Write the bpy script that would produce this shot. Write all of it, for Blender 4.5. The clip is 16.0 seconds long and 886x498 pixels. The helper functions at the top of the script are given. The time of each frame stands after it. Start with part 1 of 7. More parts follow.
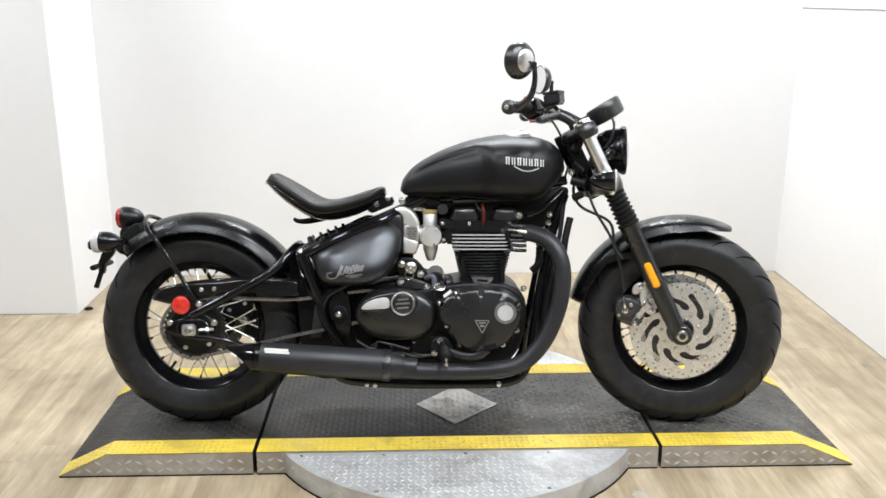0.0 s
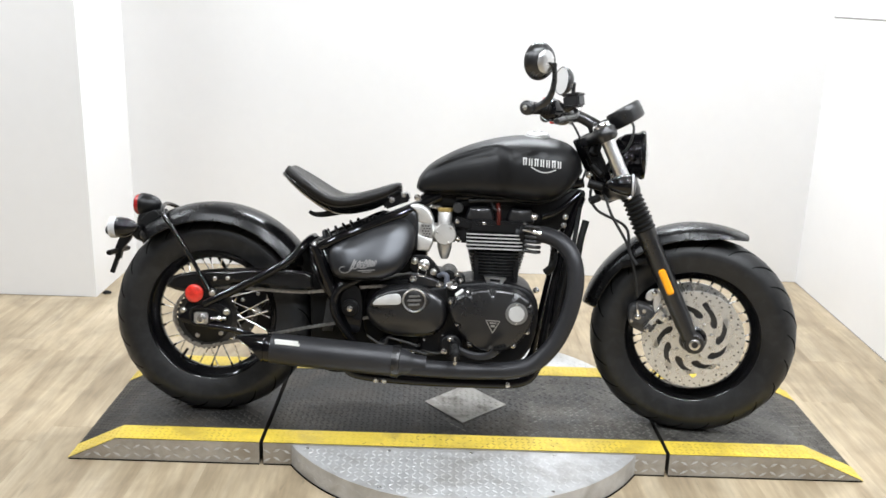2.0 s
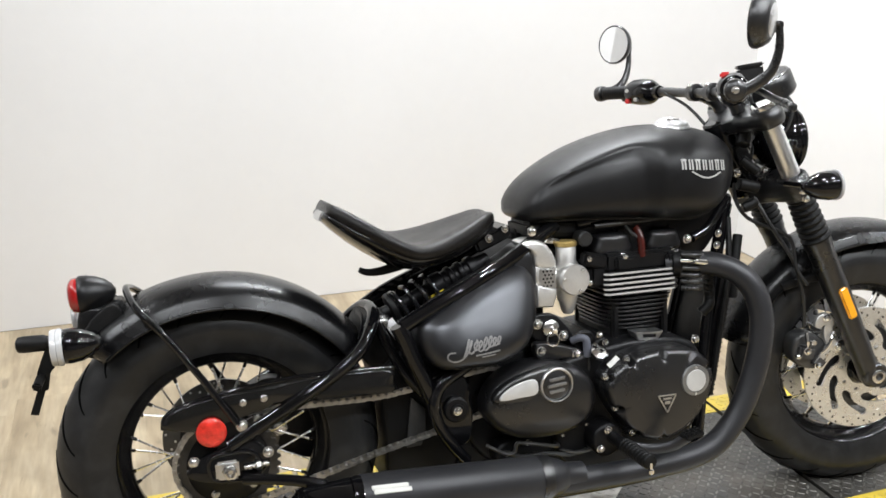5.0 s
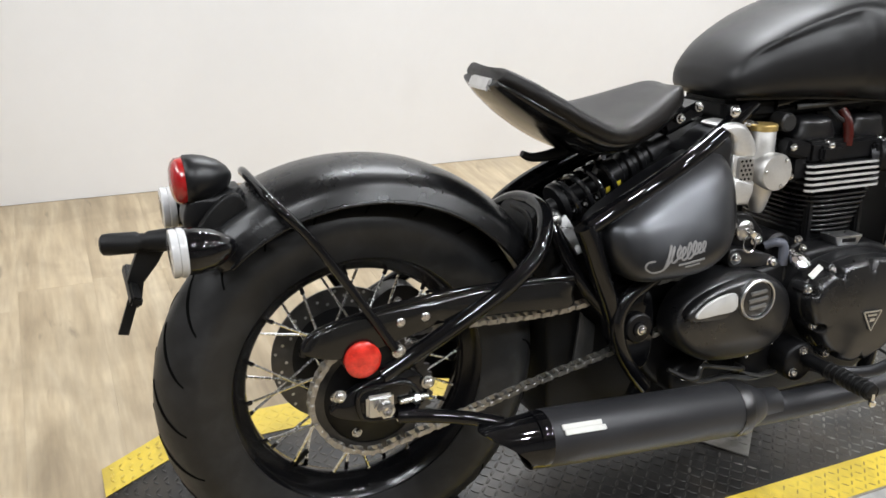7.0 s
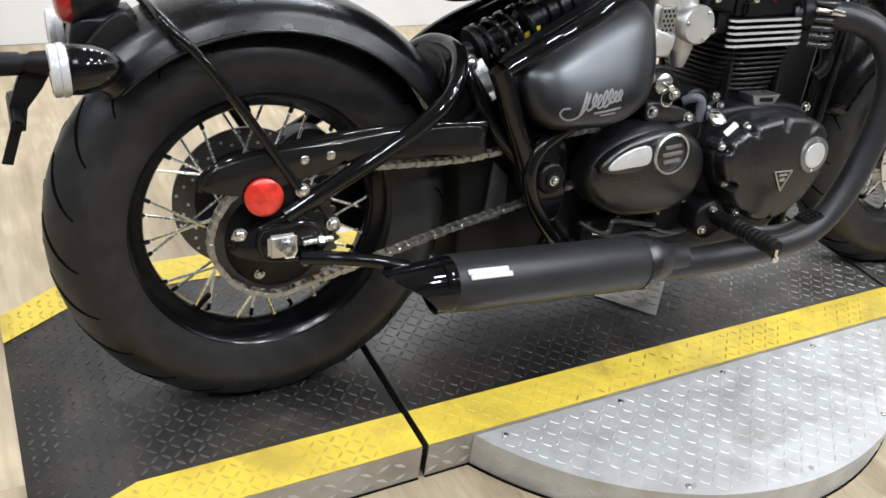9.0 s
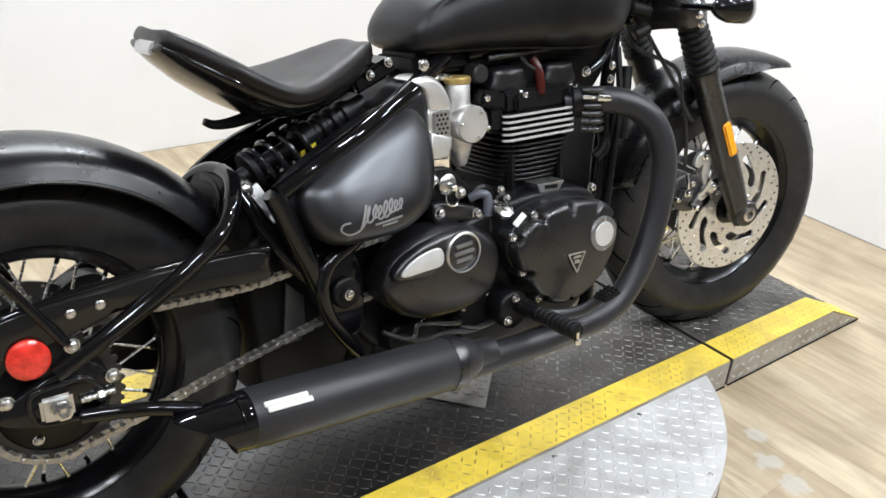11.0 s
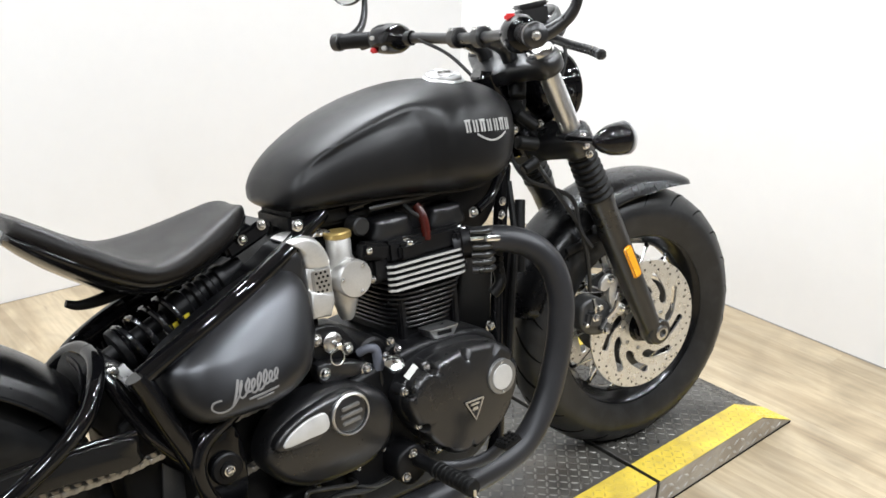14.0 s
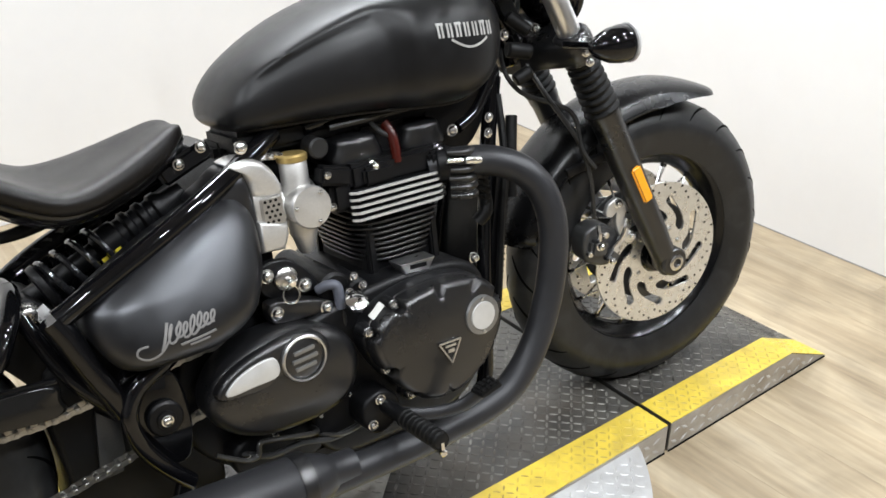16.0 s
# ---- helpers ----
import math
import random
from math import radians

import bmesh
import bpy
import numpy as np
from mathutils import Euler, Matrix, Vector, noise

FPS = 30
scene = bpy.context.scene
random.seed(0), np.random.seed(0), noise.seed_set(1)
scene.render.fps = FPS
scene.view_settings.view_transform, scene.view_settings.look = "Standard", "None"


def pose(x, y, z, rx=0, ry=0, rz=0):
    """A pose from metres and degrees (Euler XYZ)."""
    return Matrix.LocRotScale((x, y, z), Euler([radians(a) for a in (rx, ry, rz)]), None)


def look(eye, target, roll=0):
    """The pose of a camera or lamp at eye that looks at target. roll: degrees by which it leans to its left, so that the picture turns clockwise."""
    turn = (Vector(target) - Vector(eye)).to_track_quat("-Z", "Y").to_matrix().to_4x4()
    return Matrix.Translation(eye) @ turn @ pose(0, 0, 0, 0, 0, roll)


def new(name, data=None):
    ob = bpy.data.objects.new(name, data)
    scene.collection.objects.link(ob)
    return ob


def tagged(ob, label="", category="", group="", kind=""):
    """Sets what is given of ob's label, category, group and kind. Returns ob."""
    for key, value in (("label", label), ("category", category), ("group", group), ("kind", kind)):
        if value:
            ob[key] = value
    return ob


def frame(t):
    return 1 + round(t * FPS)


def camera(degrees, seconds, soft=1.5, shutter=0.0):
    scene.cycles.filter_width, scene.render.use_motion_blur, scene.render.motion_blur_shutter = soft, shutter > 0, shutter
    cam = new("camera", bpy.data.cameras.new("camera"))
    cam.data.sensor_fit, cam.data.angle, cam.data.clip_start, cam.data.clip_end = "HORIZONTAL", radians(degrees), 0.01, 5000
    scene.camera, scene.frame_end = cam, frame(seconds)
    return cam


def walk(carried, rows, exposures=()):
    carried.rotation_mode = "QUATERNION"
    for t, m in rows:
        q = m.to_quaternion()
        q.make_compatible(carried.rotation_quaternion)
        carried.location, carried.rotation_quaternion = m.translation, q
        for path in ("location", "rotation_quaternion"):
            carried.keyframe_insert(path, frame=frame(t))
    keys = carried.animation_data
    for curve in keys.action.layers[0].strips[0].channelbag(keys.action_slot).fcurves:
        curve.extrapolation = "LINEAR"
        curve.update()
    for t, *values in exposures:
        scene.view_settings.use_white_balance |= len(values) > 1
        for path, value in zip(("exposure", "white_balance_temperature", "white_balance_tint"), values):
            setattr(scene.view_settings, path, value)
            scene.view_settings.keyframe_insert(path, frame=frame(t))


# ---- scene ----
cam = camera(53.0, 16.0, soft=1.6)
PATH = [
    (0, (-0.071, -2.635, 1.307), (0.002, -0.712, 0.763), 0.2),
    (0.5, (-0.07, -2.631, 1.303), (0.01, -0.712, 0.747), 0.1),
    (1, (-0.065, -2.624, 1.295), (0.021, -0.707, 0.73), 0.3),
    (1.5, (-0.049, -2.617, 1.306), (0.035, -0.7, 0.743), 0.1),
    (2, (-0.041, -2.63, 1.31), (-0.021, -0.707, 0.758), 2.0),
    (2.5, (-0.068, -2.597, 1.302), (-0.109, -0.67, 0.768), 2.2),
    (3, (-0.22, -2.51, 1.297), (-0.167, -0.607, 0.683), -1.1),
    (3.5, (-0.347, -2.312, 1.271), (-0.33, -0.396, 0.699), -1.7),
    (4, (-0.497, -2.037, 1.274), (-0.401, -0.127, 0.688), -0.7),
    (4.2, (-0.576, -1.95, 1.267), (-0.332, -0.056, 0.675), -0.4),
    (6.3, (-1.131, -1.113, 1.208), (-0.351, 0.568, 0.458), 2.3),
    (6.5, (-1.142, -1.096, 1.187), (-0.362, 0.57, 0.402), 2.6),
    (7, (-1.147, -1.079, 1.129), (-0.358, 0.531, 0.243), 4.3),
    (7.5, (-1.151, -1.075, 1.081), (-0.367, 0.481, 0.099), 6.2),
    (8, (-1.144, -1.086, 1.06), (-0.384, 0.417, -0.02), 8.3),
    (8.5, (-1.136, -1.089, 1.052), (-0.333, 0.385, -0.035), 9.1),
    (9, (-1.103, -1.102, 1.053), (-0.221, 0.327, -0.033), 8.6),
    (9.5, (-1.077, -1.101, 1.054), (-0.113, 0.287, -0.016), 8.1),
    (10, (-1.048, -1.111, 1.078), (0.048, 0.191, 0.027), 8.4),
    (10.2, (-1.046, -1.121, 1.074), (0.068, 0.195, 0.06), 7.7),
    (12.3, (-0.829, -1.137, 1.18), (0.359, 0.246, 0.359), 3.1),
    (12.5, (-0.827, -1.141, 1.19), (0.36, 0.253, 0.384), 2.6),
    (13, (-0.82, -1.152, 1.198), (0.39, 0.242, 0.429), 2.5),
    (13.5, (-0.814, -1.149, 1.202), (0.412, 0.24, 0.45), 2.2),
    (14, (-0.81, -1.153, 1.207), (0.425, 0.24, 0.477), 2.0),
    (14.5, (-0.813, -1.146, 1.208), (0.421, 0.253, 0.485), 1.9),
    (15, (-0.792, -1.136, 1.202), (0.436, 0.238, 0.423), 1.8),
    (15.5, (-0.717, -1.114, 1.182), (0.488, 0.241, 0.338), 0.8),
    (16, (-0.596, -1.107, 1.16), (0.496, 0.3, 0.25), 0.4),
]
EXPOSURES = [(0.0, -0.08, 6550, 10), (2.0, -0.09, 6550, 10), (3.5, -0.20, 6650, 10), (7.0, -0.21, 6700, 11), (9.5, -0.06, 6450, 10), (12.5, -0.07, 6550, 10), (16.0, -0.12, 6600, 10)]
walk(cam, [(t, look(eye, target, roll)) for t, eye, target, roll in PATH], EXPOSURES)

# ---- world and light ----
world = bpy.data.worlds.new("world")
scene.world = world
world.use_nodes = True
world.node_tree.nodes["Background"].inputs[0].default_value = (0.9, 0.95, 1.0, 1)
world.node_tree.nodes["Background"].inputs[1].default_value = 0.3


def ceiling_lamp(x, y, power, size=0.13):
    data = bpy.data.lights.new("ceiling_lamp", "AREA")
    data.shape, data.size, data.energy = "DISK", size, power
    data.color = (0.885, 0.938, 1.0)
    ob = new("ceiling_lamp", data)
    ob.matrix_world = pose(x, y, 2.88)
    return ob


# rows of small recessed spots: along the back wall, over the aisle beside the platform, behind it and over the floor beside
SPOTS = [(x, 1.40, 25.0) for x in (-0.22, 0.18, 0.59, 1.0)]
SPOTS += [(0.30 + 0.90 * k, -1.1, 33.0 - 5.0 * k) for k in range(4)] + [(0.30 + 0.90 * k, -2.3, 40.0 - 6.0 * k) for k in range(4)]
SPOTS += [(-1.3 + dx, -1.7 + dy, 13.0) for dx in (-0.28, 0.28) for dy in (-0.28, 0.28)]
SPOTS += [(-2.7 + dx, -0.3 + dy, 13.5) for dx in (-0.3, 0.3) for dy in (-0.3, 0.3)]
SPOTS += [(-2.15, 0.62, 13.0), (-2.95, 0.62, 13.0)]
for lx, ly, power in SPOTS:
    ceiling_lamp(lx, ly, power, 0.17)


# ---- materials ----
def material(name, color, rough=0.5, metal=0.0, vary=0.15, scale=14.0, bump=0.0, bump_scale=200.0, coat=0.0,
             rough_vary=0.08, spec=0.5, stretch=(1, 1, 1), dust=None):
    m = bpy.data.materials.new(name)
    m.use_nodes = True
    nt = m.node_tree
    b = nt.nodes["Principled BSDF"]
    tex = nt.nodes.new("ShaderNodeTexCoord")
    mp = nt.nodes.new("ShaderNodeMapping")
    mp.inputs["Scale"].default_value = stretch
    nt.links.new(tex.outputs["Object"], mp.inputs["Vector"])
    n1 = nt.nodes.new("ShaderNodeTexNoise")
    n1.inputs["Scale"].default_value, n1.inputs["Detail"].default_value = scale, 6
    n2 = nt.nodes.new("ShaderNodeTexNoise")
    n2.inputs["Scale"].default_value, n2.inputs["Detail"].default_value = scale * 9, 4
    for n in (n1, n2):
        nt.links.new(mp.outputs["Vector"], n.inputs["Vector"])
    mix = nt.nodes.new("ShaderNodeMath")
    mix.operation = "MULTIPLY_ADD"
    nt.links.new(n2.outputs["Fac"], mix.inputs[0])
    mix.inputs[1].default_value = 0.5
    nt.links.new(n1.outputs["Fac"], mix.inputs[2])
    ramp = nt.nodes.new("ShaderNodeMapRange")
    ramp.inputs["From Min"].default_value, ramp.inputs["From Max"].default_value = 0.45, 1.05
    ramp.inputs["To Min"].default_value, ramp.inputs["To Max"].default_value = 1 - vary, 1 + vary
    nt.links.new(mix.outputs[0], ramp.inputs["Value"])
    mul = nt.nodes.new("ShaderNodeVectorMath")
    mul.operation = "SCALE"
    mul.inputs[0].default_value = color[:3]
    nt.links.new(ramp.outputs[0], mul.inputs["Scale"])
    if dust:
        tone, amount, size = dust
        n5 = nt.nodes.new("ShaderNodeTexNoise")
        n5.inputs["Scale"].default_value, n5.inputs["Detail"].default_value, n5.inputs["Distortion"].default_value = size, 9, 0.6
        nt.links.new(mp.outputs["Vector"], n5.inputs["Vector"])
        veil = nt.nodes.new("ShaderNodeMapRange")
        veil.inputs["From Min"].default_value, veil.inputs["From Max"].default_value = 0.47, 0.70
        veil.inputs["To Min"].default_value, veil.inputs["To Max"].default_value = 0.0, amount
        nt.links.new(n5.outputs["Fac"], veil.inputs["Value"])
        mixed = nt.nodes.new("ShaderNodeMix")
        mixed.data_type = "RGBA"
        nt.links.new(veil.outputs[0], mixed.inputs["Factor"])
        nt.links.new(mul.outputs[0], mixed.inputs["A"])
        mixed.inputs["B"].default_value = (*tone, 1)
        nt.links.new(mixed.outputs["Result"], b.inputs["Base Color"])
    else:
        nt.links.new(mul.outputs[0], b.inputs["Base Color"])
    rr = nt.nodes.new("ShaderNodeMapRange")
    rr.inputs["From Min"].default_value, rr.inputs["From Max"].default_value = 0.45, 1.05
    rr.inputs["To Min"].default_value, rr.inputs["To Max"].default_value = max(0.02, rough - rough_vary), min(1, rough + rough_vary)
    nt.links.new(mix.outputs[0], rr.inputs["Value"])
    nt.links.new(rr.outputs[0], b.inputs["Roughness"])
    b.inputs["Metallic"].default_value = metal
    b.inputs["Specular IOR Level"].default_value = spec
    b.inputs["Coat Weight"].default_value = coat
    b.inputs["Coat Roughness"].default_value = 0.06
    if bump:
        n3 = nt.nodes.new("ShaderNodeTexNoise")
        n3.inputs["Scale"].default_value, n3.inputs["Detail"].default_value = bump_scale, 3
        nt.links.new(mp.outputs["Vector"], n3.inputs["Vector"])
        bp = nt.nodes.new("ShaderNodeBump")
        bp.inputs["Strength"].default_value, bp.inputs["Distance"].default_value = bump, 0.002
        nt.links.new(n3.outputs["Fac"], bp.inputs["Height"])
        nt.links.new(bp.outputs[0], b.inputs["Normal"])
    return m


MAT_SATIN = material("satin_black_paint", (0.0025, 0.0025, 0.003), 0.35, 0.0, 0.06, 6, 0.03, 900, spec=0.72)
MAT_SATIN.node_tree.nodes["Principled BSDF"].inputs["Specular Tint"].default_value = (0.92, 0.945, 1.0, 1)
MAT_SATIN.node_tree.nodes["Principled BSDF"].inputs["IOR"].default_value = 1.56
MAT_FENDER = material("satin_black_fender_paint", (0.0025, 0.0025, 0.0028), 0.25, 0.0, 0.06, 6, 0.03, 900, spec=0.33)
MAT_TANK = material("matt_black_tank_paint", (0.0055, 0.0055, 0.006), 0.37, 0.0, 0.06, 6, 0.03, 900, spec=0.34)
MAT_GLOSS = material("gloss_black_enamel", (0.003, 0.003, 0.0035), 0.045, 0.0, 0.1, 10, rough_vary=0.02, spec=0.42)
MAT_ENGINE = material("black_crinkle_engine_coat", (0.006, 0.006, 0.0066), 0.31, 0.0, 0.12, 12, 0.06, 1400, spec=0.78)
MAT_CAST = material("black_cast_metal", (0.0035, 0.0035, 0.004), 0.42, 0.0, 0.2, 30, 0.15, 500, spec=0.25)
MAT_EXHAUST = material("matt_black_ceramic_exhaust", (0.026, 0.0262, 0.0285), 0.40, 0.3, 0.12, 8, 0.05, 700, spec=0.4)
MAT_RUBBER = material("tyre_rubber", (0.0115, 0.0117, 0.0122), 0.40, 0.0, 0.4, 7, 0.12, 420, rough_vary=0.10, spec=0.38, dust=((0.036, 0.036, 0.037), 0.35, 26.0))
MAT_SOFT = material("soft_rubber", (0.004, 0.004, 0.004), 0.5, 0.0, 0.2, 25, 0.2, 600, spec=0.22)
MAT_LEATHER = material("black_vinyl", (0.0055, 0.0046, 0.0041), 0.34, 0.0, 0.15, 12, 0.30, 750, spec=0.28)
MAT_PAN = material("black_moulded_plastic", (0.004, 0.004, 0.004), 0.16, 0.0, 0.1, 20)
MAT_RIM = material("black_enamelled_rim", (0.003, 0.003, 0.0035), 0.17, 0.0, 0.1, 10, rough_vary=0.03, spec=0.36)
MAT_SPOKE = material("bright_wire_spoke", (0.88, 0.88, 0.88), 0.24, 1.0, 0.06, 40)
MAT_STEEL = material("bright_steel", (0.62, 0.61, 0.59), 0.26, 1.0, 0.12, 40, 0.03, 600)
MAT_CHROME = material("chrome", (0.80, 0.80, 0.80), 0.10, 1.0, 0.05, 20)
MAT_BRUSHED = material("brushed_aluminium", (0.66, 0.66, 0.66), 0.33, 1.0, 0.10, 60, 0.08, 800)
MAT_CASTALU = material("cast_aluminium", (0.66, 0.65, 0.63), 0.45, 0.85, 0.12, 30, 0.12, 700)
MAT_DISC = material("ground_steel_rotor", (0.78, 0.785, 0.79), 0.30, 0.9, 0.12, 50, 0.05, 900)
MAT_DARKSTEEL = material("dark_worn_steel", (0.10, 0.098, 0.095), 0.34, 0.9, 0.2, 40)
MAT_CAP = material("silver_cap_metal", (0.60, 0.60, 0.59), 0.42, 0.5, 0.08, 60)
MAT_RING = material("dull_turned_metal", (0.25, 0.25, 0.247), 0.42, 0.8, 0.1, 60, 0.05, 700)
MAT_FORK = material("satin_chromed_tube", (0.80, 0.80, 0.80), 0.32, 1.0, 0.05, 20)
MAT_CALIPER = material("dark_anodised_caliper", (0.070, 0.070, 0.070), 0.34, 0.5, 0.2, 40)
MAT_GOLD = material("yellow_passivated_cap", (0.50, 0.36, 0.13), 0.4, 0.7, 0.15, 40)
MAT_RED = material("red_reflector_plastic", (0.60, 0.030, 0.018), 0.18, 0.0, 0.45, 70, 0.5, 160, coat=0.5)
MAT_REDLENS = material("red_lens_plastic", (0.30, 0.010, 0.010), 0.14, 0.0, 0.2, 60, coat=0.6)
MAT_REDCOIL = material("dark_red_plastic", (0.060, 0.008, 0.005), 0.24, 0.0, 0.15, 60)
MAT_AMBER = material("amber_reflector_plastic", (0.85, 0.36, 0.012), 0.22, 0.0, 0.1, 60, coat=0.5)
MAT_CLEAR = material("clear_lens_plastic", (0.46, 0.46, 0.46), 0.14, 0.0, 0.08, 60, coat=0.5)
MAT_MIRROR = material("mirror_glass", (0.86, 0.87, 0.88), 0.03, 1.0, 0.01, 8, rough_vary=0.01)
MAT_GROOVE = material("deep_tread_groove", (0.002, 0.002, 0.002), 0.8, 0.0, 0.1, 30, spec=0.05)
MAT_DECAL = material("silver_grey_decal", (0.48, 0.475, 0.46), 0.45, 0.3, 0.05, 40)
MAT_SCRIPT = material("grey_script_decal", (0.20, 0.195, 0.19), 0.45, 0.2, 0.05, 40)
MAT_LABEL = material("white_label", (0.55, 0.545, 0.51), 0.5, 0.0, 0.08, 60)
MAT_SPROCKET = material("worn_steel_sprocket", (0.075, 0.074, 0.073), 0.40, 0.9, 0.3, 50)
MAT_CHAIN = material("steel_chain", (0.40, 0.39, 0.37), 0.38, 1.0, 0.35, 90)
MAT_SPRING = material("gloss_black_spring", (0.010, 0.010, 0.011), 0.2, 0.0, 0.1, 20, coat=0.4)
MAT_TAPE = material("yellow_tape", (0.75, 0.62, 0.05), 0.5, 0.0, 0.1, 50)
MAT_CABLE = material("black_cable_sleeve", (0.012, 0.012, 0.012), 0.45, 0.0, 0.1, 30)
MAT_BLUEGREY = material("grey_rubber_boot", (0.075, 0.08, 0.10), 0.55, 0.0, 0.1, 40)
MAT_REDSW = material("red_switch_plastic", (0.65, 0.04, 0.04), 0.35, 0.0, 0.05, 40)
MAT_WALL = material("white_wall_paint", (0.765, 0.757, 0.748), 0.38, 0.0, 0.02, 2.0, 0.03, 90)
# unseen ceiling and far-wall tones, picked for bounce light and reflections
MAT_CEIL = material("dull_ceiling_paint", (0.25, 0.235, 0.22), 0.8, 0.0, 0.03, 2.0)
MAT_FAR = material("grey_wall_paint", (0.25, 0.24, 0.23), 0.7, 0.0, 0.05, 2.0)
MAT_LUG = material("worn_tread_lug", (0.020, 0.0186, 0.0162), 0.46, 0.05, 0.9, 3.0, 0.1, 300, rough_vary=0.12, dust=((0.075, 0.064, 0.050), 0.8, 5.0))
MAT_LUG_BARE = material("bare_tread_lug", (0.13, 0.125, 0.112), 0.40, 0.4, 0.8, 5.0, 0.1, 300, rough_vary=0.12, dust=((0.035, 0.030, 0.025), 0.8, 9.0))
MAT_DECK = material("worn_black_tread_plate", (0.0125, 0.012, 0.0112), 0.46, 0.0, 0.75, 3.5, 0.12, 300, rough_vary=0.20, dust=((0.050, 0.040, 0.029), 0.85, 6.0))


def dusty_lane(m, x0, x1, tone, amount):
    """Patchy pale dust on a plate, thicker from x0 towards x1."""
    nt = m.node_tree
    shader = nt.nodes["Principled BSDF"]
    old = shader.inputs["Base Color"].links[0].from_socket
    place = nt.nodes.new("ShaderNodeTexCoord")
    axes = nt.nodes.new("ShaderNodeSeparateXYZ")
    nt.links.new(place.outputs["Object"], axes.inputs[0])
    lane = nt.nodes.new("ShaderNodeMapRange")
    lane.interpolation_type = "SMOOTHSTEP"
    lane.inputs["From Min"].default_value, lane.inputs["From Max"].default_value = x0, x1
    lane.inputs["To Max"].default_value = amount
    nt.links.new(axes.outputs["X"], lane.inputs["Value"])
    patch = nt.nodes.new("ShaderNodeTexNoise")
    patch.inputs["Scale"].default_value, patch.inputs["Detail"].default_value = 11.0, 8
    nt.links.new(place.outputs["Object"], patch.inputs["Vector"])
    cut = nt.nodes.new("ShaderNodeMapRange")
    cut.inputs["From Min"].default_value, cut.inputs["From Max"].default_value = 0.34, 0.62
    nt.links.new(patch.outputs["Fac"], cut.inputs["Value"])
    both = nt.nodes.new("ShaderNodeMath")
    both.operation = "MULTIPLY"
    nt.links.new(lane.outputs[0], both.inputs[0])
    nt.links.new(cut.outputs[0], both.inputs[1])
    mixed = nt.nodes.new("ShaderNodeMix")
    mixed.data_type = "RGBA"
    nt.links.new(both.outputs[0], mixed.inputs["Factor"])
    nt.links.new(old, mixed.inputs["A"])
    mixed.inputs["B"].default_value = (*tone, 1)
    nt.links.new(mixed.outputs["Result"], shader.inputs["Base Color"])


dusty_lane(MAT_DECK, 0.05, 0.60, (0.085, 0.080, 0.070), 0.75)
MAT_YELLOW = material("yellow_safety_paint", (0.66, 0.49, 0.06), 0.36, 0.0, 0.16, 7.0, 0.10, 260, dust=((0.30, 0.21, 0.05), 0.55, 11.0))
MAT_YELLOW_LUG = material("worn_yellow_lug", (0.60, 0.44, 0.06), 0.36, 0.0, 0.2, 7.0, 0.1, 260, dust=((0.20, 0.135, 0.04), 0.6, 3.2))
MAT_YELLOW_BARE = material("rubbed_yellow_lug", (0.26, 0.185, 0.05), 0.42, 0.1, 0.5, 9.0, 0.1, 260, dust=((0.45, 0.33, 0.06), 0.8, 12.0))
MAT_TREAD = material("aluminium_tread_plate", (0.56, 0.56, 0.555), 0.44, 0.5, 0.22, 4.0, 0.10, 300, dust=((0.32, 0.305, 0.285), 0.7, 9.0))
MAT_SKIRT = material("dull_aluminium_skirt", (0.40, 0.375, 0.335), 0.46, 0.45, 0.3, 6.0, 0.08, 300, dust=((0.27, 0.225, 0.165), 0.75, 8.0))
MAT_DIAMOND = material("grimy_aluminium_tread_plate", (0.30, 0.29, 0.27), 0.40, 0.45, 0.35, 9.0, 0.10, 300, dust=((0.085, 0.076, 0.062), 0.9, 14.0))
MAT_PLANK_GAP = material("dark_joint", (0.26, 0.20, 0.13), 0.8, 0.0, 0.1, 10)


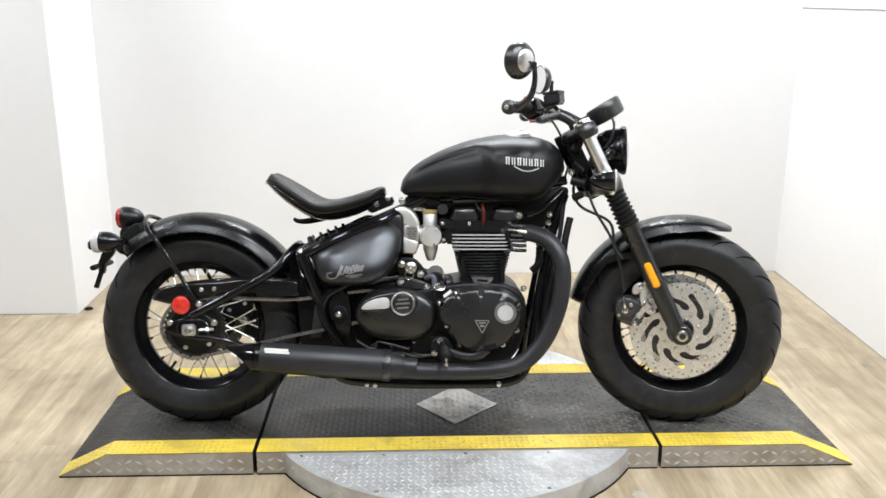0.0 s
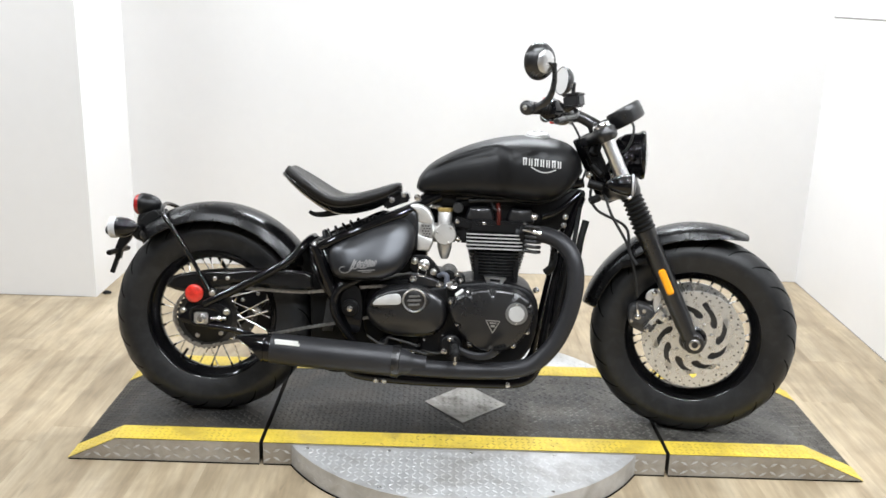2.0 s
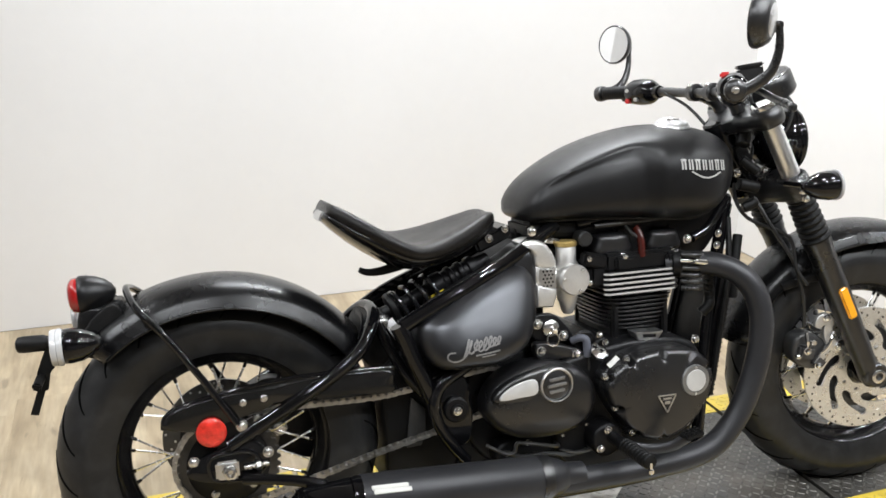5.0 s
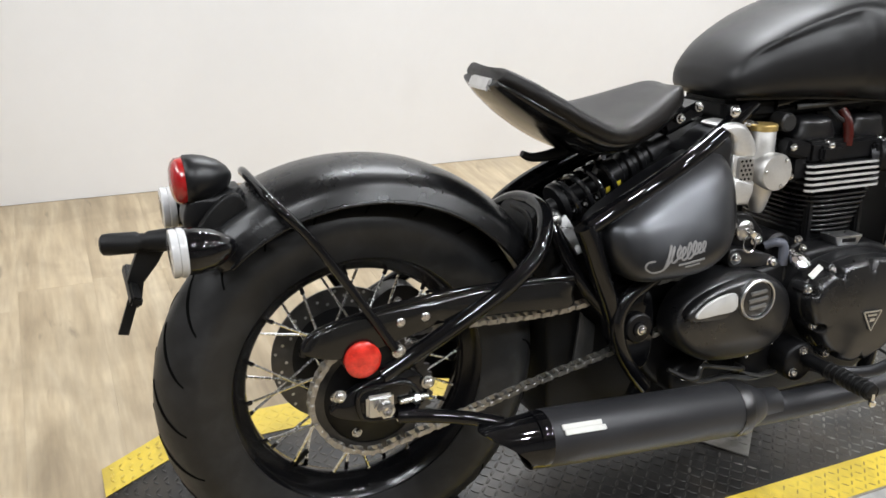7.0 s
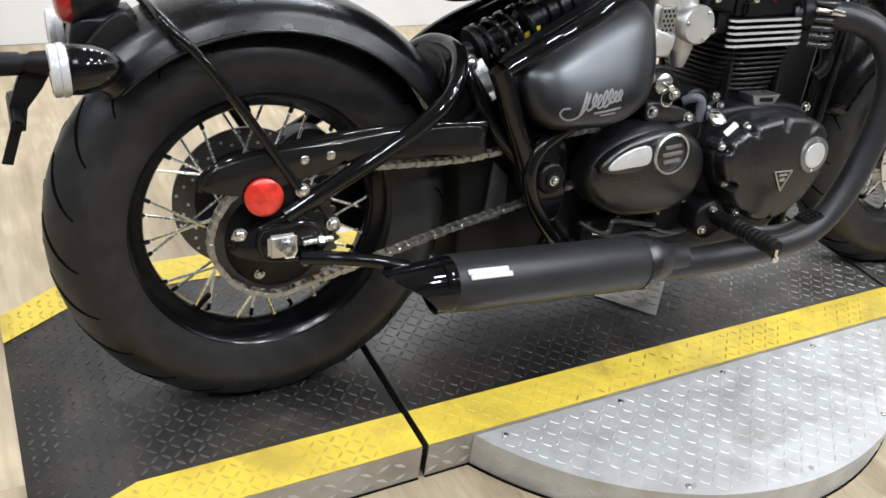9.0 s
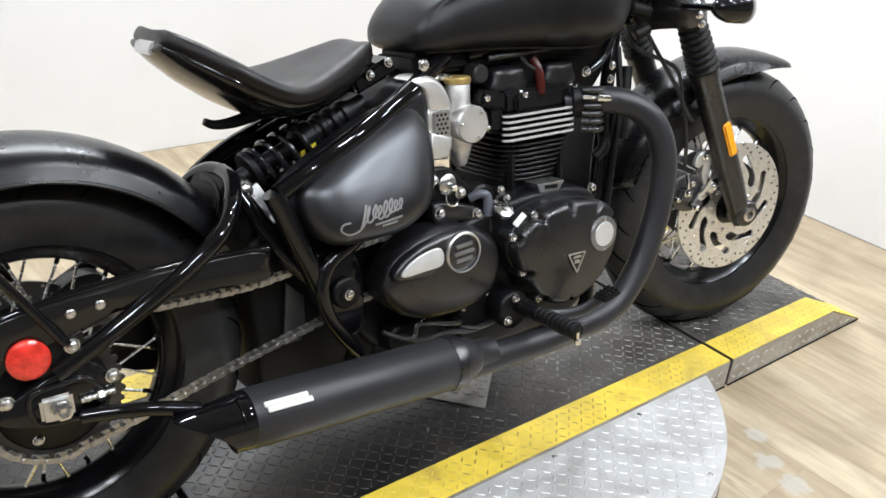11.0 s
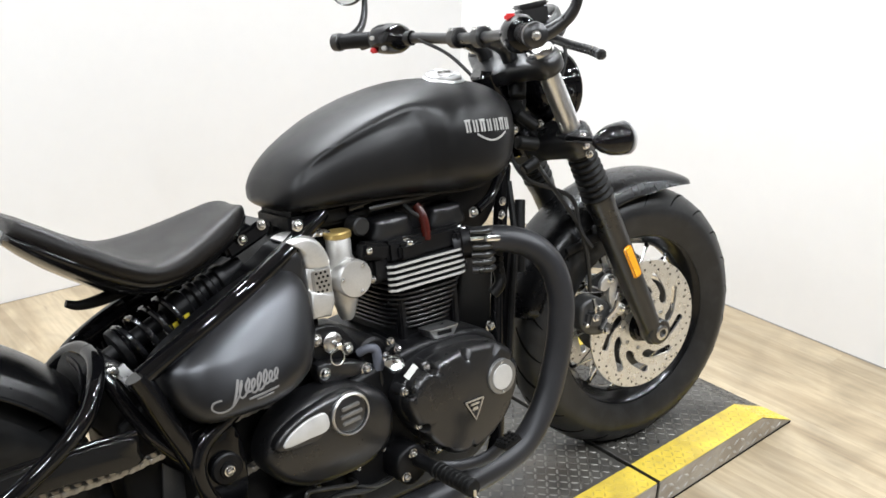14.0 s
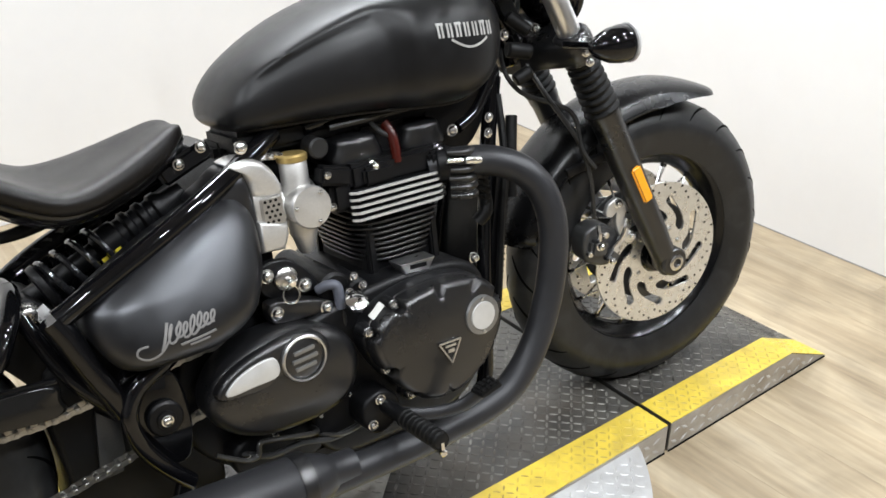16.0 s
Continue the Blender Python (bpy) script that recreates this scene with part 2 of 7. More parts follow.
def plank_material():
    m = bpy.data.materials.new("light_oak_vinyl")
    m.use_nodes = True
    nt = m.node_tree
    b = nt.nodes["Principled BSDF"]
    geo = nt.nodes.new("ShaderNodeNewGeometry")
    info = nt.nodes.new("ShaderNodeObjectInfo")
    comb = nt.nodes.new("ShaderNodeVectorMath")
    comb.operation = "MULTIPLY"
    nt.links.new(geo.outputs["Position"], comb.inputs[0])
    comb.inputs[1].default_value = (10.0, 1.15, 1.0)
    off = nt.nodes.new("ShaderNodeVectorMath")
    off.operation = "ADD"
    sc = nt.nodes.new("ShaderNodeMath")
    sc.operation = "MULTIPLY"
    nt.links.new(info.outputs["Random"], sc.inputs[0])
    sc.inputs[1].default_value = 57.0
    nt.links.new(comb.outputs[0], off.inputs[0])
    nt.links.new(sc.outputs[0], off.inputs[1])
    n1 = nt.nodes.new("ShaderNodeTexNoise")
    n1.inputs["Scale"].default_value, n1.inputs["Detail"].default_value, n1.inputs["Distortion"].default_value = 1.1, 7, 0.9
    n2 = nt.nodes.new("ShaderNodeTexNoise")
    n2.inputs["Scale"].default_value, n2.inputs["Detail"].default_value = 8.0, 5
    nt.links.new(off.outputs[0], n1.inputs["Vector"])
    nt.links.new(off.outputs[0], n2.inputs["Vector"])
    r1 = nt.nodes.new("ShaderNodeValToRGB")
    els = r1.color_ramp.elements
    els[0].position, els[0].color = 0.22, (0.225, 0.168, 0.102, 1)
    els[1].position, els[1].color = 0.76, (0.460, 0.380, 0.264, 1)
    e = els.new(0.5)
    e.color = (0.362, 0.288, 0.188, 1)
    nt.links.new(n1.outputs["Fac"], r1.inputs["Fac"])
    r2 = nt.nodes.new("ShaderNodeMapRange")
    r2.inputs["From Min"].default_value, r2.inputs["From Max"].default_value = 0.3, 0.7
    r2.inputs["To Min"].default_value, r2.inputs["To Max"].default_value = 0.85, 1.09
    nt.links.new(n2.outputs["Fac"], r2.inputs["Value"])
    r3 = nt.nodes.new("ShaderNodeMapRange")
    r3.inputs["To Min"].default_value, r3.inputs["To Max"].default_value = 0.97, 1.04
    nt.links.new(info.outputs["Random"], r3.inputs["Value"])
    n4 = nt.nodes.new("ShaderNodeTexNoise")
    n4.inputs["Scale"].default_value, n4.inputs["Detail"].default_value, n4.inputs["Distortion"].default_value = 4.5, 7, 1.0
    nt.links.new(geo.outputs["Position"], n4.inputs["Vector"])
    r4 = nt.nodes.new("ShaderNodeMapRange")
    r4.inputs["From Min"].default_value, r4.inputs["From Max"].default_value = 0.36, 0.62
    r4.inputs["To Min"].default_value, r4.inputs["To Max"].default_value = 0.84, 1.06
    nt.links.new(n4.outputs["Fac"], r4.inputs["Value"])
    # short dark grain checks and small knots
    stretch = nt.nodes.new("ShaderNodeVectorMath")
    stretch.operation = "MULTIPLY"
    nt.links.new(off.outputs[0], stretch.inputs[0])
    stretch.inputs[1].default_value = (3.4, 5.5, 1.0)
    n5 = nt.nodes.new("ShaderNodeTexNoise")
    n5.inputs["Scale"].default_value, n5.inputs["Detail"].default_value, n5.inputs["Distortion"].default_value = 1.0, 3, 0.4
    nt.links.new(stretch.outputs[0], n5.inputs["Vector"])
    r5 = nt.nodes.new("ShaderNodeMapRange")
    r5.inputs["From Min"].default_value, r5.inputs["From Max"].default_value = 0.66, 0.76
    r5.inputs["To Min"].default_value, r5.inputs["To Max"].default_value = 1.0, 0.66
    nt.links.new(n5.outputs["Fac"], r5.inputs["Value"])
    checks = nt.nodes.new("ShaderNodeMath")
    checks.operation = "MULTIPLY"
    nt.links.new(r2.outputs[0], checks.inputs[0])
    nt.links.new(r5.outputs[0], checks.inputs[1])
    m0 = nt.nodes.new("ShaderNodeMath")
    m0.operation = "MULTIPLY"
    nt.links.new(checks.outputs[0], m0.inputs[0])
    nt.links.new(r4.outputs[0], m0.inputs[1])
    mm = nt.nodes.new("ShaderNodeMath")
    mm.operation = "MULTIPLY"
    nt.links.new(m0.outputs[0], mm.inputs[0])
    nt.links.new(r3.outputs[0], mm.inputs[1])
    mul = nt.nodes.new("ShaderNodeVectorMath")
    mul.operation = "SCALE"
    nt.links.new(r1.outputs["Color"], mul.inputs[0])
    nt.links.new(mm.outputs[0], mul.inputs["Scale"])
    nt.links.new(mul.outputs[0], b.inputs["Base Color"])
    b.inputs["Roughness"].default_value = 0.42
    bp = nt.nodes.new("ShaderNodeBump")
    bp.inputs["Strength"].default_value, bp.inputs["Distance"].default_value = 0.08, 0.001
    nt.links.new(n2.outputs["Fac"], bp.inputs["Height"])
    nt.links.new(bp.outputs[0], b.inputs["Normal"])
    return m


def scuffs(m, spots, tone, amount):
    """Pale worn patches with ragged edges at (x, y, radius)."""
    nt = m.node_tree
    shader = nt.nodes["Principled BSDF"]
    geo = nt.nodes.new("ShaderNodeNewGeometry")
    rag = nt.nodes.new("ShaderNodeTexNoise")
    rag.inputs["Scale"].default_value, rag.inputs["Detail"].default_value = 26.0, 6
    nt.links.new(geo.outputs["Position"], rag.inputs["Vector"])
    total = None
    for x, y, r in spots:
        far = nt.nodes.new("ShaderNodeVectorMath")
        far.operation = "DISTANCE"
        nt.links.new(geo.outputs["Position"], far.inputs[0])
        far.inputs[1].default_value = (x, y, FLOOR)
        edge = nt.nodes.new("ShaderNodeMapRange")
        edge.inputs["From Min"].default_value, edge.inputs["From Max"].default_value = 0.0, 2.0 * r
        edge.inputs["To Min"].default_value, edge.inputs["To Max"].default_value = 0.5, -0.5
        nt.links.new(far.outputs["Value"], edge.inputs["Value"])
        worn = nt.nodes.new("ShaderNodeMath")
        worn.operation = "ADD"
        nt.links.new(edge.outputs[0], worn.inputs[0])
        nt.links.new(rag.outputs["Fac"], worn.inputs[1])
        if total is not None:
            most = nt.nodes.new("ShaderNodeMath")
            most.operation = "MAXIMUM"
            nt.links.new(total, most.inputs[0])
            nt.links.new(worn.outputs[0], most.inputs[1])
            worn = most
        total = worn.outputs[0]
    cut = nt.nodes.new("ShaderNodeMapRange")
    cut.inputs["From Min"].default_value, cut.inputs["From Max"].default_value = 0.50, 0.64
    cut.inputs["To Max"].default_value = amount
    nt.links.new(total, cut.inputs["Value"])
    mixed = nt.nodes.new("ShaderNodeMix")
    mixed.data_type = "RGBA"
    nt.links.new(cut.outputs[0], mixed.inputs["Factor"])
    nt.links.new(shader.inputs["Base Color"].links[0].from_socket, mixed.inputs["A"])
    mixed.inputs["B"].default_value = (*tone, 1)
    nt.links.new(mixed.outputs["Result"], shader.inputs["Base Color"])


FLOOR = -0.073
MAT_PLANK = plank_material()
scuffs(MAT_PLANK, [(0.586, -0.38, 0.026), (0.530, -0.450, 0.032), (0.515, -0.519, 0.034), (0.427, -0.563, 0.036), (0.347, -0.605, 0.046)], (0.40, 0.385, 0.355), 0.6)


# ---- mesh helpers ----
def part(name, bm, mat, parent=None, label="", sharp=38, kind=""):
    bmesh.ops.recalc_face_normals(bm, faces=bm.faces[:])
    me = bpy.data.meshes.new(name)
    bm.to_mesh(me)
    bm.free()
    me.shade_smooth()
    me.set_sharp_from_angle(angle=radians(sharp))
    me.materials.append(mat)
    ob = new(name, me)
    if parent:
        ob.parent = parent
    return tagged(ob, label, kind=kind)


def again(ob, m, parent):
    """One more object on the same mesh."""
    o = new(ob.name.split(".")[0], ob.data)
    o.parent = parent
    o.matrix_basis = m
    return o


def spline(pts, n=8, closed=False):
    """Catmull-Rom through the points."""
    p = [Vector(q) for q in pts]
    out = []
    k = len(p)
    for i in range(k if closed else k - 1):
        if closed:
            a, b, c, d = p[i - 1], p[i], p[(i + 1) % k], p[(i + 2) % k]
        else:
            a, b, c, d = p[max(i - 1, 0)], p[i], p[i + 1], p[min(i + 2, k - 1)]
        for j in range(n):
            t = j / n
            out.append(0.5 * ((2 * b) + (c - a) * t + (2 * a - 5 * b + 4 * c - d) * t * t + (3 * b - a - 3 * c + d) * t ** 3))
    if not closed:
        out.append(p[-1])
    return out


def rings(bm, loops, caps=True, closed=False):
    vs = [[bm.verts.new(p) for p in loop] for loop in loops]
    n = len(vs[0])
    last = len(vs) if closed else len(vs) - 1
    for i in range(last):
        a, b = vs[i], vs[(i + 1) % len(vs)]
        for j in range(n):
            bm.faces.new((a[j], a[(j + 1) % n], b[(j + 1) % n], b[j]))
    if caps and not closed:
        bm.faces.new(vs[0])
        bm.faces.new(vs[-1])
    return bm


def tube(bm, pts, r, seg=10, n=6, smooth=True, flat=1.0):
    """A pipe along the points; r is a number or one for each end."""
    path = spline(pts, n) if smooth and len(pts) > 2 else [Vector(p) for p in pts]
    loops = []
    side = None
    for i, p in enumerate(path):
        d = (path[min(i + 1, len(path) - 1)] - path[max(i - 1, 0)]).normalized()
        if side is None:
            side = d.cross(Vector((0, 0, 1)) if abs(d.z) < 0.9 else Vector((0, 1, 0))).normalized()
        side = (side - d * side.dot(d)).normalized()
        up = d.cross(side)
        rr = r if not isinstance(r, tuple) else r[0] + (r[1] - r[0]) * i / max(1, len(path) - 1)
        loops.append([p + side * math.cos(a) * rr + up * math.sin(a) * rr * flat for a in (2 * math.pi * k / seg for k in range(seg))])
    return rings(bm, loops)


def axis_frame(p0, p1):
    p0, p1 = Vector(p0), Vector(p1)
    q = (p1 - p0).to_track_quat("Z", "Y")
    return Matrix.Translation(p0) @ q.to_matrix().to_4x4(), (p1 - p0).length


def lathe(bm, profile, m, seg=32, caps=True, closed=False):
    """Turns (radius, height) pairs about m's z axis."""
    loops = [[m @ Vector((r * math.cos(a), r * math.sin(a), h)) for a in (2 * math.pi * k / seg for k in range(seg))] for r, h in profile]
    return rings(bm, loops, caps, closed)


def cyl(bm, p0, p1, r, r2=None, seg=20, edge=0.0015):
    m, length = axis_frame(p0, p1)
    r2 = r if r2 is None else r2
    e = min(edge, r * 0.4, r2 * 0.4, length * 0.3)
    return lathe(bm, [(r - e, 0), (r, e), (r2, length - e), (r2 - e, length)], m, seg)


def box(bm, size, m=None, edge=0.002):
    r = bmesh.ops.create_cube(bm, size=1.0)
    vs = r["verts"]
    bmesh.ops.scale(bm, vec=size, verts=vs)
    if edge:
        es = list({e for v in vs for e in v.link_edges})
        vs = list({v for f in bmesh.ops.bevel(bm, geom=es, offset=min(edge, min(size) * 0.4), segments=2, affect="EDGES")["faces"] for v in f.verts} | {v for v in vs if v.is_valid})
    if m is not None:
        bmesh.ops.transform(bm, matrix=m, verts=vs)
    return bm


def plate(bm, outline, y0, y1, edge=0.004, n=5, smooth=True, steps=3, dome=0.0):
    """A slab with an outline in x, z between y0 and y1 (y1 is the outer face, rounded by edge and raised by dome)."""
    pts = [Vector((x, 0, z)) for x, z in outline]
    if smooth:
        pts = spline(pts, n, closed=True)
    c = sum(pts, Vector()) / len(pts)
    s = 1 if y1 > y0 else -1
    size = max((p - c).length for p in pts)
    loops = [[Vector((p.x, y0, p.z)) for p in pts], [Vector((p.x, y1 - s * edge, p.z)) for p in pts]]
    for k in range(1, steps + 1):
        a = math.pi / 2 * k / steps
        inset = edge * (1 - math.cos(a))
        loops.append([c + (p - c) * (1 - inset / max((p - c).length, 1e-6)) + Vector((0, y1 - s * edge * (1 - math.sin(a)), 0)) for p in pts])
    inner = loops[-1]
    for f in ((0.8, 0.5), (0.55, 0.8), (0.28, 0.95)) if dome else ():
        loops.append([Vector((c.x + (p.x - c.x) * f[0], y1 + s * dome * f[1], c.z + (p.z - c.z) * f[0])) for p in inner])
    return rings(bm, loops)


def bolt_mesh(bm, p, d, r=0.006, h=0.005):
    d = Vector(d).normalized()
    p = Vector(p)
    m, _ = axis_frame(p, p + d)
    lathe(bm, [(r * 1.25, 0), (r * 1.25, h * 0.25), (r, h * 0.3), (r * 0.98, h * 0.6), (r * 0.86, h * 0.88), (r * 0.62, h * 1.06), (r * 0.34, h * 1.12), (r * 0.28, h * 0.9)], m, 12)
    return bm


def bar_mesh(bm, p, q, thick, depth, normal=(0, -1, 0)):
    """A flat bar from p to q, that wide, on a face with that normal."""
    p, q, nrm = Vector(p), Vector(q), Vector(normal).normalized()
    d = (q - p).normalized()
    u = nrm.cross(d).normalized()
    a = [p + u * thick / 2, q + u * thick / 2, q - u * thick / 2, p - u * thick / 2]
    return rings(bm, [a, [v + nrm * depth for v in a]])


def bm_new():
    return bmesh.new()


def thing(name, label, category, m=None, group=""):
    ob = new(name)
    ob.empty_display_size = 0.1
    if m is not None:
        ob.matrix_world = m
    return tagged(ob, label, category, group)


def wall(name, x0, x1, y0, y1, z0, z1, mat, label, edge=0.0):
    bm = bm_new()
    box(bm, (x1 - x0, y1 - y0, z1 - z0), pose((x0 + x1) / 2, (y0 + y1) / 2, (z0 + z1) / 2), edge)
    return tagged(part(name, bm, mat), label, name.split("_")[0], kind="structure")


# ---- the room ----
TOP = 2.95
wall("wall_back", -1.575, 2.2, 1.775, 1.90, FLOOR, TOP, MAT_WALL, "plain white painted wall behind the motorcycle")
wall("wall_return", -1.715, -1.575, 1.213, 1.90, FLOOR, TOP, MAT_WALL, "white painted return of the wall beside the alcove")
wall("wall_left", -4.2, -1.715, 1.213, 1.32, FLOOR, TOP, MAT_WALL, "white painted wall running on beside the alcove")
bm = bm_new()
box(bm, (0.14, 2.35, TOP - FLOOR), pose(1.885, 0.62, (TOP + FLOOR) / 2, 0, 0, -1.5), 0)
tagged(part("wall_right", bm, MAT_WALL), "white painted side wall, slightly scuffed", "wall", kind="structure")
# dark strip put in for the shadow line where side wall meets floor
bm = bm_new()
box(bm, (0.003, 2.30, 0.003), pose(1.885 - 0.071, 0.62, FLOOR + 0.0016, 0, 0, -1.5), 0)
tagged(part("trim", bm, MAT_FAR), "thin dark strip standing in for the shadow line at the side wall's foot", "trim", kind="structure")
bm = bm_new()
box(bm, (0.004, 2.30, 0.005), pose(1.885 - 0.0715, 0.62, 1.266, 0, 0, -1.5), 0)
tagged(part("trim", bm, MAT_CEIL), "thin grey joint line along the side wall", "trim", kind="structure")
# unseen far walls and ceiling, added to set bounce light and reflections
wall("wall_far_left", -4.34, -4.2, -5.2, 1.32, FLOOR, TOP, MAT_FAR, "unseen grey wall added to close the room and tone its reflections")
wall("wall_front", -4.34, 5.0, -5.34, -5.2, FLOOR, TOP, MAT_FAR, "unseen grey wall added to close the room and tone its reflections")
wall("ceiling", -4.34, 5.0, -5.34, 1.95, TOP, TOP + 0.1, MAT_CEIL, "unseen dull brownish ceiling with lamps, toned for bounce and reflections")
wall("wall_far_right", 5.0, 5.14, -5.34, 1.95, FLOOR, TOP, MAT_FAR, "unseen grey wall added to close the room and tone its reflections")
wall("wall_far_back", 2.2, 5.0, 1.80, 1.95, FLOOR, TOP, MAT_FAR, "unseen grey wall added to close the room and tone its reflections")
floor = wall("floor", -4.34, 5.0, -5.34, 1.95, FLOOR - 0.1, FLOOR - 0.0015, MAT_PLANK_GAP, "light oak plank floor with long grain")


bm = bm_new()
rings(bm, [[Vector((0.017 * f * math.cos(a) * (1 + 0.25 * math.sin(2 * a + 0.6)), 0.012 * f * math.sin(a) * (1 + 0.2 * math.cos(3 * a)), z)) for a in (2 * math.pi * k / 14 for k in range(14))]
           for f, z in ((0.8, 0.0), (1.0, 0.003), (0.95, 0.008), (0.6, 0.013), (0.25, 0.015))])
scrap = part("rubber_scrap", bm, MAT_SOFT)
scrap.location = (-1.545, 1.262, FLOOR + 0.0002)
tagged(scrap, "small dark rubber scrap on the oak floor beside the wall", "scrap")


# ---- the display platform ----
PX0, PX1, PY0, PY1 = -0.977, 1.122, -0.228, 0.402
SPLIT = (-0.541, 0.683)
TIP0, TIP1 = -1.124, 1.285
DISC = (0.068, 0.085, 0.607)
platform = thing("display_platform", "black tread-plate motorcycle platform with yellow painted edges on an oak floor", "platform")
platform.location = (0, 0, FLOOR)
UP = -FLOOR


def deck(x0, x1, ramp=0):
    """A folded plate: flat deck, side skirts and, at ends, a ramp to the floor."""
    bm = bm_new()
    if ramp < 0:
        prof = [(TIP0, 0.003), (x0, UP), (x1, UP), (x1, 0.0), (TIP0, 0.0)]
    elif ramp > 0:
        prof = [(x0, 0.0), (x0, UP), (x1, UP), (TIP1, 0.003), (TIP1, 0.0)]
    else:
        prof = [(x0, 0.0), (x0, UP), (x1, UP), (x1, 0.0)]
    rings(bm, [[Vector((x, y, z)) for x, z in prof] for y in (PY0, PY1)])
    bmesh.ops.bevel(bm, geom=bm.edges[:], offset=0.0015, segments=1, affect="EDGES")
    return bm


GAP = 0.006
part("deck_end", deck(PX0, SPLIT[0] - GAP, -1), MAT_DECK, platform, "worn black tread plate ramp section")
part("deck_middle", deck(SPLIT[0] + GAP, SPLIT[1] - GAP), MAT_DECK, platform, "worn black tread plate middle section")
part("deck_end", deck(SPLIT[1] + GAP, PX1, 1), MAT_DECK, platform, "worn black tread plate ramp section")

# bare aluminium skirts on the long sides
for y, s in ((PY0, -1), (PY1, 1)):
    for a, b, tip in ((PX0, SPLIT[0] - GAP, -1), (SPLIT[0] + GAP, SPLIT[1] - GAP, 0), (SPLIT[1] + GAP, PX1, 1)):
        bm = bm_new()
        out = [(a, 0), (b, 0), (b, UP - 0.002), (a, UP - 0.002)]
        if tip < 0:
            out = [(TIP0, 0), (b, 0), (b, UP - 0.002), (a, UP - 0.002), (TIP0, 0.002)]
        if tip > 0:
            out = [(a, 0), (TIP1, 0), (TIP1, 0.002), (b, UP - 0.002), (a, UP - 0.002)]
        rings(bm, [[Vector((x, y + s * d, z)) for x, z in out] for d in (0.0002, 0.003)])
        part("skirt", bm, MAT_SKIRT, platform, "bare aluminium tread plate skirt")

# yellow painted borders, running down the ramps
STRIPE = 0.080


def yellow(y_out, y_in, a, b, tip):
    bm = bm_new()
    pts = [(a, UP), (b, UP)]
    if tip < 0:
        pts = [(TIP0, 0.003)] + pts
    if tip > 0:
        pts = pts + [(TIP1, 0.003)]
    low = [[Vector((x, y, z + 0.0004)) for y in (y_out, y_in)] for x, z in pts]
    top = [[Vector((x, y, z + 0.0016)) for y in (y_out, y_in)] for x, z in pts]
    for i in range(len(pts) - 1):
        rings(bm, [[low[i][0], low[i][1], low[i + 1][1], low[i + 1][0]], [top[i][0], top[i][1], top[i + 1][1], top[i + 1][0]]])
    return bm


for yo, yi in ((PY0 - 0.002, PY0 + STRIPE), (PY1 + 0.002, PY1 - STRIPE)):
    for a, b, tip in ((PX0, SPLIT[0] - GAP, -1), (SPLIT[0] + GAP, SPLIT[1] - GAP, 0), (SPLIT[1] + GAP, PX1, 1)):
        part("yellow_border", yellow(yo, yi, a, b, tip), MAT_YELLOW, platform, "chipped yellow painted border")

turntable = thing("turntable", "round aluminium tread-plate turntable set into the black platform", "turntable")
turntable.location = (0, 0, FLOOR)
# the two round segments of the turntable that stand out on either side
for s, y in ((-1, PY0 - 0.0032), (1, PY1 + 0.0032)):
    bm = bm_new()
    cx, cy, r = DISC
    half = math.asin(min(1, abs(y - cy) / r))
    pts = [(cx + r * math.cos(a), cy + s * r * math.sin(a)) for a in (half + (math.pi - 2 * half) * k / 48 for k in range(49))]
    rings(bm, [[Vector((x, yy, z)) for x, yy in pts] for z in (0.0, UP - 0.004)])
    bmesh.ops.bevel(bm, geom=[e for e in bm.edges if all(v.co.z > 0.03 for v in e.verts)], offset=0.002, segments=1, affect="EDGES")
    seg = part("turntable_segment", bm, MAT_TREAD, turntable, "round aluminium tread plate segment")
    near = [(x, (y + s * 0.018)) for x in (-0.400, -0.156, 0.089, 0.338)]
    for bx, by in near + [(-0.170, cy + s * 0.540), (0.066, cy + s * 0.585), (0.311, cy + s * 0.535)]:
        b2 = bm_new()
        bolt_mesh(b2, (bx, by, UP - 0.0045), (0, 0, 1), 0.0048, 0.0022)
        part("bolt", b2, MAT_STEEL, seg)
    # thin black strip round the segment's foot
    foot = bm_new()
    rings(foot, [[Vector((cx + (r + d) * math.cos(a), cy + s * (r + d) * math.sin(a), z)) for d, z in ((0.0, 0.0), (0.003, 0.0), (0.003, 0.0035), (0.0, 0.0035))] for a in (half + (math.pi - 2 * half) * k / 48 for k in range(49))])
    part("foot_strip", foot, MAT_GROOVE, seg, "thin black strip at the turntable's foot")

# the aluminium diamond at the turntable's centre
bm = bm_new()
rings(bm, [[Vector((0.078 + x, 0.074 + y, z)) for x, y in ((-0.135, 0.003), (-0.011, -0.142), (0.137, -0.003), (0.008, 0.146))] for z in (UP + 0.0005, UP + 0.003)])
part("centre_plate", bm, MAT_DIAMOND, turntable, "grimy square aluminium tread plate set as a diamond")


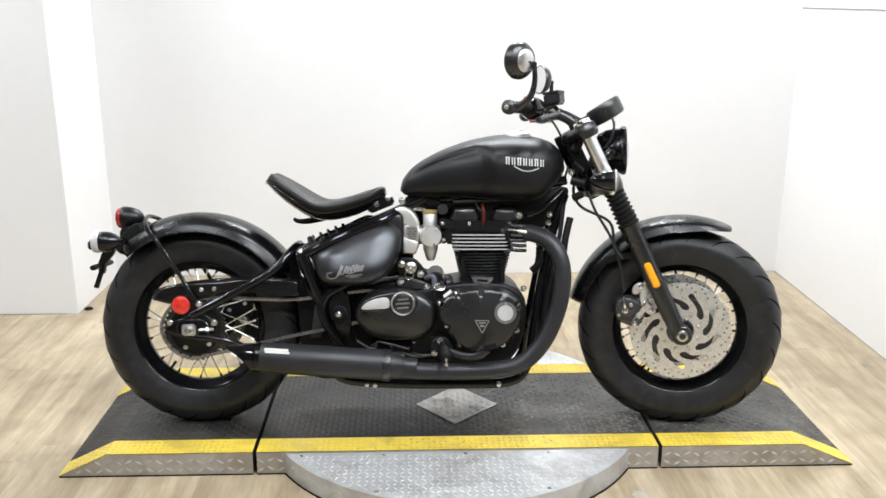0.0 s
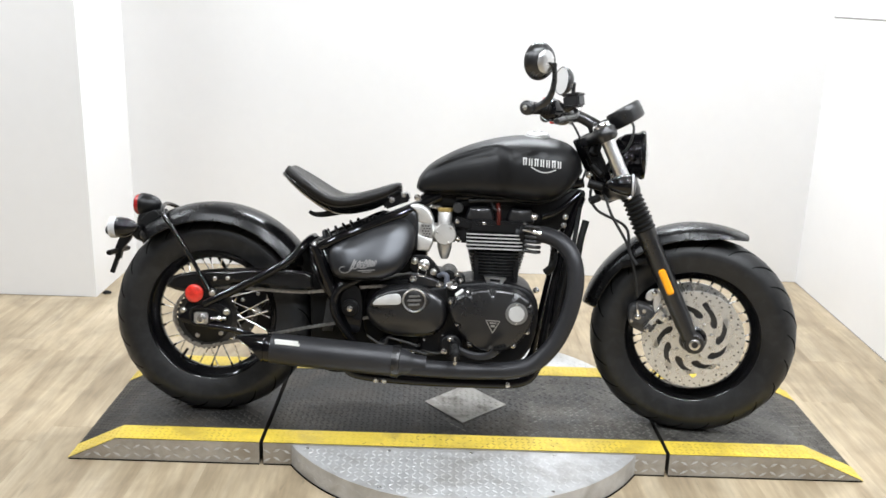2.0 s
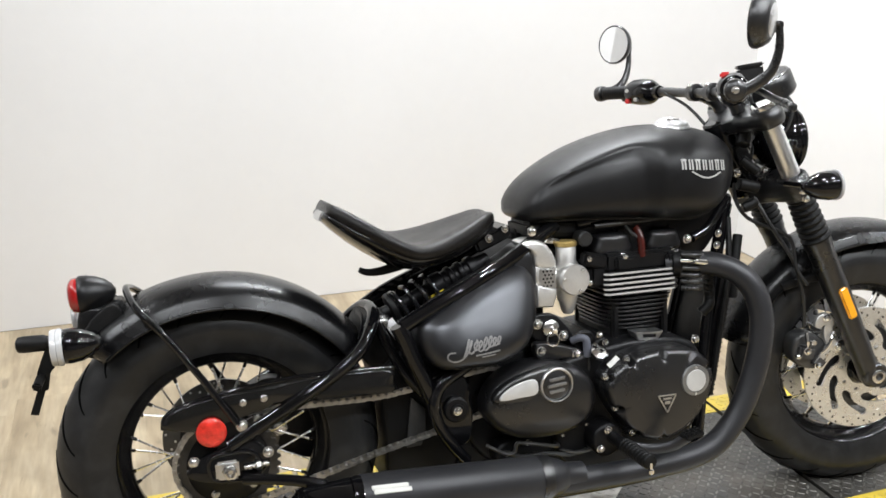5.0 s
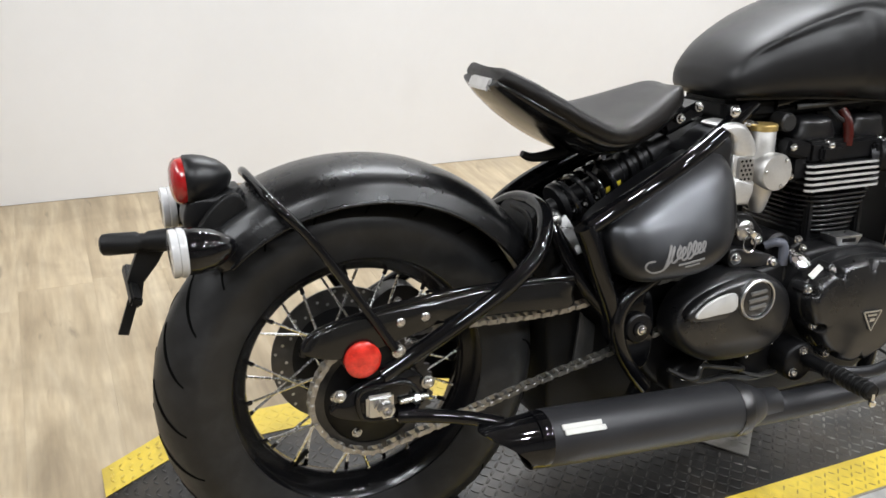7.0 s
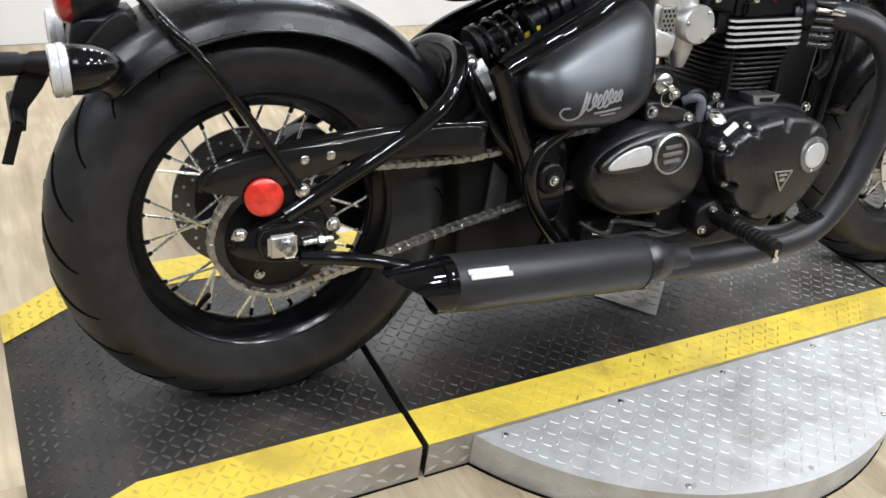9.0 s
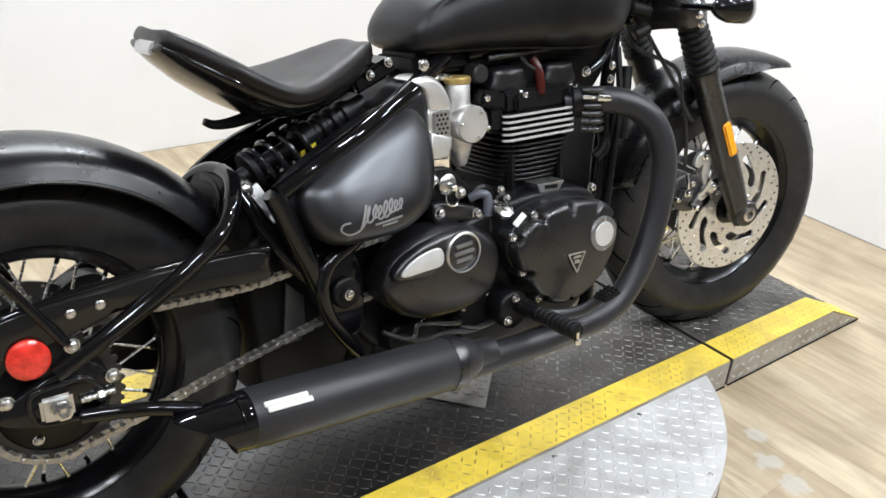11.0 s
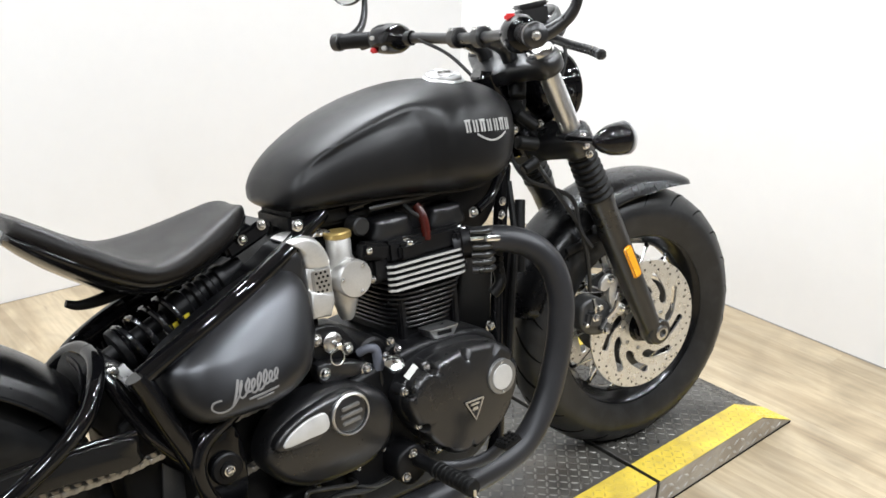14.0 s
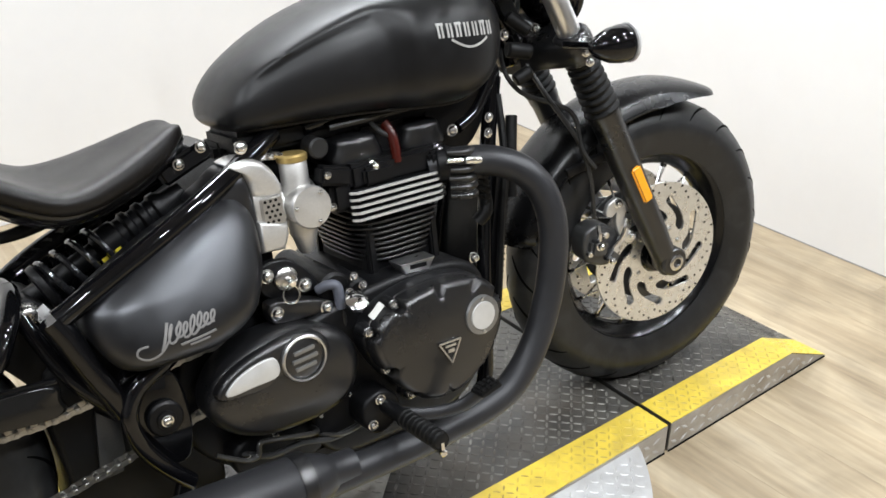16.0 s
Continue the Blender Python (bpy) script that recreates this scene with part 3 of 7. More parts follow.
def lugs(cells, z, length, width, height):
    """Raised almond-shaped lugs at (x, y, angle)."""
    vs, fs = [], []
    shape = ((-1, 0), (-0.62, -0.8), (0, -1), (0.62, -0.8), (1, 0), (0.62, 0.8), (0, 1), (-0.62, 0.8))
    for x, y, a, zz in cells:
        c, s = math.cos(a), math.sin(a)
        i = len(vs)
        for f, g, h in ((1.0, 1.0, 0.0), (0.74, 0.45, height)):
            for u, v in shape:
                u, v = u * length * f, v * width * g
                vs.append((x + c * u - s * v, y + s * u + c * v, zz + z + h))
        fs += [(i + k, i + (k + 1) % 8, i + 8 + (k + 1) % 8, i + 8 + k) for k in range(8)]
        fs.append(tuple(i + 8 + k for k in range(8)))
    me = bpy.data.meshes.new("tread_lug")
    me.from_pydata(vs, [], fs)
    me.update()
    return me


def lug_cells(inside, x0, x1, y0, y1, pitch):
    out = []
    nx, ny = int((x1 - x0) / pitch), int((y1 - y0) / pitch)
    for i in range(nx):
        for j in range(ny):
            x, y = x0 + (i + 0.5) * pitch, y0 + (j + 0.5) * pitch
            if inside(x, y):
                out.append((x, y, radians(45) if (i + j) % 2 else radians(-45), 0.0))
    return out


def ramp_z(x):
    if x < PX0:
        return (x - PX0) / (PX0 - TIP0) * (UP - 0.003)
    if x > PX1:
        return -(x - PX1) / (TIP1 - PX1) * (UP - 0.003)
    return 0.0


def add_lugs(name, cells, z, mat, label, size=(0.0105, 0.0032, 0.0016), owner=None):
    me = lugs(cells, z, *size)
    me.materials.append(mat)
    ob = new(name, me)
    ob.parent = owner or platform
    tagged(ob, label, kind="stuff")


def in_diamond(x, y):
    return abs(x - 0.078) + abs(y - 0.074) < 0.135


def on_split(x):
    return any(abs(x - s) < 0.016 for s in SPLIT)


deck_cells = [(x, y, a, ramp_z(x)) for x, y, a, _ in lug_cells(lambda x, y: PY0 + STRIPE + 0.007 < y < PY1 - STRIPE - 0.007 and not in_diamond(x, y) and not on_split(x), TIP0 + 0.01, TIP1 - 0.01, PY0, PY1, 0.0178)]
wear = random.Random(41)


def rubbed(cells, x0, x1, most, end=9.0):
    """Split lugs into plain ones and those rubbed bare, more of them from x0 towards x1."""
    plain, bare = [], []
    for c in cells:
        share = most * smooth_share((c[0] - x0) / (x1 - x0)) * (1 - smooth_share((c[0] - end) / 0.2))
        (bare if wear.random() < share else plain).append(c)
    return plain, bare


def smooth_share(t):
    t = max(0.0, min(1.0, t))
    return t * t * (3 - 2 * t)


plain, bare = rubbed(deck_cells, -0.15, 0.55, 0.75)
add_lugs("tread_lug", plain, UP, MAT_LUG, "raised lugs of the black tread plate", (0.0092, 0.0029, 0.0013))
add_lugs("tread_lug", bare, UP, MAT_LUG_BARE, "lugs of the black tread plate rubbed bare", (0.0092, 0.0029, 0.0013))
edge_cells = [(x, y, a, ramp_z(x)) for x, y, a, _ in lug_cells(lambda x, y: not PY0 + STRIPE - 0.008 < y < PY1 - STRIPE + 0.008 and PY0 + 0.008 < y < PY1 - 0.008 and not on_split(x), TIP0 + 0.01, TIP1 - 0.01, PY0, PY1, 0.0178)]
plain, bare = rubbed(edge_cells, -0.30, 0.10, 0.55, 0.25)
add_lugs("tread_lug", plain, UP + 0.0012, MAT_YELLOW_LUG, "raised lugs under the worn yellow paint", (0.0092, 0.0029, 0.0012))
add_lugs("tread_lug", bare, UP + 0.0012, MAT_YELLOW_BARE, "yellow lugs rubbed down to dark metal", (0.0086, 0.0022, 0.0012))
disc_cells = lug_cells(lambda x, y: (x - DISC[0]) ** 2 + (y - DISC[1]) ** 2 < (DISC[2] - 0.012) ** 2 and not PY0 - 0.01 < y < PY1 + 0.01, -0.6, 0.75, -0.55, 0.75, 0.0205)
add_lugs("tread_lug", disc_cells, UP - 0.004, MAT_TREAD, "raised lugs of the aluminium tread plate", (0.0090, 0.0026, 0.0013), turntable)
dia_cells = lug_cells(lambda x, y: abs(x - 0.078) + abs(y - 0.074) < 0.118, -0.1, 0.3, -0.1, 0.3, 0.0195)
add_lugs("tread_lug", dia_cells, UP + 0.003, MAT_DIAMOND, "raised lugs of the aluminium diamond", (0.0088, 0.0026, 0.0013), turntable)

# lugs on the front and back skirts


def skirt_lugs(y, s):
    vs, fs = [], []
    x = TIP0 + 0.03
    col = 0
    while x < TIP1 - 0.02:
        for row in range(2):
            z = 0.016 + 0.028 * row + (0.0 if col % 2 else 0.004)
            if z + 0.008 < UP + ramp_z(x) and not on_split(x):
                a = radians(30) if (row + col) % 2 else radians(-30)
                c, sn = math.cos(a), math.sin(a)
                i = len(vs)
                for u, v, h in ((-0.0135, 0, 0), (0, -0.0044, 0), (0.0135, 0, 0), (0, 0.0044, 0), (-0.006, 0, 0.0013), (0.006, 0, 0.0013)):
                    vs.append((x + c * u - sn * v, y + s * (0.003 + h), z + sn * u + c * v))
                fs += [(i, i + 1, i + 5, i + 4), (i + 1, i + 2, i + 5), (i + 2, i + 3, i + 4, i + 5), (i + 3, i, i + 4)]
        x += 0.030
        col += 1
    me = bpy.data.meshes.new("tread_lug")
    me.from_pydata(vs, [], fs)
    me.materials.append(MAT_TREAD)
    ob = new("tread_lug", me)
    ob.parent = platform
    tagged(ob, "raised lugs of the aluminium skirt", kind="stuff")


skirt_lugs(PY0, -1)
skirt_lugs(PY1, 1)
# thin black strips along the foot of the skirts
for y, s in ((PY0, -1), (PY1, 1)):
    for a, b in ((TIP0 + 0.004, SPLIT[0] - GAP), (SPLIT[0] + GAP, SPLIT[1] - GAP), (SPLIT[1] + GAP, TIP1 - 0.004)):
        bm = bm_new()
        box(bm, (b - a, 0.004, 0.0035), pose((a + b) / 2, y + s * 0.0035, 0.00175), 0.0008)
        part("foot_strip", bm, MAT_GROOVE, platform, "thin black strip at the skirt's foot")


def rim_lugs(s):
    """Slanted lugs round the upright edge of a turntable segment."""
    cx, cy, r = DISC
    vs, fs = [], []
    first = math.asin(min(1, abs((PY0 if s < 0 else PY1) - cy) / r)) + 0.05
    n = int((math.pi - 2 * first) * r / 0.026)
    for k in range(n + 1):
        for row in range(2):
            mid = first + (math.pi - 2 * first) * (k + 0.5 * row) / (n + 0.5)
            z0, slant = 0.018 + 0.024 * row, (1 if (k + row) % 2 else -1) * radians(35)
            i = len(vs)
            for u, v, h in ((-0.011, 0, 0.0003), (0, -0.0034, 0.0003), (0.011, 0, 0.0003), (0, 0.0034, 0.0003), (-0.005, 0, 0.0014), (0.005, 0, 0.0014)):
                uu, vv = u * math.cos(slant) - v * math.sin(slant), u * math.sin(slant) + v * math.cos(slant)
                a = mid + uu / r
                vs.append((cx + (r + h) * math.cos(a), cy + s * (r + h) * math.sin(a), z0 + vv))
            fs += [(i, i + 1, i + 5, i + 4), (i + 1, i + 2, i + 5), (i + 2, i + 3, i + 4, i + 5), (i + 3, i, i + 4)]
    me = bpy.data.meshes.new("tread_lug")
    me.from_pydata(vs, [], fs)
    me.materials.append(MAT_TREAD)
    ob = new("tread_lug", me)
    ob.parent = turntable
    tagged(ob, "raised lugs round the turntable's upright edge", kind="stuff")


rim_lugs(-1)
rim_lugs(1)


# ---- the motorcycle ----
LEAN_DEG, YAW_DEG, STEER_DEG, RAKE = 10.0, -1.7, 10.0, 25.8
bike = thing("motorcycle", "satin black cruiser motorcycle with solo seat, leaning on the platform", "motorcycle",
             pose(0, -0.033, -0.004, 0, 0, YAW_DEG) @ pose(0, 0, 0, -LEAN_DEG))
STEER_AXIS = Vector((-math.sin(radians(RAKE)), 0, math.cos(radians(RAKE))))
STEER = Matrix.Translation((0.847, 0, 0)) @ Matrix.Rotation(radians(-STEER_DEG), 4, STEER_AXIS) @ Matrix.Translation((-0.847, 0, 0))
REAR = Vector((-0.736, 0.010, 0.315))
FRONT = Vector((0.776, 0, 0.315))
Y_OUT = pose(0, 0, 0, 90)          # z axis of a lathe turned towards the bike's right side


def steer_part(name, bm, mat, parent, label="", sharp=38):
    bm.transform(STEER)
    return part(name, bm, mat, parent, label, sharp)


def bolts(name, places, d, r, h, mat, parent, label="", m=None):
    """Separate bolts of one mesh, heads towards d."""
    bm = bm_new()
    bolt_mesh(bm, (0, 0, 0), d, r, h)
    first = part(name, bm, mat, parent, label)
    for k, p in enumerate(places):
        mm = (m or Matrix()) @ Matrix.Translation(p)
        if k == 0:
            first.matrix_basis = mm
        else:
            tagged(again(first, mm, parent), label)


# wheels -----------------------------------------------------------
def tyre_profile(r_out, half, r_rim):
    """Outline of a tyre's section as (radius, y), running round."""
    depth = r_out - r_rim
    pts = []
    for k in range(25):
        a = math.pi * (k / 24)
        y = -half * math.cos(a)
        crown = math.sin(a)
        pts.append((r_rim + depth * (0.10 + 0.90 * crown ** 0.80) if 0 < k < 24 else r_rim + depth * 0.10, y * (1.0 if crown > 0.35 else 0.80 + 0.2 * crown / 0.35)))
    pts += [(r_rim - 0.004, half * 0.70), (r_rim - 0.006, 0), (r_rim - 0.004, -half * 0.70)]
    return pts


def rim_profile(r, half):
    """Section of a drop-centre rim with rolled lips."""
    out = [(r + 0.012, -half), (r + 0.013, -half + 0.004), (r + 0.004, -half + 0.007), (r - 0.003, -half + 0.016), (r - 0.013, -half * 0.45),
           (r - 0.019, -half * 0.25), (r - 0.019, half * 0.25), (r - 0.013, half * 0.45), (r - 0.003, half - 0.016), (r + 0.004, half - 0.007),
           (r + 0.013, half - 0.004), (r + 0.012, half)]
    inn = [(r + 0.009, half), (r - 0.002, half - 0.006), (r - 0.010, half - 0.018), (r - 0.020, half * 0.42), (r - 0.026, half * 0.22),
           (r - 0.026, -half * 0.22), (r - 0.020, -half * 0.42), (r - 0.010, -half + 0.018), (r - 0.002, -half + 0.006), (r + 0.009, -half)]
    return out + inn


def wheel(name, c, r_out, half, steer, spokes, label):
    m4 = STEER if steer else Matrix()
    hub_m = m4 @ Matrix.Translation(c)
    rim_r = 0.204
    bm = bm_new()
    prof = rim_profile(rim_r, half * 0.72)
    loops = [[Vector((r * math.cos(a), y, r * math.sin(a))) for r, y in prof] for a in (2 * math.pi * k / 72 for k in range(72))]
    rings(bm, loops, closed=True)
    bm.transform(hub_m)
    w = part(name, bm, MAT_RIM, bike, label)
    # tyre with sidewall steps and shallow slanted grooves
    prof = tyre_profile(r_out, half, rim_r + 0.006)
    bm = bm_new()
    n = 96
    loops = []
    for k in range(n):
        a = 2 * math.pi * k / n
        loop = []
        for i, (r, y) in enumerate(prof):
            if 3 <= i <= 5 or 19 <= i <= 21:
                r += 0.0012 * (i % 2)
            loop.append(Vector((r * math.cos(a), y, r * math.sin(a))))
        loops.append(loop)
    rings(bm, loops, closed=True)
    bm.transform(hub_m)
    part("tyre", bm, MAT_RUBBER, w, "black road tyre with slanted tread grooves", 50)
    # slanted tread sipes: narrow dark wedges laid into the shoulder, alternating sides
    count = 22
    bm = bm_new()
    for k in range(count * 2):
        side = -1 if k % 2 else 1
        a0 = 2 * math.pi * (k / 2) / count
        path = []
        for t in (q / 14 for q in range(15)):
            f = 0.10 + 0.74 * t
            a = math.pi * 0.5 + side * math.asin(f)
            crown = math.sin(a)
            r = rim_r + 0.006 + (r_out - rim_r - 0.006) * (0.10 + 0.90 * crown ** 0.80)
            al = a0 + 0.26 * t
            wd = 0.0048 * (1 - abs(2 * t - 0.9) * 0.62)
            tx = Vector((-math.sin(al), 0, math.cos(al)))
            p = Vector((r * math.cos(al), side * half * f, r * math.sin(al)))
            up = Vector((math.cos(al), 0.55 * side * f, math.sin(al))).normalized()
            path.append([p + tx * wd + up * 0.0010, p - tx * wd + up * 0.0010, p - tx * wd * 0.6 - up * 0.004, p + tx * wd * 0.6 - up * 0.004])
        rings(bm, path)
    bm.transform(hub_m)
    part("tread_groove", bm, MAT_GROOVE, w, "dark slanted grooves round the tread", kind="stuff")
    # hub
    bm = bm_new()
    lathe(bm, [(0.012, -0.085), (0.036, -0.080), (0.046, -0.060), (0.050, -0.050), (0.034, -0.040), (0.030, 0), (0.034, 0.040), (0.050, 0.050), (0.046, 0.060), (0.036, 0.080), (0.012, 0.085)], Y_OUT, 32)
    bm.transform(hub_m)
    part("hub", bm, MAT_GLOSS, w, "gloss black hub")
    # spokes, crossed in pairs
    bm = bm_new()
    cyl(bm, (0, 0, 0), (0, 0, 1), 0.0023, seg=8, edge=0.0)
    spoke = part("spoke", bm, MAT_SPOKE, w)
    bm = bm_new()
    cyl(bm, (0, 0, 0), (0, 0, 0.016), 0.0038, 0.003, 10)
    nipple = part("nipple", bm, MAT_GLOSS, w)
    first = True
    for k in range(spokes):
        s = 1 if k % 2 else -1
        sweep = (1 if (k // 2) % 2 else -1) * radians(52)
        a_rim = 2 * math.pi * (k + 0.5) / spokes
        a_hub = a_rim + sweep
        p = Vector((0.046 * math.cos(a_hub), s * 0.046, 0.046 * math.sin(a_hub)))
        q = Vector(((rim_r - 0.021) * math.cos(a_rim), s * 0.014, (rim_r - 0.021) * math.sin(a_rim)))
        m, length = axis_frame(p, q)
        ms = hub_m @ m @ Matrix.Diagonal((1, 1, length, 1))
        mn, _ = axis_frame(q - (q - p).normalized() * 0.012, q)
        if first:
            spoke.matrix_basis, nipple.matrix_basis, first = ms, hub_m @ mn, False
        else:
            again(spoke, ms, w)
            again(nipple, hub_m @ mn, w)
    # valve stem
    bm = bm_new()
    cyl(bm, (0.178 * math.cos(-2.2), 0, 0.178 * math.sin(-2.2)), (0.148 * math.cos(-2.2), -0.01, 0.148 * math.sin(-2.2)), 0.0045)
    bm.transform(hub_m)
    part("valve", bm, MAT_SOFT, w)
    return w, hub_m


rear_wheel, rear_m = wheel("rear_wheel", REAR, 0.313, 0.066, False, 32, "black wire-spoked rear wheel")
front_wheel, front_m = wheel("front_wheel", FRONT, 0.314, 0.064, True, 32, "black wire-spoked front wheel")


def rotor(m, y, r0, r1, holes, parent, label, mat=None, rim=None):
    """A drilled brake ring."""
    bm = bm_new()
    seg = 72
    prof = [(r1 - 0.0008, y - 0.0025), (r1, y - 0.0015), (r1, y + 0.0015), (r1 - 0.0008, y + 0.0025), (r0, y + 0.0025), (r0, y - 0.0025)]
    loops = [[Vector((r * math.cos(a), yy, r * math.sin(a))) for r, yy in prof] for a in (2 * math.pi * k / seg for k in range(seg))]
    rings(bm, loops, closed=True)
    bm.transform(m)
    ob = part("brake_disc", bm, mat or MAT_DISC, parent, label)
    bm = bm_new()
    for k in range(holes):
        a = 2 * math.pi * k / holes
        r = r0 + (r1 - r0) * (0.28, 0.56, 0.82)[k % 3]
        for s in (-1, 1):
            cyl(bm, (r * math.cos(a), y + s * 0.0024, r * math.sin(a)), (r * math.cos(a), y + s * 0.0030, r * math.sin(a)), 0.0026, seg=10, edge=0)
    bm.transform(m)
    part("drill_hole", bm, rim or MAT_SOFT, parent, "drilled holes", kind="stuff")
    return ob


def front_carrier(y):
    """The swept carrier arms between the drilled ring and the hub."""
    bm = bm_new()
    seg = 60
    prof = [(0.040, y - 0.002), (0.0680, y - 0.002), (0.0680, y + 0.002), (0.040, y + 0.002)]
    rings(bm, [[Vector((r * math.cos(a), yy, r * math.sin(a))) for r, yy in prof] for a in (2 * math.pi * k / seg for k in range(seg))], closed=True)
    bm.transform(front_m)
    part("disc_carrier", bm, MAT_DISC, front_wheel, "aluminium carrier ring of the front disc")
    # nine alike webs; the gaps between them are swept drop-shaped slots
    bm = bm_new()
    web, steps = [], 14
    for i in range(steps + 1):
        t = i / steps
        r = 0.0660 + 0.0590 * t
        gap = 0.180 * (1 - (1 - min(1, t / 0.22)) ** 2) ** 0.5 * (1 - max(0, (t - 0.22) / 0.78) ** 3.2)
        turn = 0.62 * t - 0.10 * math.sin(2 * math.pi * t)
        lo, hi = turn + gap, turn + 2 * math.pi / 9 - gap
        web.append([Vector((r * math.cos(a), yy, r * math.sin(a))) for yy, order in ((y - 0.0022, 1), (y + 0.0022, -1)) for a in [lo + (hi - lo) * q / 4 for q in range(5)][::order]])
    rings(bm, web)
    bm.transform(front_m)
    arm = part("carrier_arm", bm, MAT_DISC, front_wheel)
    for k in range(1, 9):
        again(arm, front_m @ pose(0, 0, 0, 0, 40 * k, 0) @ front_m.inverted(), front_wheel)
    bolts("disc_button", [(0.057 * math.cos(a), y - 0.002, 0.057 * math.sin(a)) for a in (2 * math.pi * k / 9 + 0.3 for k in range(9))], (0, -1, 0), 0.0045, 0.004, MAT_STEEL, front_wheel, "steel disc screw", front_m)


for yy in (-0.066, 0.066):
    # wide dark flange stands in for the shade seen through the disc's slots
    bm = bm_new()
    lathe(bm, [(0.040, 0.046), (0.103, 0.046), (0.106, 0.049), (0.103, 0.052), (0.040, 0.054)], Y_OUT if yy < 0 else pose(0, 0, 0, -90), 48)
    bm.transform(front_m)
    part("hub_flange", bm, MAT_CALIPER, front_wheel, "dark grey hub flange, widened to stand in for shade in the disc's slots")
    rotor(front_m, yy, 0.1235, 0.153, 60, front_wheel, "drilled floating front brake disc")
    front_carrier(yy)
rotor(rear_m, 0.078, 0.085, 0.120, 42, rear_wheel, "dark drilled rear brake disc", MAT_DARKSTEEL, MAT_BRUSHED)
bm = bm_new()
lathe(bm, [(0.040, 0.076), (0.088, 0.076), (0.088, 0.080), (0.040, 0.080)], Y_OUT @ pose(0, 0, 0, 180), 36)
bm.transform(rear_m)
part("disc_carrier", bm, MAT_CAST, rear_wheel, "black rear disc carrier")


def gear(bm, r, teeth, y0, y1, hole):
    pts = []
    for k in range(teeth * 4):
        a = 2 * math.pi * k / (teeth * 4)
        rr = r + (0.0045, 0.0045, -0.002, -0.002)[k % 4]
        pts.append((rr * math.cos(a), rr * math.sin(a)))
    inner = [(hole * math.cos(2 * math.pi * k / len(pts)), hole * math.sin(2 * math.pi * k / len(pts))) for k in range(len(pts))]
    rings(bm, [[Vector((x, y0, z)) for x, z in inner], [Vector((x, y0, z)) for x, z in pts], [Vector((x, y1, z)) for x, z in pts], [Vector((x, y1, z)) for x, z in inner]], closed=True)


bm = bm_new()
gear(bm, 0.094, 37, -0.088, -0.095, 0.078)
bm.transform(rear_m)
part("sprocket", bm, MAT_SPROCKET, rear_wheel, "toothed steel rear sprocket")
bm = bm_new()
lathe(bm, [(0.016, 0.080), (0.080, 0.080), (0.082, 0.090), (0.076, 0.094), (0.060, 0.096), (0.05, 0.104), (0.018, 0.108)], Y_OUT, 40)
bm.transform(rear_m)
part("sprocket_carrier", bm, MAT_CAST, rear_wheel, "black sprocket carrier")
bolts("sprocket_bolt", [(0.062 * math.cos(a), -0.097, 0.062 * math.sin(a)) for a in (2 * math.pi * k / 5 + 0.45 for k in range(5))], (0, -1, 0), 0.0065, 0.007, MAT_STEEL, rear_wheel, "steel sprocket bolt", rear_m)


# chain -------------------------------------------------------------
def chain_links(path, pitch=0.0159):
    """Joined rollers and side plates along a closed loop."""
    pts = spline(path, 24)
    acc, out, target = 0.0, [pts[0]], pitch
    for a, b in zip(pts, pts[1:]):
        seg = (b - a).length
        while acc + seg >= target:
            out.append(a.lerp(b, (target - acc) / seg))
            target += pitch
        acc += seg
    bm = bm_new()
    for i, (p, q) in enumerate(zip(out, out[1:])):
        d = (q - p).normalized()
        up = Vector((0, 1, 0)).cross(d)
        off = 0.0055 if i % 2 else 0.0075
        for s in (-1, 1):
            y = Vector((0, s * off, 0))
            a, b = p - d * 0.004, q + d * 0.004
            prof = [a + up * 0.003, a + up * 0.0045 + d * 0.003, (p + q) / 2 + up * 0.0036, b + up * 0.0045 - d * 0.003, b + up * 0.003,
                    b - up * 0.003, b - up * 0.0045 - d * 0.003, (p + q) / 2 - up * 0.0036, a - up * 0.0045 + d * 0.003, a - up * 0.003]
            rings(bm, [[v + y for v in prof], [v + y + Vector((0, s * 0.0014, 0)) for v in prof]])
        cyl(bm, p + Vector((0, -0.0105, 0)), p + Vector((0, 0.0105, 0)), 0.0036, seg=8, edge=0.0006)
    return bm


CY = -0.092
chain_path = [(-0.740, CY, 0.415), (-0.60, CY, 0.413), (-0.45, CY, 0.409), (-0.36, CY, 0.417), (-0.20, CY, 0.437), (-0.165, CY, 0.418), (-0.155, CY, 0.39), (-0.17, CY, 0.362),
              (-0.21, CY, 0.345), (-0.32, CY, 0.320), (-0.45, CY, 0.293), (-0.60, CY, 0.257), (-0.70, CY, 0.235), (-0.745, CY, 0.227), (-0.80, CY, 0.250), (-0.833, CY, 0.30), (-0.832, CY, 0.345), (-0.805, CY, 0.388), (-0.76, CY, 0.414), (-0.740, CY, 0.415)]
part("drive_chain", chain_links(chain_path), MAT_CHAIN, bike, "steel drive chain")

# chain guard with its rolled top
bm = bm_new()
guard = [(-0.850, 0.412), (-0.846, 0.430), (-0.826, 0.447), (-0.775, 0.459), (-0.70, 0.468), (-0.60, 0.476), (-0.50, 0.476), (-0.415, 0.470), (-0.408, 0.445), (-0.412, 0.424), (-0.50, 0.432), (-0.60, 0.432), (-0.69, 0.418), (-0.75, 0.405), (-0.80, 0.398)]
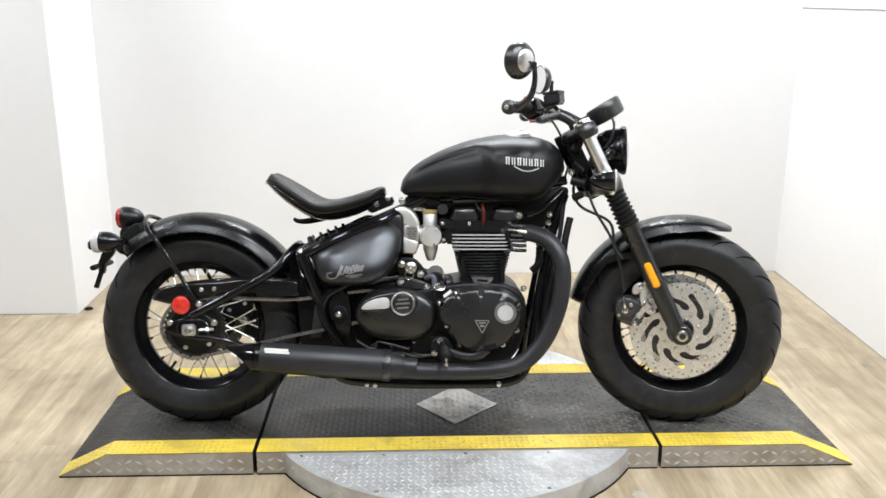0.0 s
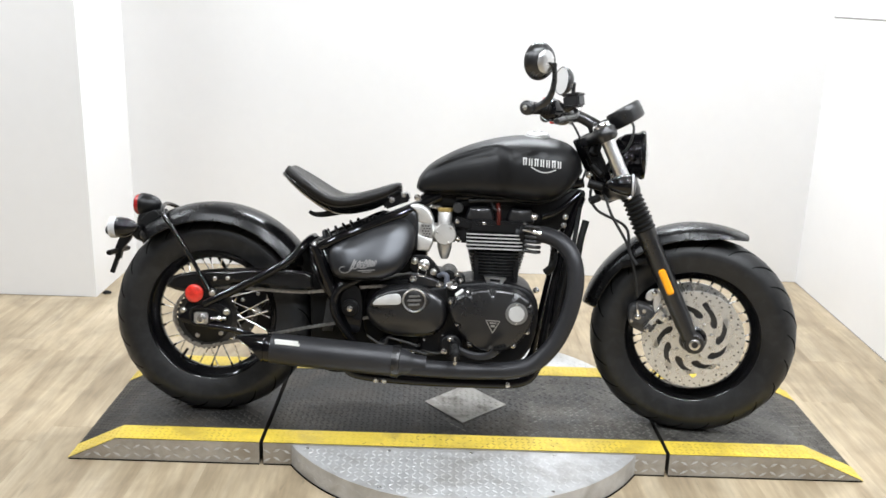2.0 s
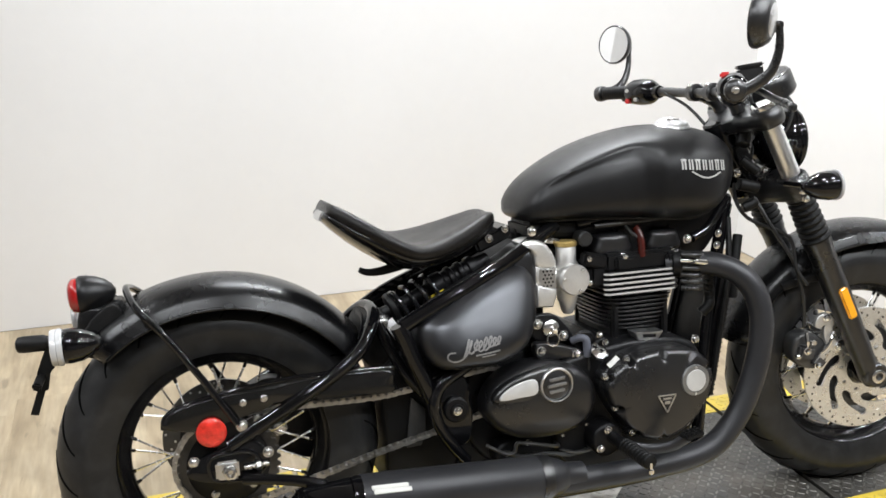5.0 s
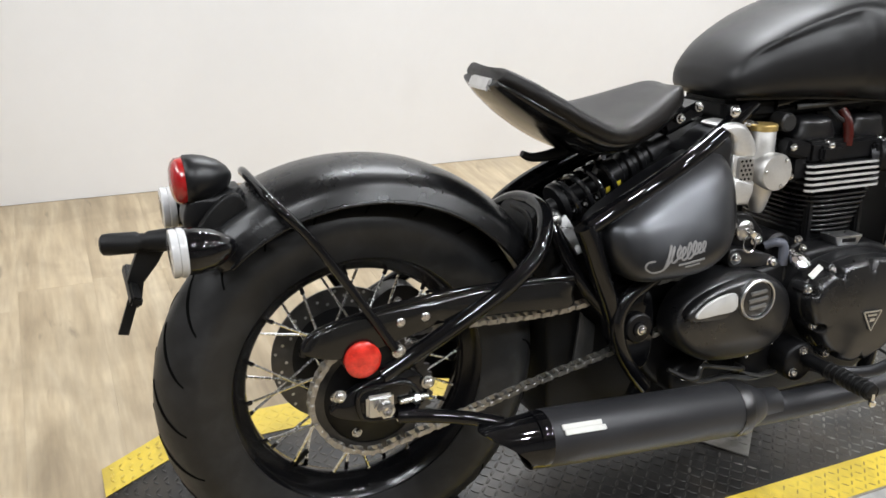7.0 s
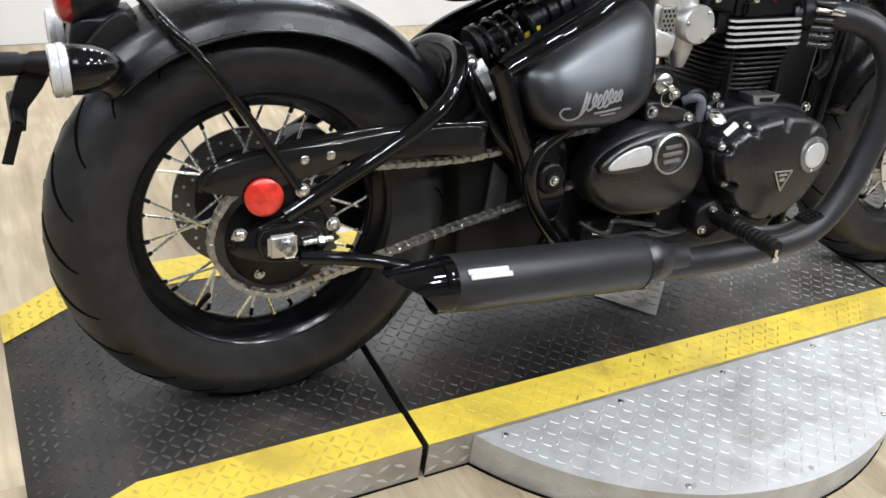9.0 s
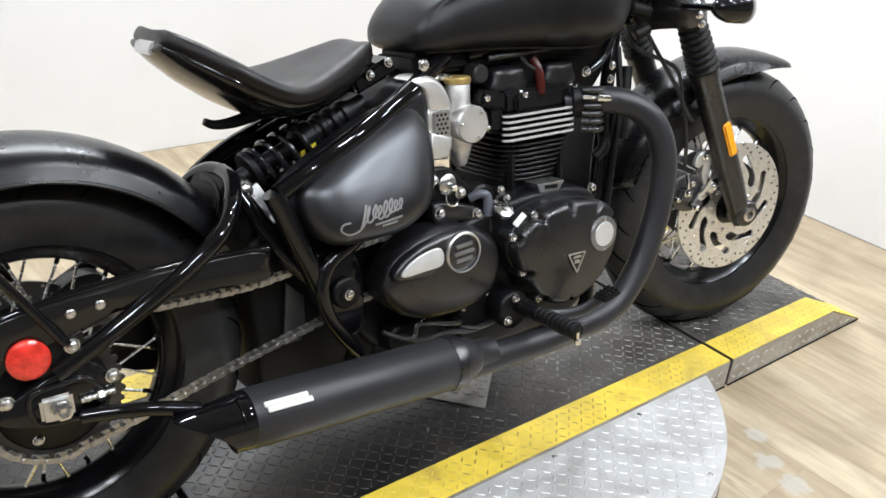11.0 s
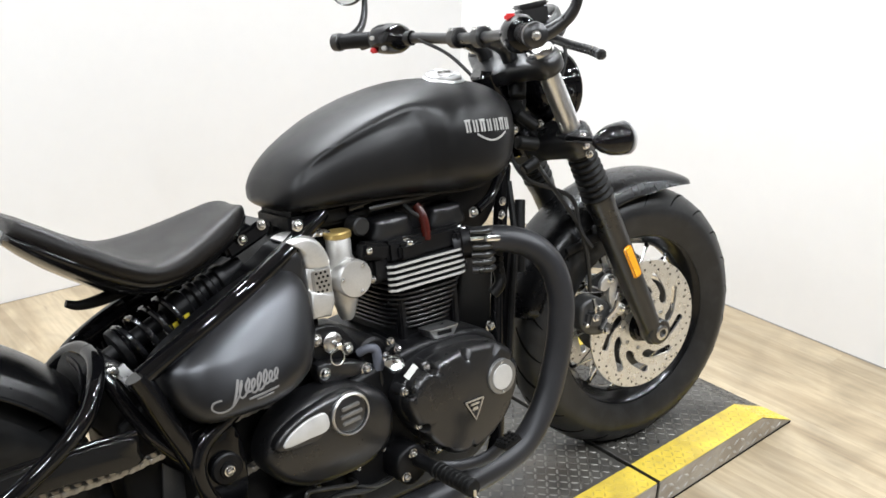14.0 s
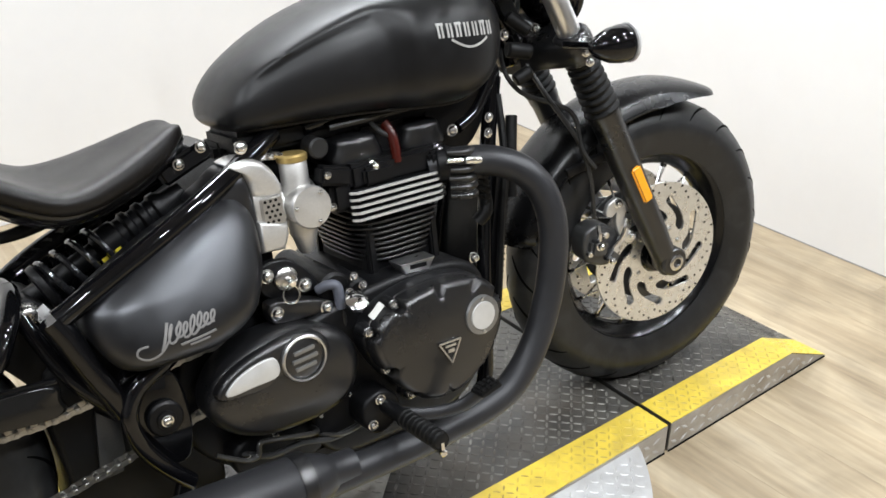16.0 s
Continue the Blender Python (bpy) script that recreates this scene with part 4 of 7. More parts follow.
tube(bm, [(-0.848, -0.112, 0.410), (-0.844, -0.112, 0.430), (-0.822, -0.112, 0.445), (-0.77, -0.112, 0.457), (-0.70, -0.112, 0.468), (-0.60, -0.112, 0.475), (-0.50, -0.112, 0.475), (-0.41, -0.112, 0.470)], 0.0055, 10, 5)
guard_top = bm
bm = bm_new()
plate(bm, guard, -0.106, -0.123, 0.015, 4, steps=6)
cg = part("chain_guard", bm, MAT_PAN, bike, "black chain guard")
part("guard_edge", guard_top, MAT_GLOSS, cg, "glossy rolled top edge")
bolts("guard_bolt", [(-0.704, -0.121, 0.444), (-0.665, -0.121, 0.447)], (0, -1, 0), 0.0075, 0.004, MAT_STEEL, cg)

# frame ----------------------------------------------------------

def frame_tubes():
    bm = bm_new()
    for s in (-1, 1):
        # backbone rail from tank to shock mount, then down to the pivot and under the engine
        tube(bm, [(-0.03, s * 0.050, 0.717), (-0.12, s * 0.080, 0.672), (-0.22, s * 0.105, 0.628), (-0.32, s * 0.118, 0.585), (-0.392, s * 0.122, 0.552)], 0.0155, 12)
        tube(bm, [(-0.400, s * 0.122, 0.556), (-0.386, s * 0.123, 0.525), (-0.368, s * 0.124, 0.475), (-0.350, s * 0.124, 0.432), (-0.338, s * 0.122, 0.40)], 0.0175, 12)
        tube(bm, [(-0.235, s * 0.120, 0.474), (-0.272, s * 0.133, 0.457), (-0.318, s * 0.136, 0.432), (-0.337, s * 0.137, 0.396), (-0.331, s * 0.137, 0.352), (-0.305, s * 0.134, 0.305), (-0.272, s * 0.128, 0.262)], 0.0125, 12)
        tube(bm, [(-0.275, s * 0.122, 0.268), (-0.295, s * 0.118, 0.205), (-0.27, s * 0.112, 0.165), (-0.12, s * 0.105, 0.150), (0.10, s * 0.105, 0.148), (0.235, s * 0.10, 0.155), (0.285, s * 0.092, 0.195),
                  (0.303, s * 0.085, 0.28), (0.33, s * 0.07, 0.45), (0.365, s * 0.055, 0.61), (0.405, s * 0.035, 0.73)], 0.0145, 12)
        tube(bm, [(0.02, s * 0.045, 0.715), (0.20, s * 0.04, 0.735), (0.41, s * 0.03, 0.775)], 0.015, 10)
        tube(bm, [(0.28, s * 0.09, 0.668), (0.335, s * 0.075, 0.69), (0.40, s * 0.045, 0.745)], 0.010, 10)
    # head stock along the steering axis
    a = Vector((0.847, 0, 0)) + STEER_AXIS * 0.83
    b = Vector((0.847, 0, 0)) + STEER_AXIS * 1.02
    cyl(bm, a, b, 0.034, seg=24, edge=0.004)
    cyl(bm, (-0.289, -0.118, 0.371), (-0.289, 0.118, 0.371), 0.020, seg=20)
    return bm


frame_ob = part("frame", frame_tubes(), MAT_GLOSS, bike, "gloss black tubular steel frame")

# bolts along the frame
bolts("frame_bolt", [(-0.098, -0.088, 0.713), (0.258, -0.104, 0.670), (0.273, -0.112, 0.447)], (0, -1, 0), 0.0082, 0.009, MAT_CHROME, frame_ob, "bright frame bolt")
bolts("frame_bolt", [(0.354, -0.080, 0.671), (0.350, -0.080, 0.645), (-0.289, -0.136, 0.371), (-0.205, -0.118, 0.150), (-0.18, -0.118, 0.149), (0.20, -0.114, 0.150)], (0, -1, 0), 0.007, 0.006, MAT_CHROME, frame_ob, "bright frame bolt")

# swingarm cage ------------------------------------------------------
bm = bm_new()
for s in (-1, 1):
    tube(bm, [(-0.735, s * 0.125, 0.365), (-0.62, s * 0.124, 0.424), (-0.53, s * 0.120, 0.474), (-0.475, s * 0.108, 0.512), (-0.445, s * 0.080, 0.548), (-0.43, s * 0.045, 0.566), (-0.425, 0, 0.570)], 0.0135, 12)
    plate(bm, [(-0.815, 0.318), (-0.79, 0.345), (-0.74, 0.366), (-0.70, 0.372), (-0.67, 0.352), (-0.665, 0.320), (-0.69, 0.298), (-0.76, 0.296)], s * 0.112, s * 0.128, 0.004, 4)
    tube(bm, [(-0.43, s * 0.05, 0.562), (-0.39, s * 0.10, 0.46), (-0.33, s * 0.115, 0.385)], 0.011, 10)
    plate(bm, [(-0.345, 0.43), (-0.30, 0.45), (-0.262, 0.43), (-0.250, 0.36), (-0.262, 0.295), (-0.30, 0.30), (-0.335, 0.355)], s * 0.095, s * 0.118, 0.005, 4)
swing = part("swingarm", bm, MAT_GLOSS, bike, "gloss black triangulated swingarm")
bm = bm_new()
lathe(bm, [(0.026, 0), (0.026, 0.008), (0.023, 0.011), (0.014, 0.012), (0.013, 0.015), (0.008, 0.016)], Matrix.Translation((-0.289, -0.120, 0.371)) @ Y_OUT, 32)
part("pivot_cover", bm, MAT_CAST, swing, "round black pivot cover")
bm = bm_new()
tube(bm, [(-0.776, -0.131, 0.331), (-0.769, -0.131, 0.349), (-0.737, -0.131, 0.353), (-0.700, -0.131, 0.351), (-0.681, -0.131, 0.331), (-0.682, -0.131, 0.310), (-0.697, -0.131, 0.300), (-0.732, -0.131, 0.299), (-0.767, -0.131, 0.305), (-0.776, -0.131, 0.331)], 0.0042, 10, 5)
part("axle_slot_rim", bm, MAT_GLOSS, swing, "glossy rim round the axle slot")
bm = bm_new()
plate(bm, [(-0.70, 0.335), (-0.62, 0.348), (-0.52, 0.338), (-0.480, 0.310), (-0.478, 0.262), (-0.505, 0.232), (-0.570, 0.240), (-0.66, 0.28), (-0.70, 0.30)], 0.086, 0.118, 0.006, 4)
box(bm, (0.070, 0.030, 0.045), pose(-0.545, 0.118, 0.300, 0, 10, 0), 0.006)
part("caliper_bracket", bm, MAT_CAST, bike, "black bracket of the rear brake caliper")
bm = bm_new()
box(bm, (0.043, 0.011, 0.036), pose(-0.742, -0.132, 0.322), 0.0052)
part("axle_adjuster", bm, MAT_BRUSHED, swing, "bright axle adjuster block")
bm = bm_new()
lathe(bm, [(0.015, 0), (0.015, 0.004), (0.0125, 0.005), (0.0125, 0.018), (0.008, 0.020), (0.005, 0.012)], Matrix.Translation((-0.738, -0.136, 0.322)) @ Y_OUT, 6)
part("axle_nut", bm, MAT_STEEL, swing, "steel rear axle nut")
bm = bm_new()
cyl(bm, (-0.712, -0.133, 0.322), (-0.665, -0.133, 0.324), 0.005)
cyl(bm, (-0.690, -0.133, 0.323), (-0.680, -0.133, 0.323), 0.009, seg=6)
part("chain_adjuster", bm, MAT_STEEL, swing, "chain adjuster bolt")
bm = bm_new()
lathe(bm, [(0.0275, 0), (0.0275, 0.006), (0.025, 0.0085), (0.018, 0.0105), (0.009, 0.0115)], Matrix.Translation((-0.765, -0.124, 0.397)) @ Y_OUT, 40)
part("side_reflector", bm, MAT_RED, swing, "round red side reflector")
bm = bm_new()
plate(bm, [(-0.79, 0.385), (-0.79, 0.41), (-0.755, 0.425), (-0.71, 0.415), (-0.69, 0.385), (-0.70, 0.36), (-0.75, 0.36)], -0.112, -0.122, 0.003, 4)
part("reflector_bracket", bm, MAT_CAST, swing)
bolts("swingarm_bolt", [(-0.710, -0.128, 0.402), (-0.80, -0.122, 0.343), (-0.665, -0.13, 0.345)], (0, -1, 0), 0.0085, 0.008, MAT_STEEL, swing, "steel bolt")
# bright brackets above the swingarm's front
bm = bm_new()
tube(bm, [(-0.466, -0.075, 0.522), (-0.455, -0.055, 0.540), (-0.447, -0.020, 0.553), (-0.446, 0.030, 0.555)], 0.005, 8, flat=2.4)
part("fender_bracket", bm, MAT_CAST, swing, "dark metal fender bracket")
bm = bm_new()
bar_mesh(bm, (-0.402, -0.05, 0.552), (-0.372, -0.07, 0.498), 0.020, 0.006, (0, -1, 0.1))
part("shock_link", bm, MAT_BRUSHED, swing, "bright shock link plate")

# rear caliper on the far side
bm = bm_new()
plate(bm, [(-0.700, 0.345), (-0.690, 0.395), (-0.655, 0.425), (-0.615, 0.425), (-0.590, 0.395), (-0.590, 0.345), (-0.615, 0.315), (-0.665, 0.315)], 0.070, 0.112, 0.006, 4)
rear_cal = part("rear_caliper", bm, MAT_CAST, bike, "black rear brake caliper")
bm = bm_new()
lathe(bm, [(0.015, 0), (0.015, 0.006), (0.012, 0.009), (0.004, 0.010)], Matrix.Translation((-0.618, 0.071, 0.318)) @ Y_OUT, 24)
part("caliper_piston_cap", bm, MAT_STEEL, rear_cal, "bright caliper cap")
bolts("caliper_bolt", [(-0.665, 0.070, 0.350), (-0.615, 0.070, 0.372), (-0.640, 0.070, 0.402)], (0, -1, 0), 0.006, 0.006, MAT_STEEL, rear_cal)

# shock absorber -------------------------------------------------------
sa, sb = Vector((-0.415, -0.006, 0.549)), Vector((-0.165, 0.0, 0.650))
sd = (sb - sa).normalized()
bm = bm_new()
m, length = axis_frame(sa, sb)
lathe(bm, [(0.010, 0.0), (0.015, 0.010), (0.015, 0.120), (0.021, 0.124), (0.026, 0.130), (0.026, 0.158), (0.022, 0.162), (0.022, 0.170), (0.026, 0.174), (0.026, 0.182), (0.021, 0.186), (0.021, 0.194), (0.025, 0.198),
           (0.025, 0.206), (0.020, 0.210), (0.020, 0.218), (0.024, 0.222), (0.024, 0.232), (0.018, 0.240), (0.016, length)], m, 24)
lathe(bm, [(0.016, 0.030), (0.034, 0.032), (0.036, 0.036), (0.036, 0.042), (0.028, 0.046), (0.016, 0.047)], m, 28)
cyl(bm, sa + Vector((0, -0.045, 0)), sa + Vector((0, 0.045, 0)), 0.0185, seg=20, edge=0.003)
shock = part("shock_absorber", bm, MAT_CAST, bike, "black rear shock absorber under the seat")
bm = bm_new()
m, length = axis_frame(sa + sd * 0.044, sa + sd * 0.150)
coil = [m @ Vector((0.0315 * math.cos(2 * math.pi * 4.2 * t), 0.0315 * math.sin(2 * math.pi * 4.2 * t), length * t)) for t in (k / 120 for k in range(121))]
tube(bm, coil, 0.0052, 8, smooth=False)
part("spring", bm, MAT_SPRING, shock, "gloss black coil spring")
bm = bm_new()
bolt_mesh(bm, sa + Vector((0, -0.046, 0)), (0, -1, 0), 0.013, 0.012)
part("shock_bolt", bm, MAT_STEEL, shock, "bright lower shock bolt")
for at, wide in ((0.118, 0.0270), (0.140, 0.0266)):
    bm = bm_new()
    m, _ = axis_frame(sa + sd * at, sb)
    band = [[m @ Vector((r * math.cos(a), r * math.sin(a), h)) for r, h in ((wide, 0), (wide + 0.0006, 0.0), (wide + 0.0006, 0.009), (wide, 0.009))] for a in (math.pi * (1.06 + 0.035 * k) for k in range(5))]
    rings(bm, band)
    part("spec_tag", bm, MAT_TAPE, shock, "small yellow tag")
# guard on the far side behind the shock
bm = bm_new()
plate(bm, [(-0.440, 0.535), (-0.428, 0.556), (-0.372, 0.590), (-0.300, 0.620), (-0.200, 0.655), (-0.190, 0.54), (-0.28, 0.46), (-0.36, 0.42), (-0.425, 0.44), (-0.436, 0.49)], 0.128, 0.116, 0.004, 4)
part("inner_guard", bm, MAT_GLOSS, bike, "gloss black inner guard behind the shock")


bm = bm_new()
plate(bm, [(-0.468, 0.50), (-0.445, 0.565), (-0.40, 0.56), (-0.36, 0.50), (-0.36, 0.40), (-0.42, 0.40), (-0.438, 0.45)], 0.060, -0.045, 0.006, 3)
part("tyre_hugger", bm, MAT_SOFT, bike, "black plastic hugger ahead of the rear tyre")


# fenders -----------------------------------------------------------
def fender(centre, r, drop, half, a0, a1, m, n=36, flare=0.0):
    """A curved mudguard shell with turned-in lips from angle a0 to a1 (degrees)."""
    bm = bm_new()
    sec = []
    for k in range(13):
        u = -1 + 2 * k / 12
        y = half * math.sin(u * math.pi / 2 * 0.98)
        sec.append((r - drop * (1 - math.cos(u * math.pi / 2)) ** 1.15, y))
    inner = [(q - 0.004 if abs(y) < half * 0.97 else q + 0.001, y * 0.955) for q, y in reversed(sec)]
    lip = [(sec[-1][0] - 0.003, sec[-1][1] + 0.002)]
    lip2 = [(sec[0][0] - 0.003, sec[0][1] - 0.002)]
    ring = sec + lip + inner + lip2
    loops = []
    for k in range(n + 1):
        t = k / n
        a = radians(a0 + (a1 - a0) * t)
        end = max(0.0, 1 - min(t, 1 - t) / 0.06)
        narrow = 1 - 0.30 * end ** 2
        keep = 1 - flare * max(0.0, 1 - t / 0.26) ** 1.3
        loops.append([Vector((centre.x + (r - (r - q) * keep) * math.cos(a), centre.y + y * narrow, centre.z + (r - (r - q) * keep) * math.sin(a))) for q, y in ring])
    rings(bm, loops)
    bm.transform(m)
    return bm


rear_fender = part("rear_fender", fender(REAR, 0.356, 0.052, 0.094, 31, 134, Matrix()), MAT_FENDER, bike, "satin black bobbed rear fender", 60)
front_fender = part("front_fender", fender(FRONT, 0.354, 0.040, 0.079, 66.0, 166, STEER, flare=0.72), MAT_FENDER, bike, "satin black front fender", 60)
for ob_, c_, r_, d_, h_, b0, b1, m_ in ((rear_fender, REAR, 0.356, 0.052, 0.094, 34, 131, Matrix()), (front_fender, FRONT, 0.354, 0.040, 0.079, 94, 162, STEER)):
    for side in (-1, 1):
        bm = bm_new()
        tube(bm, [c_ + Vector(((r_ - d_ - 0.001) * math.cos(radians(a)), side * (h_ + 0.0005), (r_ - d_ - 0.001) * math.sin(radians(a)))) for a in (b0 + (b1 - b0) * k / 16 for k in range(17))], 0.0032, 8, 3)
        bm.transform(m_)
        part("fender_bead", bm, MAT_FENDER, ob_, "rolled bead along the fender's edge")
bm = bm_new()
hoop = [(-0.718, -0.134, 0.409), (-0.772, -0.125, 0.497), (-0.832, -0.116, 0.585), (-0.866, -0.103, 0.624), (-0.884, -0.070, 0.645), (-0.892, -0.03, 0.655), (-0.894, 0, 0.658)]
tube(bm, hoop + [(x, -y, z) for x, y, z in reversed(hoop[:-1])], 0.0068, 10)
part("fender_stay", bm, MAT_GLOSS, bike, "gloss black hoop holding the rear fender")
for s in (-1, 1):
    bm = bm_new()
    tube(bm, [(0.655, s * 0.088, 0.560), (0.60, s * 0.082, 0.55), (0.545, s * 0.080, 0.535)], 0.006, 8, flat=1.8)
    steer_part("fender_bracket", bm, MAT_CAST, front_fender, "small dark fender bracket")

# tail light, indicators, plate bracket --------------------------------
TAIL = axis_frame((-0.988, 0.008, 0.652), (-0.89, 0.008, 0.656))[0]
bm = bm_new()
lathe(bm, [(0.034, 0.010), (0.036, 0.013), (0.0355, 0.026), (0.032, 0.042), (0.025, 0.058), (0.015, 0.070), (0.005, 0.076)], TAIL, 32)
plate(bm, [(-0.976, 0.626), (-0.940, 0.632), (-0.903, 0.640), (-0.900, 0.612), (-0.920, 0.596), (-0.950, 0.586), (-0.984, 0.588)], 0.032, -0.016, 0.010, 4, steps=4)
tail = part("tail_light", bm, MAT_TANK, bike, "satin black bullet tail light")
bm = bm_new()
lathe(bm, [(0.033, 0.012), (0.0335, 0.008), (0.0325, 0.000), (0.028, -0.005), (0.019, -0.0085), (0.008, -0.010)], TAIL, 32)
part("lens", bm, MAT_REDLENS, tail, "red lens")


def indicator(p, d, stem, m, short=1.0, lens=1.0, dome=1.0):
    """A bullet indicator at p whose lens looks along d, on a short stem."""
    p, d = Vector(p), Vector(d).normalized()
    fr, _ = axis_frame(p, p - d)
    bm = bm_new()
    lathe(bm, [(r, h * short) for r, h in ((0.029, 0), (0.0305, 0.003), (0.031, 0.018), (0.028, 0.044), (0.020, 0.068), (0.010, 0.086), (0.003, 0.092))], fr, 28)
    tube(bm, [p - d * 0.035, (p - d * 0.035).lerp(Vector(stem), 0.5), stem], 0.0075, 10)
    bm.transform(m)
    ob = part("indicator", bm, MAT_GLOSS, bike, "gloss black bullet indicator")
    bm = bm_new()
    lathe(bm, [(r, h * lens) for r, h in ((0.030, 0.001), (0.0325, -0.001), (0.0325, -0.005), (0.0310, -0.006), (0.0320, -0.008), (0.0315, -0.012), (0.026, -0.013))], fr, 28)
    bm.transform(m)
    part("lens_rim", bm, MAT_CLEAR, ob, "milky grey lens rim")
    bm = bm_new()
    lathe(bm, [(r, -0.010 * lens + (h + 0.010) * lens * dome) for r, h in ((0.0255, -0.010), (0.0255, -0.016), (0.020, -0.021), (0.010, -0.024), (0.003, -0.025))], fr, 28)
    bm.transform(m)
    part("lens", bm, MAT_GLOSS, ob, "dark smoked lens")
    return ob


indicator((-0.999, -0.133, 0.590), (-1, 0, -0.03), (-0.955, -0.045, 0.588), Matrix(), 0.72, 1.5, 0.25)
indicator((-0.984, 0.112, 0.590), (-1, 0, -0.03), (-0.955, 0.045, 0.588), Matrix(), 0.72, 1.5, 0.25)
indicator((0.556, -0.236, 0.797), (1, 0, 0.02), (0.512, -0.125, 0.785), STEER, 0.80, 0.45)
indicator((0.556, 0.236, 0.797), (1, 0, 0.02), (0.512, 0.125, 0.785), STEER, 0.80, 0.45)

bm = bm_new()
plate(bm, [(-0.985, 0.560), (-0.955, 0.615), (-0.915, 0.640), (-0.90, 0.600), (-0.925, 0.560), (-0.955, 0.540)], -0.034, -0.046, 0.004, 4)
plate(bm, [(-0.985, 0.560), (-0.955, 0.615), (-0.915, 0.640), (-0.90, 0.600), (-0.925, 0.560), (-0.955, 0.540)], 0.046, 0.034, 0.004, 4)
lathe(bm, [(0.011, 0.0), (0.0150, 0.003), (0.0160, 0.012), (0.0155, 0.050), (0.0125, 0.054), (0.0125, 0.062), (0.0150, 0.066), (0.0165, 0.090), (0.0185, 0.140)], axis_frame((-1.096, 0.034, 0.564), (-0.96, 0.0, 0.570))[0], 20)
plate(bm, [(-1.046, 0.558), (-1.004, 0.562), (-1.022, 0.532), (-1.044, 0.505), (-1.050, 0.474), (-1.066, 0.474), (-1.066, 0.510), (-1.056, 0.535)], 0.022, 0.040, 0.003, 2, smooth=False)
plate(bm, [(-1.066, 0.484), (-1.052, 0.482), (-1.072, 0.426), (-1.086, 0.429)], 0.026, 0.036, 0.002, 2, smooth=False)
box(bm, (0.016, 0.165, 0.014), pose(-1.060, 0.035, 0.500, 0, 20, 0), 0.003)
tube(bm, [(-0.96, -0.10, 0.588), (-0.955, 0.0, 0.586), (-0.96, 0.10, 0.588)], 0.008, 10)
part("plate_bracket", bm, MAT_SOFT, bike, "black plastic plate bracket behind the fender")

# fuel tank -------------------------------------------------------------
TANK_TOP = [(-0.104, 0.752), (-0.098, 0.775), (-0.067, 0.813), (-0.014, 0.848), (0.056, 0.880), (0.143, 0.905), (0.23, 0.916), (0.317, 0.907), (0.372, 0.885), (0.398, 0.848), (0.405, 0.815)]
TANK_LOW = [(-0.104, 0.738), (-0.09, 0.727), (-0.05, 0.722), (0.05, 0.719), (0.173, 0.710), (0.27, 0.704), (0.32, 0.715), (0.355, 0.742), (0.385, 0.78), (0.405, 0.812)]
TANK_WIDE = [(-0.104, 0.042), (-0.095, 0.078), (-0.06, 0.106), (0.0, 0.131), (0.08, 0.154), (0.17, 0.167), (0.25, 0.168), (0.32, 0.154), (0.37, 0.118), (0.395, 0.075), (0.405, 0.03)]


def curve_at(table, x):
    """Smooth interpolation in a table of (x, value)."""
    if x <= table[0][0]:
        return table[0][1]
    for i in range(len(table) - 1):
        if x <= table[i + 1][0]:
            x0, x1 = table[i][0], table[i + 1][0]
            t = (x - x0) / (x1 - x0)
            a, b = table[max(i - 1, 0)], table[min(i + 2, len(table) - 1)]
            m0 = (table[i + 1][1] - a[1]) / (x1 - a[0]) * (x1 - x0)
            m1 = (b[1] - table[i][1]) / (b[0] - x0) * (x1 - x0)
            p0, p1 = table[i][1], table[i + 1][1]
            return (2 * t ** 3 - 3 * t * t + 1) * p0 + (t ** 3 - 2 * t * t + t) * m0 + (-2 * t ** 3 + 3 * t * t) * p1 + (t ** 3 - t * t) * m1
    return table[-1][1]


def smooth_step(a, b, x):
    t = max(0.0, min(1.0, (x - a) / (b - a)))
    return t * t * (3 - 2 * t)


def tank_point(x, a, lift=0.0):
    """A point of the tank's skin at station x and angle a (0 = top, 90 = right side, 180 = bottom)."""
    zt, zl, w = curve_at(TANK_TOP, x), curve_at(TANK_LOW, x), curve_at(TANK_WIDE, x)
    mid = zl + (zt - zl) * 0.40
    c, s = math.cos(a), math.sin(a)
    up = max(zt - mid, 0.002) if c >= 0 else max(mid - zl, 0.002)
    e = 0.69 if c >= 0 else 0.62
    y = w * abs(s) ** 0.80 * (1 if s >= 0 else -1)
    z = mid + up * abs(c) ** e * (1 if c >= 0 else -1)
    # knee scallop behind the shoulder
    dent = (1 - smooth_step(0.150, 0.175, x + 0.05 * max(c, 0) ** 2)) * smooth_step(-0.095, -0.03, x) * smooth_step(0.40, 0.60, abs(s)) * (1 - smooth_step(0.50 + 0.55 * (x - 0.05), 0.69 + 0.55 * (x - 0.05), c))
    y *= 1 - 0.120 * dent
    p = Vector((x, 0.010 - y, z))
    if lift:
        d = Vector((0, -y / max(w, 0.01), (z - mid) / max(up, 0.01) * 0.8))
        p += d.normalized() * lift
    return p


def tank_mesh():
    bm = bm_new()
    xs = [-0.104 + 0.509 * (0.5 - 0.5 * math.cos(math.pi * k / 46)) for k in range(47)]
    loops = [[tank_point(x, 2 * math.pi * j / 56) for j in range(56)] for x in xs]
    return rings(bm, loops)


tank = part("fuel_tank", tank_mesh(), MAT_TANK, bike, "satin black teardrop fuel tank", 70)
bm = bm_new()
